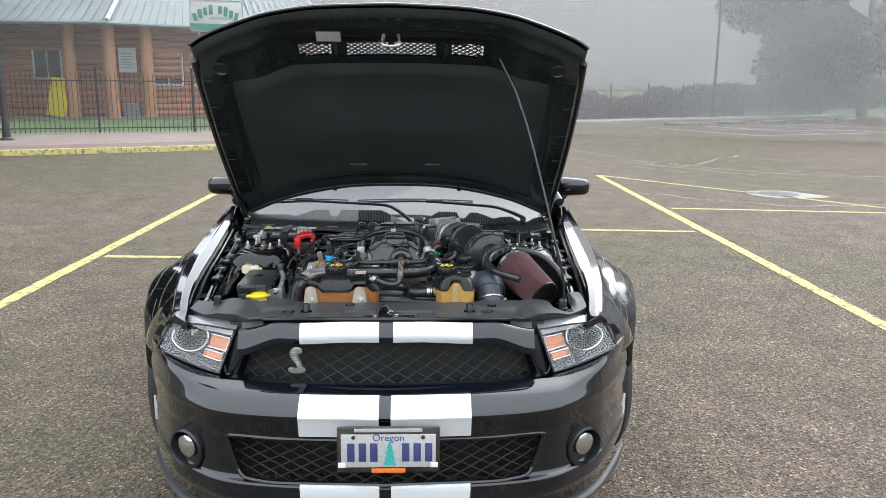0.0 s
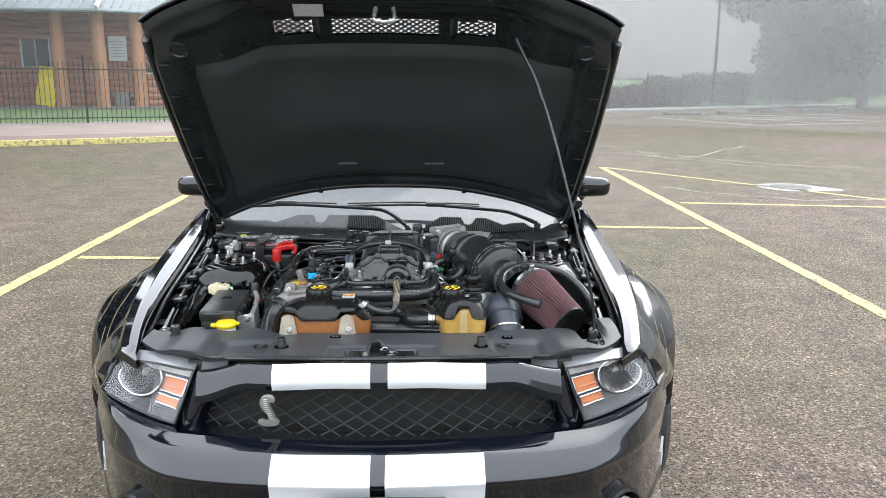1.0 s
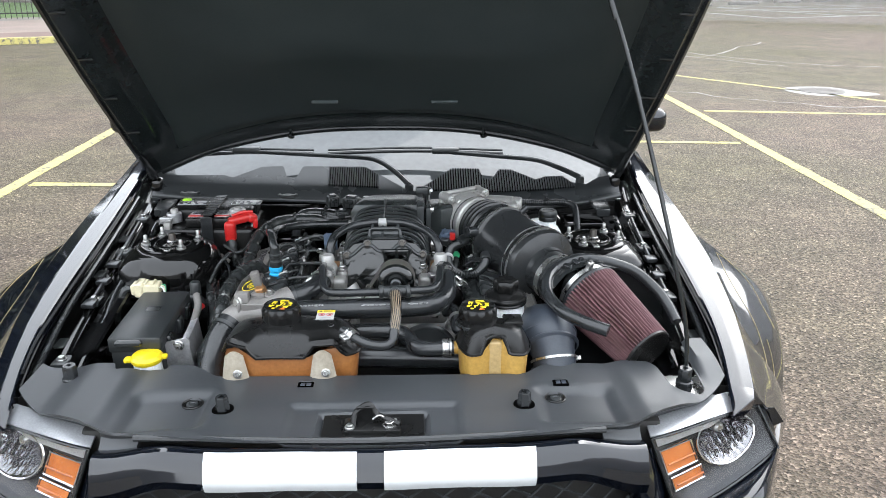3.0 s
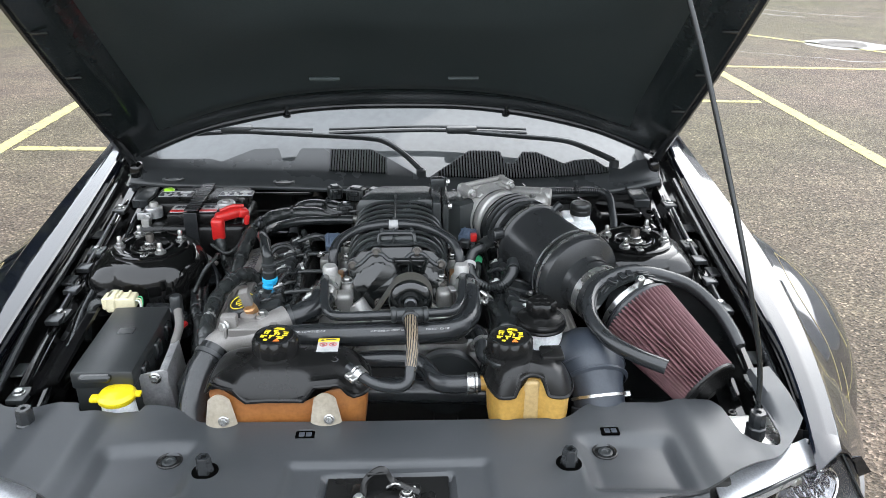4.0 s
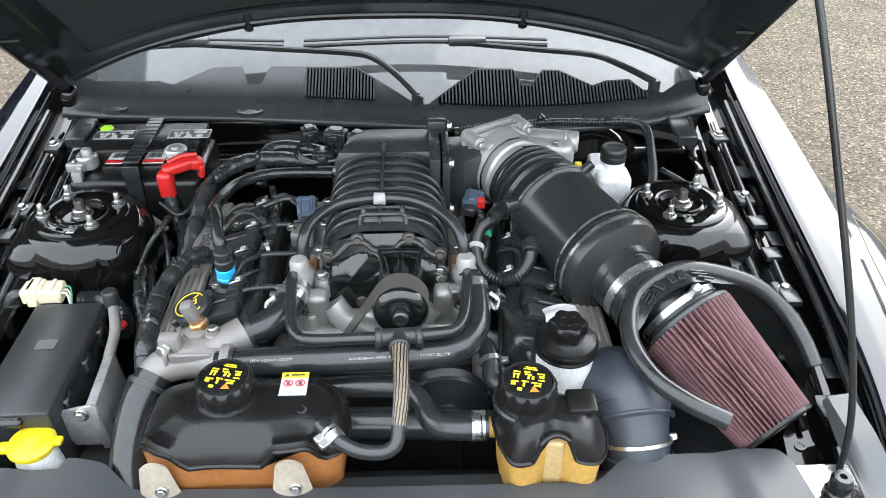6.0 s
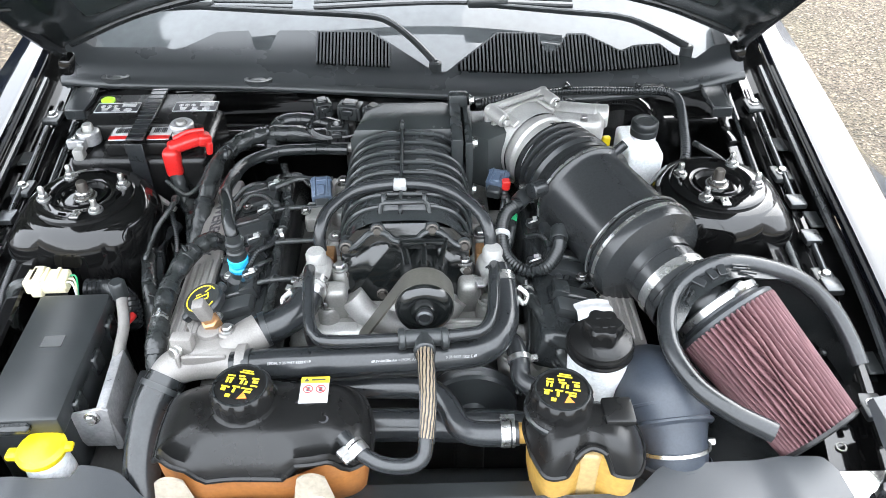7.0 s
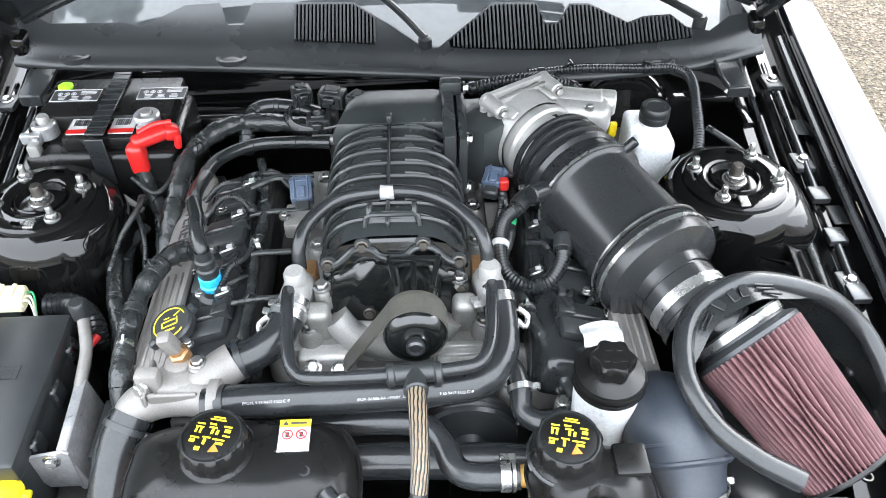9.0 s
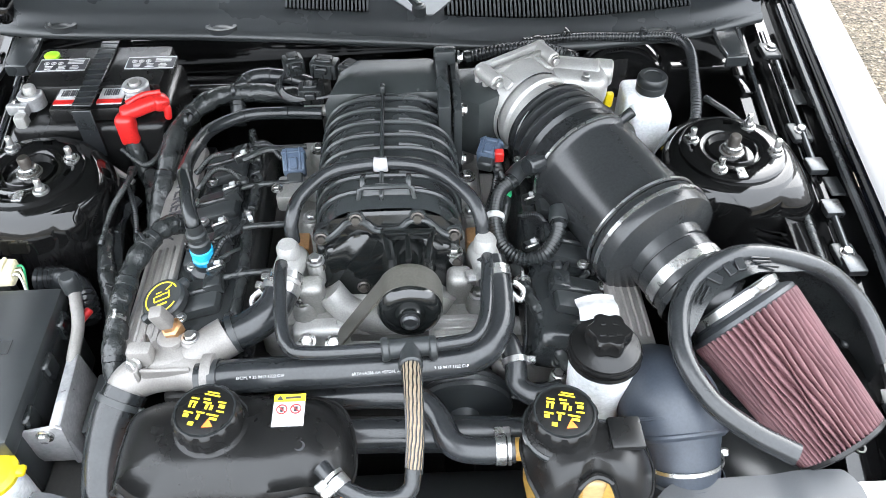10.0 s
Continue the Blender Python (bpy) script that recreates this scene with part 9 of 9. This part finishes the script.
def clumps(bm, centre, spread, count, size, rnd, flat=1.0):
    """Many small leaf quads scattered in and on an uneven crown."""
    for _ in range(count):
        d = Vector((rnd.gauss(0, 1), rnd.gauss(0, 1), rnd.gauss(0, 1))).normalized() * (rnd.random() ** 0.4)
        p = Vector(centre) + Vector((d.x * spread[0], d.y * spread[1], d.z * spread[2]))
        a = Euler((rnd.uniform(0, 6.3), rnd.uniform(0, 6.3), rnd.uniform(0, 6.3))).to_matrix()
        s = size * rnd.uniform(0.6, 1.4)
        quad = [bm.verts.new(p + a @ Vector((x * s, y * s * 0.6, 0.25 * s * x * y))) for x, y in ((-1, -0.4), (0, -1), (1, 0), (0.1, 1))]
        bm.faces.new(quad)


def tree(at, h, r, seed, label, leaf=LEAF, n=24000, size=0.13, low=0.10):
    rnd = random.Random(seed)
    t = thing("tree", label, "tree", "trees", at)
    part("trunk", tube([(0, 0, -0.1), (0.1, 0, h * 0.2), (-0.05, 0.05, h * 0.45), (0.1, 0, h * 0.8)], lambda f: h * 0.020 * (1 - 0.8 * f) + 0.04, 12), BARK, t)
    bm = bmesh.new()
    for k in range(18):
        a = rnd.uniform(0, 6.3)
        z = h * lerp(low, 0.90, (k + rnd.random()) / 18)
        reach = r * rnd.uniform(0.5, 1.0) * (1.1 - abs(z / h - 0.5))
        tip = Vector((reach * math.cos(a), reach * math.sin(a), z + rnd.uniform(0.0, 0.12) * h))
        part("limb", tube([(0, 0, z * 0.8), (tip.x * 0.5, tip.y * 0.5, lerp(z * 0.8, tip.z, 0.6)), tip], lambda f: h * 0.010 * (1 - 0.8 * f) + 0.015, 6, 4), BARK, t)
        clumps(bm, tip, (r * 0.36, r * 0.36, h * 0.13), n // 18, size, rnd)
    part("crown", bm, leaf, t, "", 0)


def conifer(at, h, r, seed, label="tall dark fir out of view near the log building"):
    """A tall fir: tiers of drooping boughs that shorten towards the tip."""
    rnd = random.Random(seed)
    t = thing("tree", label, "tree", "trees", at)
    part("trunk", tube([(0, 0, -0.1), (0.1, 0, h * 0.5), (0, 0, h)], lambda f: 0.35 * (1 - 0.93 * f), 10), BARK, t)
    bm = bmesh.new()
    for k in range(52):
        f = (k + rnd.random()) / 52
        reach = r * (1 - 0.92 * f) * rnd.uniform(0.7, 1.1)
        a = rnd.uniform(0, 6.3)
        for q in (0.35, 0.7, 1.0):
            clumps(bm, (reach * q * math.cos(a), reach * q * math.sin(a), h * (0.10 + 0.88 * f) - 0.25 * reach * q), (0.34 * reach + 0.3, 0.34 * reach + 0.3, 0.6), 60, 0.62, rnd)
    part("crown", bm, FIR, t, "dark green needle boughs", 0)


# firs out of view, added so the left fender reflects dark trees
for k, (x, y, h) in enumerate(((-19.5, 23.5, 33), (-23.0, 19.5, 34), (-25.5, 14.0, 24), (-24.0, 27.0, 28), (-33.0, 40.0, 24), (-21.0, 46.0, 25), (-27.5, 44.0, 28), (-14.5, 50.0, 22))):
    conifer((x, y, 0.3), h, 5.2, 60 + k)
# two nearer unseen firs, added to darken the same reflection higher up
for k, (x, y, h) in enumerate(((-16.5, 13.3, 30), (-21.5, 11.8, 28))):
    conifer((x, y, 0.3), h, 6.0, 80 + k, "tall dark fir out of view beside the parking lot")
tree((28.3, 47.5, 0), 15.5, 8.5, 5, "broad leafy tree at the lot's edge", LEAF, 60000, 0.16)


def shrub(at, size, seed, label, material=HEDGE, count=9000, leaf=0.09):
    rnd = random.Random(seed)
    bm = bmesh.new()
    for _ in range(6):
        c = Vector((rnd.uniform(-0.6, 0.6) * size[0], rnd.uniform(-0.5, 0.5) * size[1], size[2] * rnd.uniform(0.35, 0.55)))
        clumps(bm, c, (size[0] * 0.45, size[1] * 0.5, size[2] * 0.5), count // 6, leaf, rnd)
    for v in bm.verts:
        v.co.z = max(v.co.z, 0.0)
    ob = part("shrub", bm, material, None, "", 0)
    ob.location = at
    return tagged(ob, label, "shrub", "shrubs")


TWIG = surface("brownish_twigs", (0.10, 0.075, 0.07), (0.16, 0.12, 0.11), 0.7, big=1, fine=12, bump=0.2)
for k, (x, y, w, h, m) in enumerate(((9.5, 42, 2.0, 1.5, TWIG), (12.5, 44, 2.0, 1.3, TWIG), (16.5, 47, 2.5, 2.0, LEAF), (21.0, 52, 2.5, 2.2, LEAF), (28.0, 56, 3.5, 2.8, HEDGE), (33.0, 60, 4.0, 3.2, HEDGE), (38.0, 62, 4.0, 2.8, HEDGE), (24.0, 58, 3.0, 2.2, HEDGE))):
    shrub((x, y, 0), (w, 1.6, h), 30 + k, "bare brownish shrub behind the fence" if m is TWIG else "green bush behind the iron fence" if m is LEAF else "dark dense hedge shrub at the lot's edge", m)
bank = sheet(lambda u, v: Vector((lerp(4, 60, u), lerp(44, 62, v) + 14 * u, 0.006 + 1.6 * v * v)), 20, 8)
structure("pavement", strip_body(Vector((4.0, 32.6, 0)), Vector((28.0, 48.9, 0)), 1.5, 0.10), PALE_CONCRETE, "pale concrete walkway along the back fence", "pavement")
structure("grass_bank", bank, GRASS, "rough green bank behind the fence", "grass", 0)

# hillside far off: a glowing backdrop, its fog haze painted paler with height
m, n, l, b = shader("painted_fog_hillside", 1.0)
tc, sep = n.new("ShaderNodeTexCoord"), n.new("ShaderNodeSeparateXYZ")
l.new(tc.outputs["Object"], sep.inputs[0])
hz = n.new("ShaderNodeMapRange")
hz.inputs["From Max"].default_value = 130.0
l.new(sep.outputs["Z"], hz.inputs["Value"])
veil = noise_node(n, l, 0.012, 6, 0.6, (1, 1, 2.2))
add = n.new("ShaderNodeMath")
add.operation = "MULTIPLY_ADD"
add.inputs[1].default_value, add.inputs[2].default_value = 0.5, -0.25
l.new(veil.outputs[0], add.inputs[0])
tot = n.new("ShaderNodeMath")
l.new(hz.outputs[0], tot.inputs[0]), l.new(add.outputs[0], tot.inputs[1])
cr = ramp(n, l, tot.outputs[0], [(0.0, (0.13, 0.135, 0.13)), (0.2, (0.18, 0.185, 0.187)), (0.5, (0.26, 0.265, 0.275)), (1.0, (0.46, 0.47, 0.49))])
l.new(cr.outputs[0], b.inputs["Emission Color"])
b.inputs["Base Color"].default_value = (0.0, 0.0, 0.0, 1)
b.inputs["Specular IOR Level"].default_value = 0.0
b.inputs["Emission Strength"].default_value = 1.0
structure("backdrop", sheet(lambda u, v: Vector((330 * math.sin(2 * math.pi * u), 330 * math.cos(2 * math.pi * u), lerp(-2, lerp(50, 140, 0.5 + 0.5 * math.cos(2 * math.pi * (u - 0.08))), v) * (0.8 + 0.2 * math.sin(18.85 * u + 1) + 0.07 * math.sin(138.2 * u)))), 132, 8), m, "glowing hillside backdrop with painted grey fog", "hillside", 0)

# added see-through sheets that stand in for fog haze across the far lot
MIST = surface("see_through_haze", (0.50, 0.50, 0.505), (0.50, 0.50, 0.505), 1.0, bump=0.0, spec=0.0)
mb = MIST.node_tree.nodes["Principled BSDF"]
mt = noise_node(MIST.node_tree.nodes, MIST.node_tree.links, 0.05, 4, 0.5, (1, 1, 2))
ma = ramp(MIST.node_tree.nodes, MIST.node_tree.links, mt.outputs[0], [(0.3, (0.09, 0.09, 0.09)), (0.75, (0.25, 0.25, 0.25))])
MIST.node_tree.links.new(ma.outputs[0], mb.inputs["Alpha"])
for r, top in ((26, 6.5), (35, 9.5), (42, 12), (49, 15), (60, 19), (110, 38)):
    bank = structure("haze_sheet", sheet(lambda u, v: Vector((r * math.sin(lerp(-0.75, 1.1, u)), r * math.cos(lerp(-0.75, 1.1, u)) + 0.0, lerp(-0.5, top, v))), 24, 4), MIST, "see-through sheet that stands in for fog haze", "fog", 0)
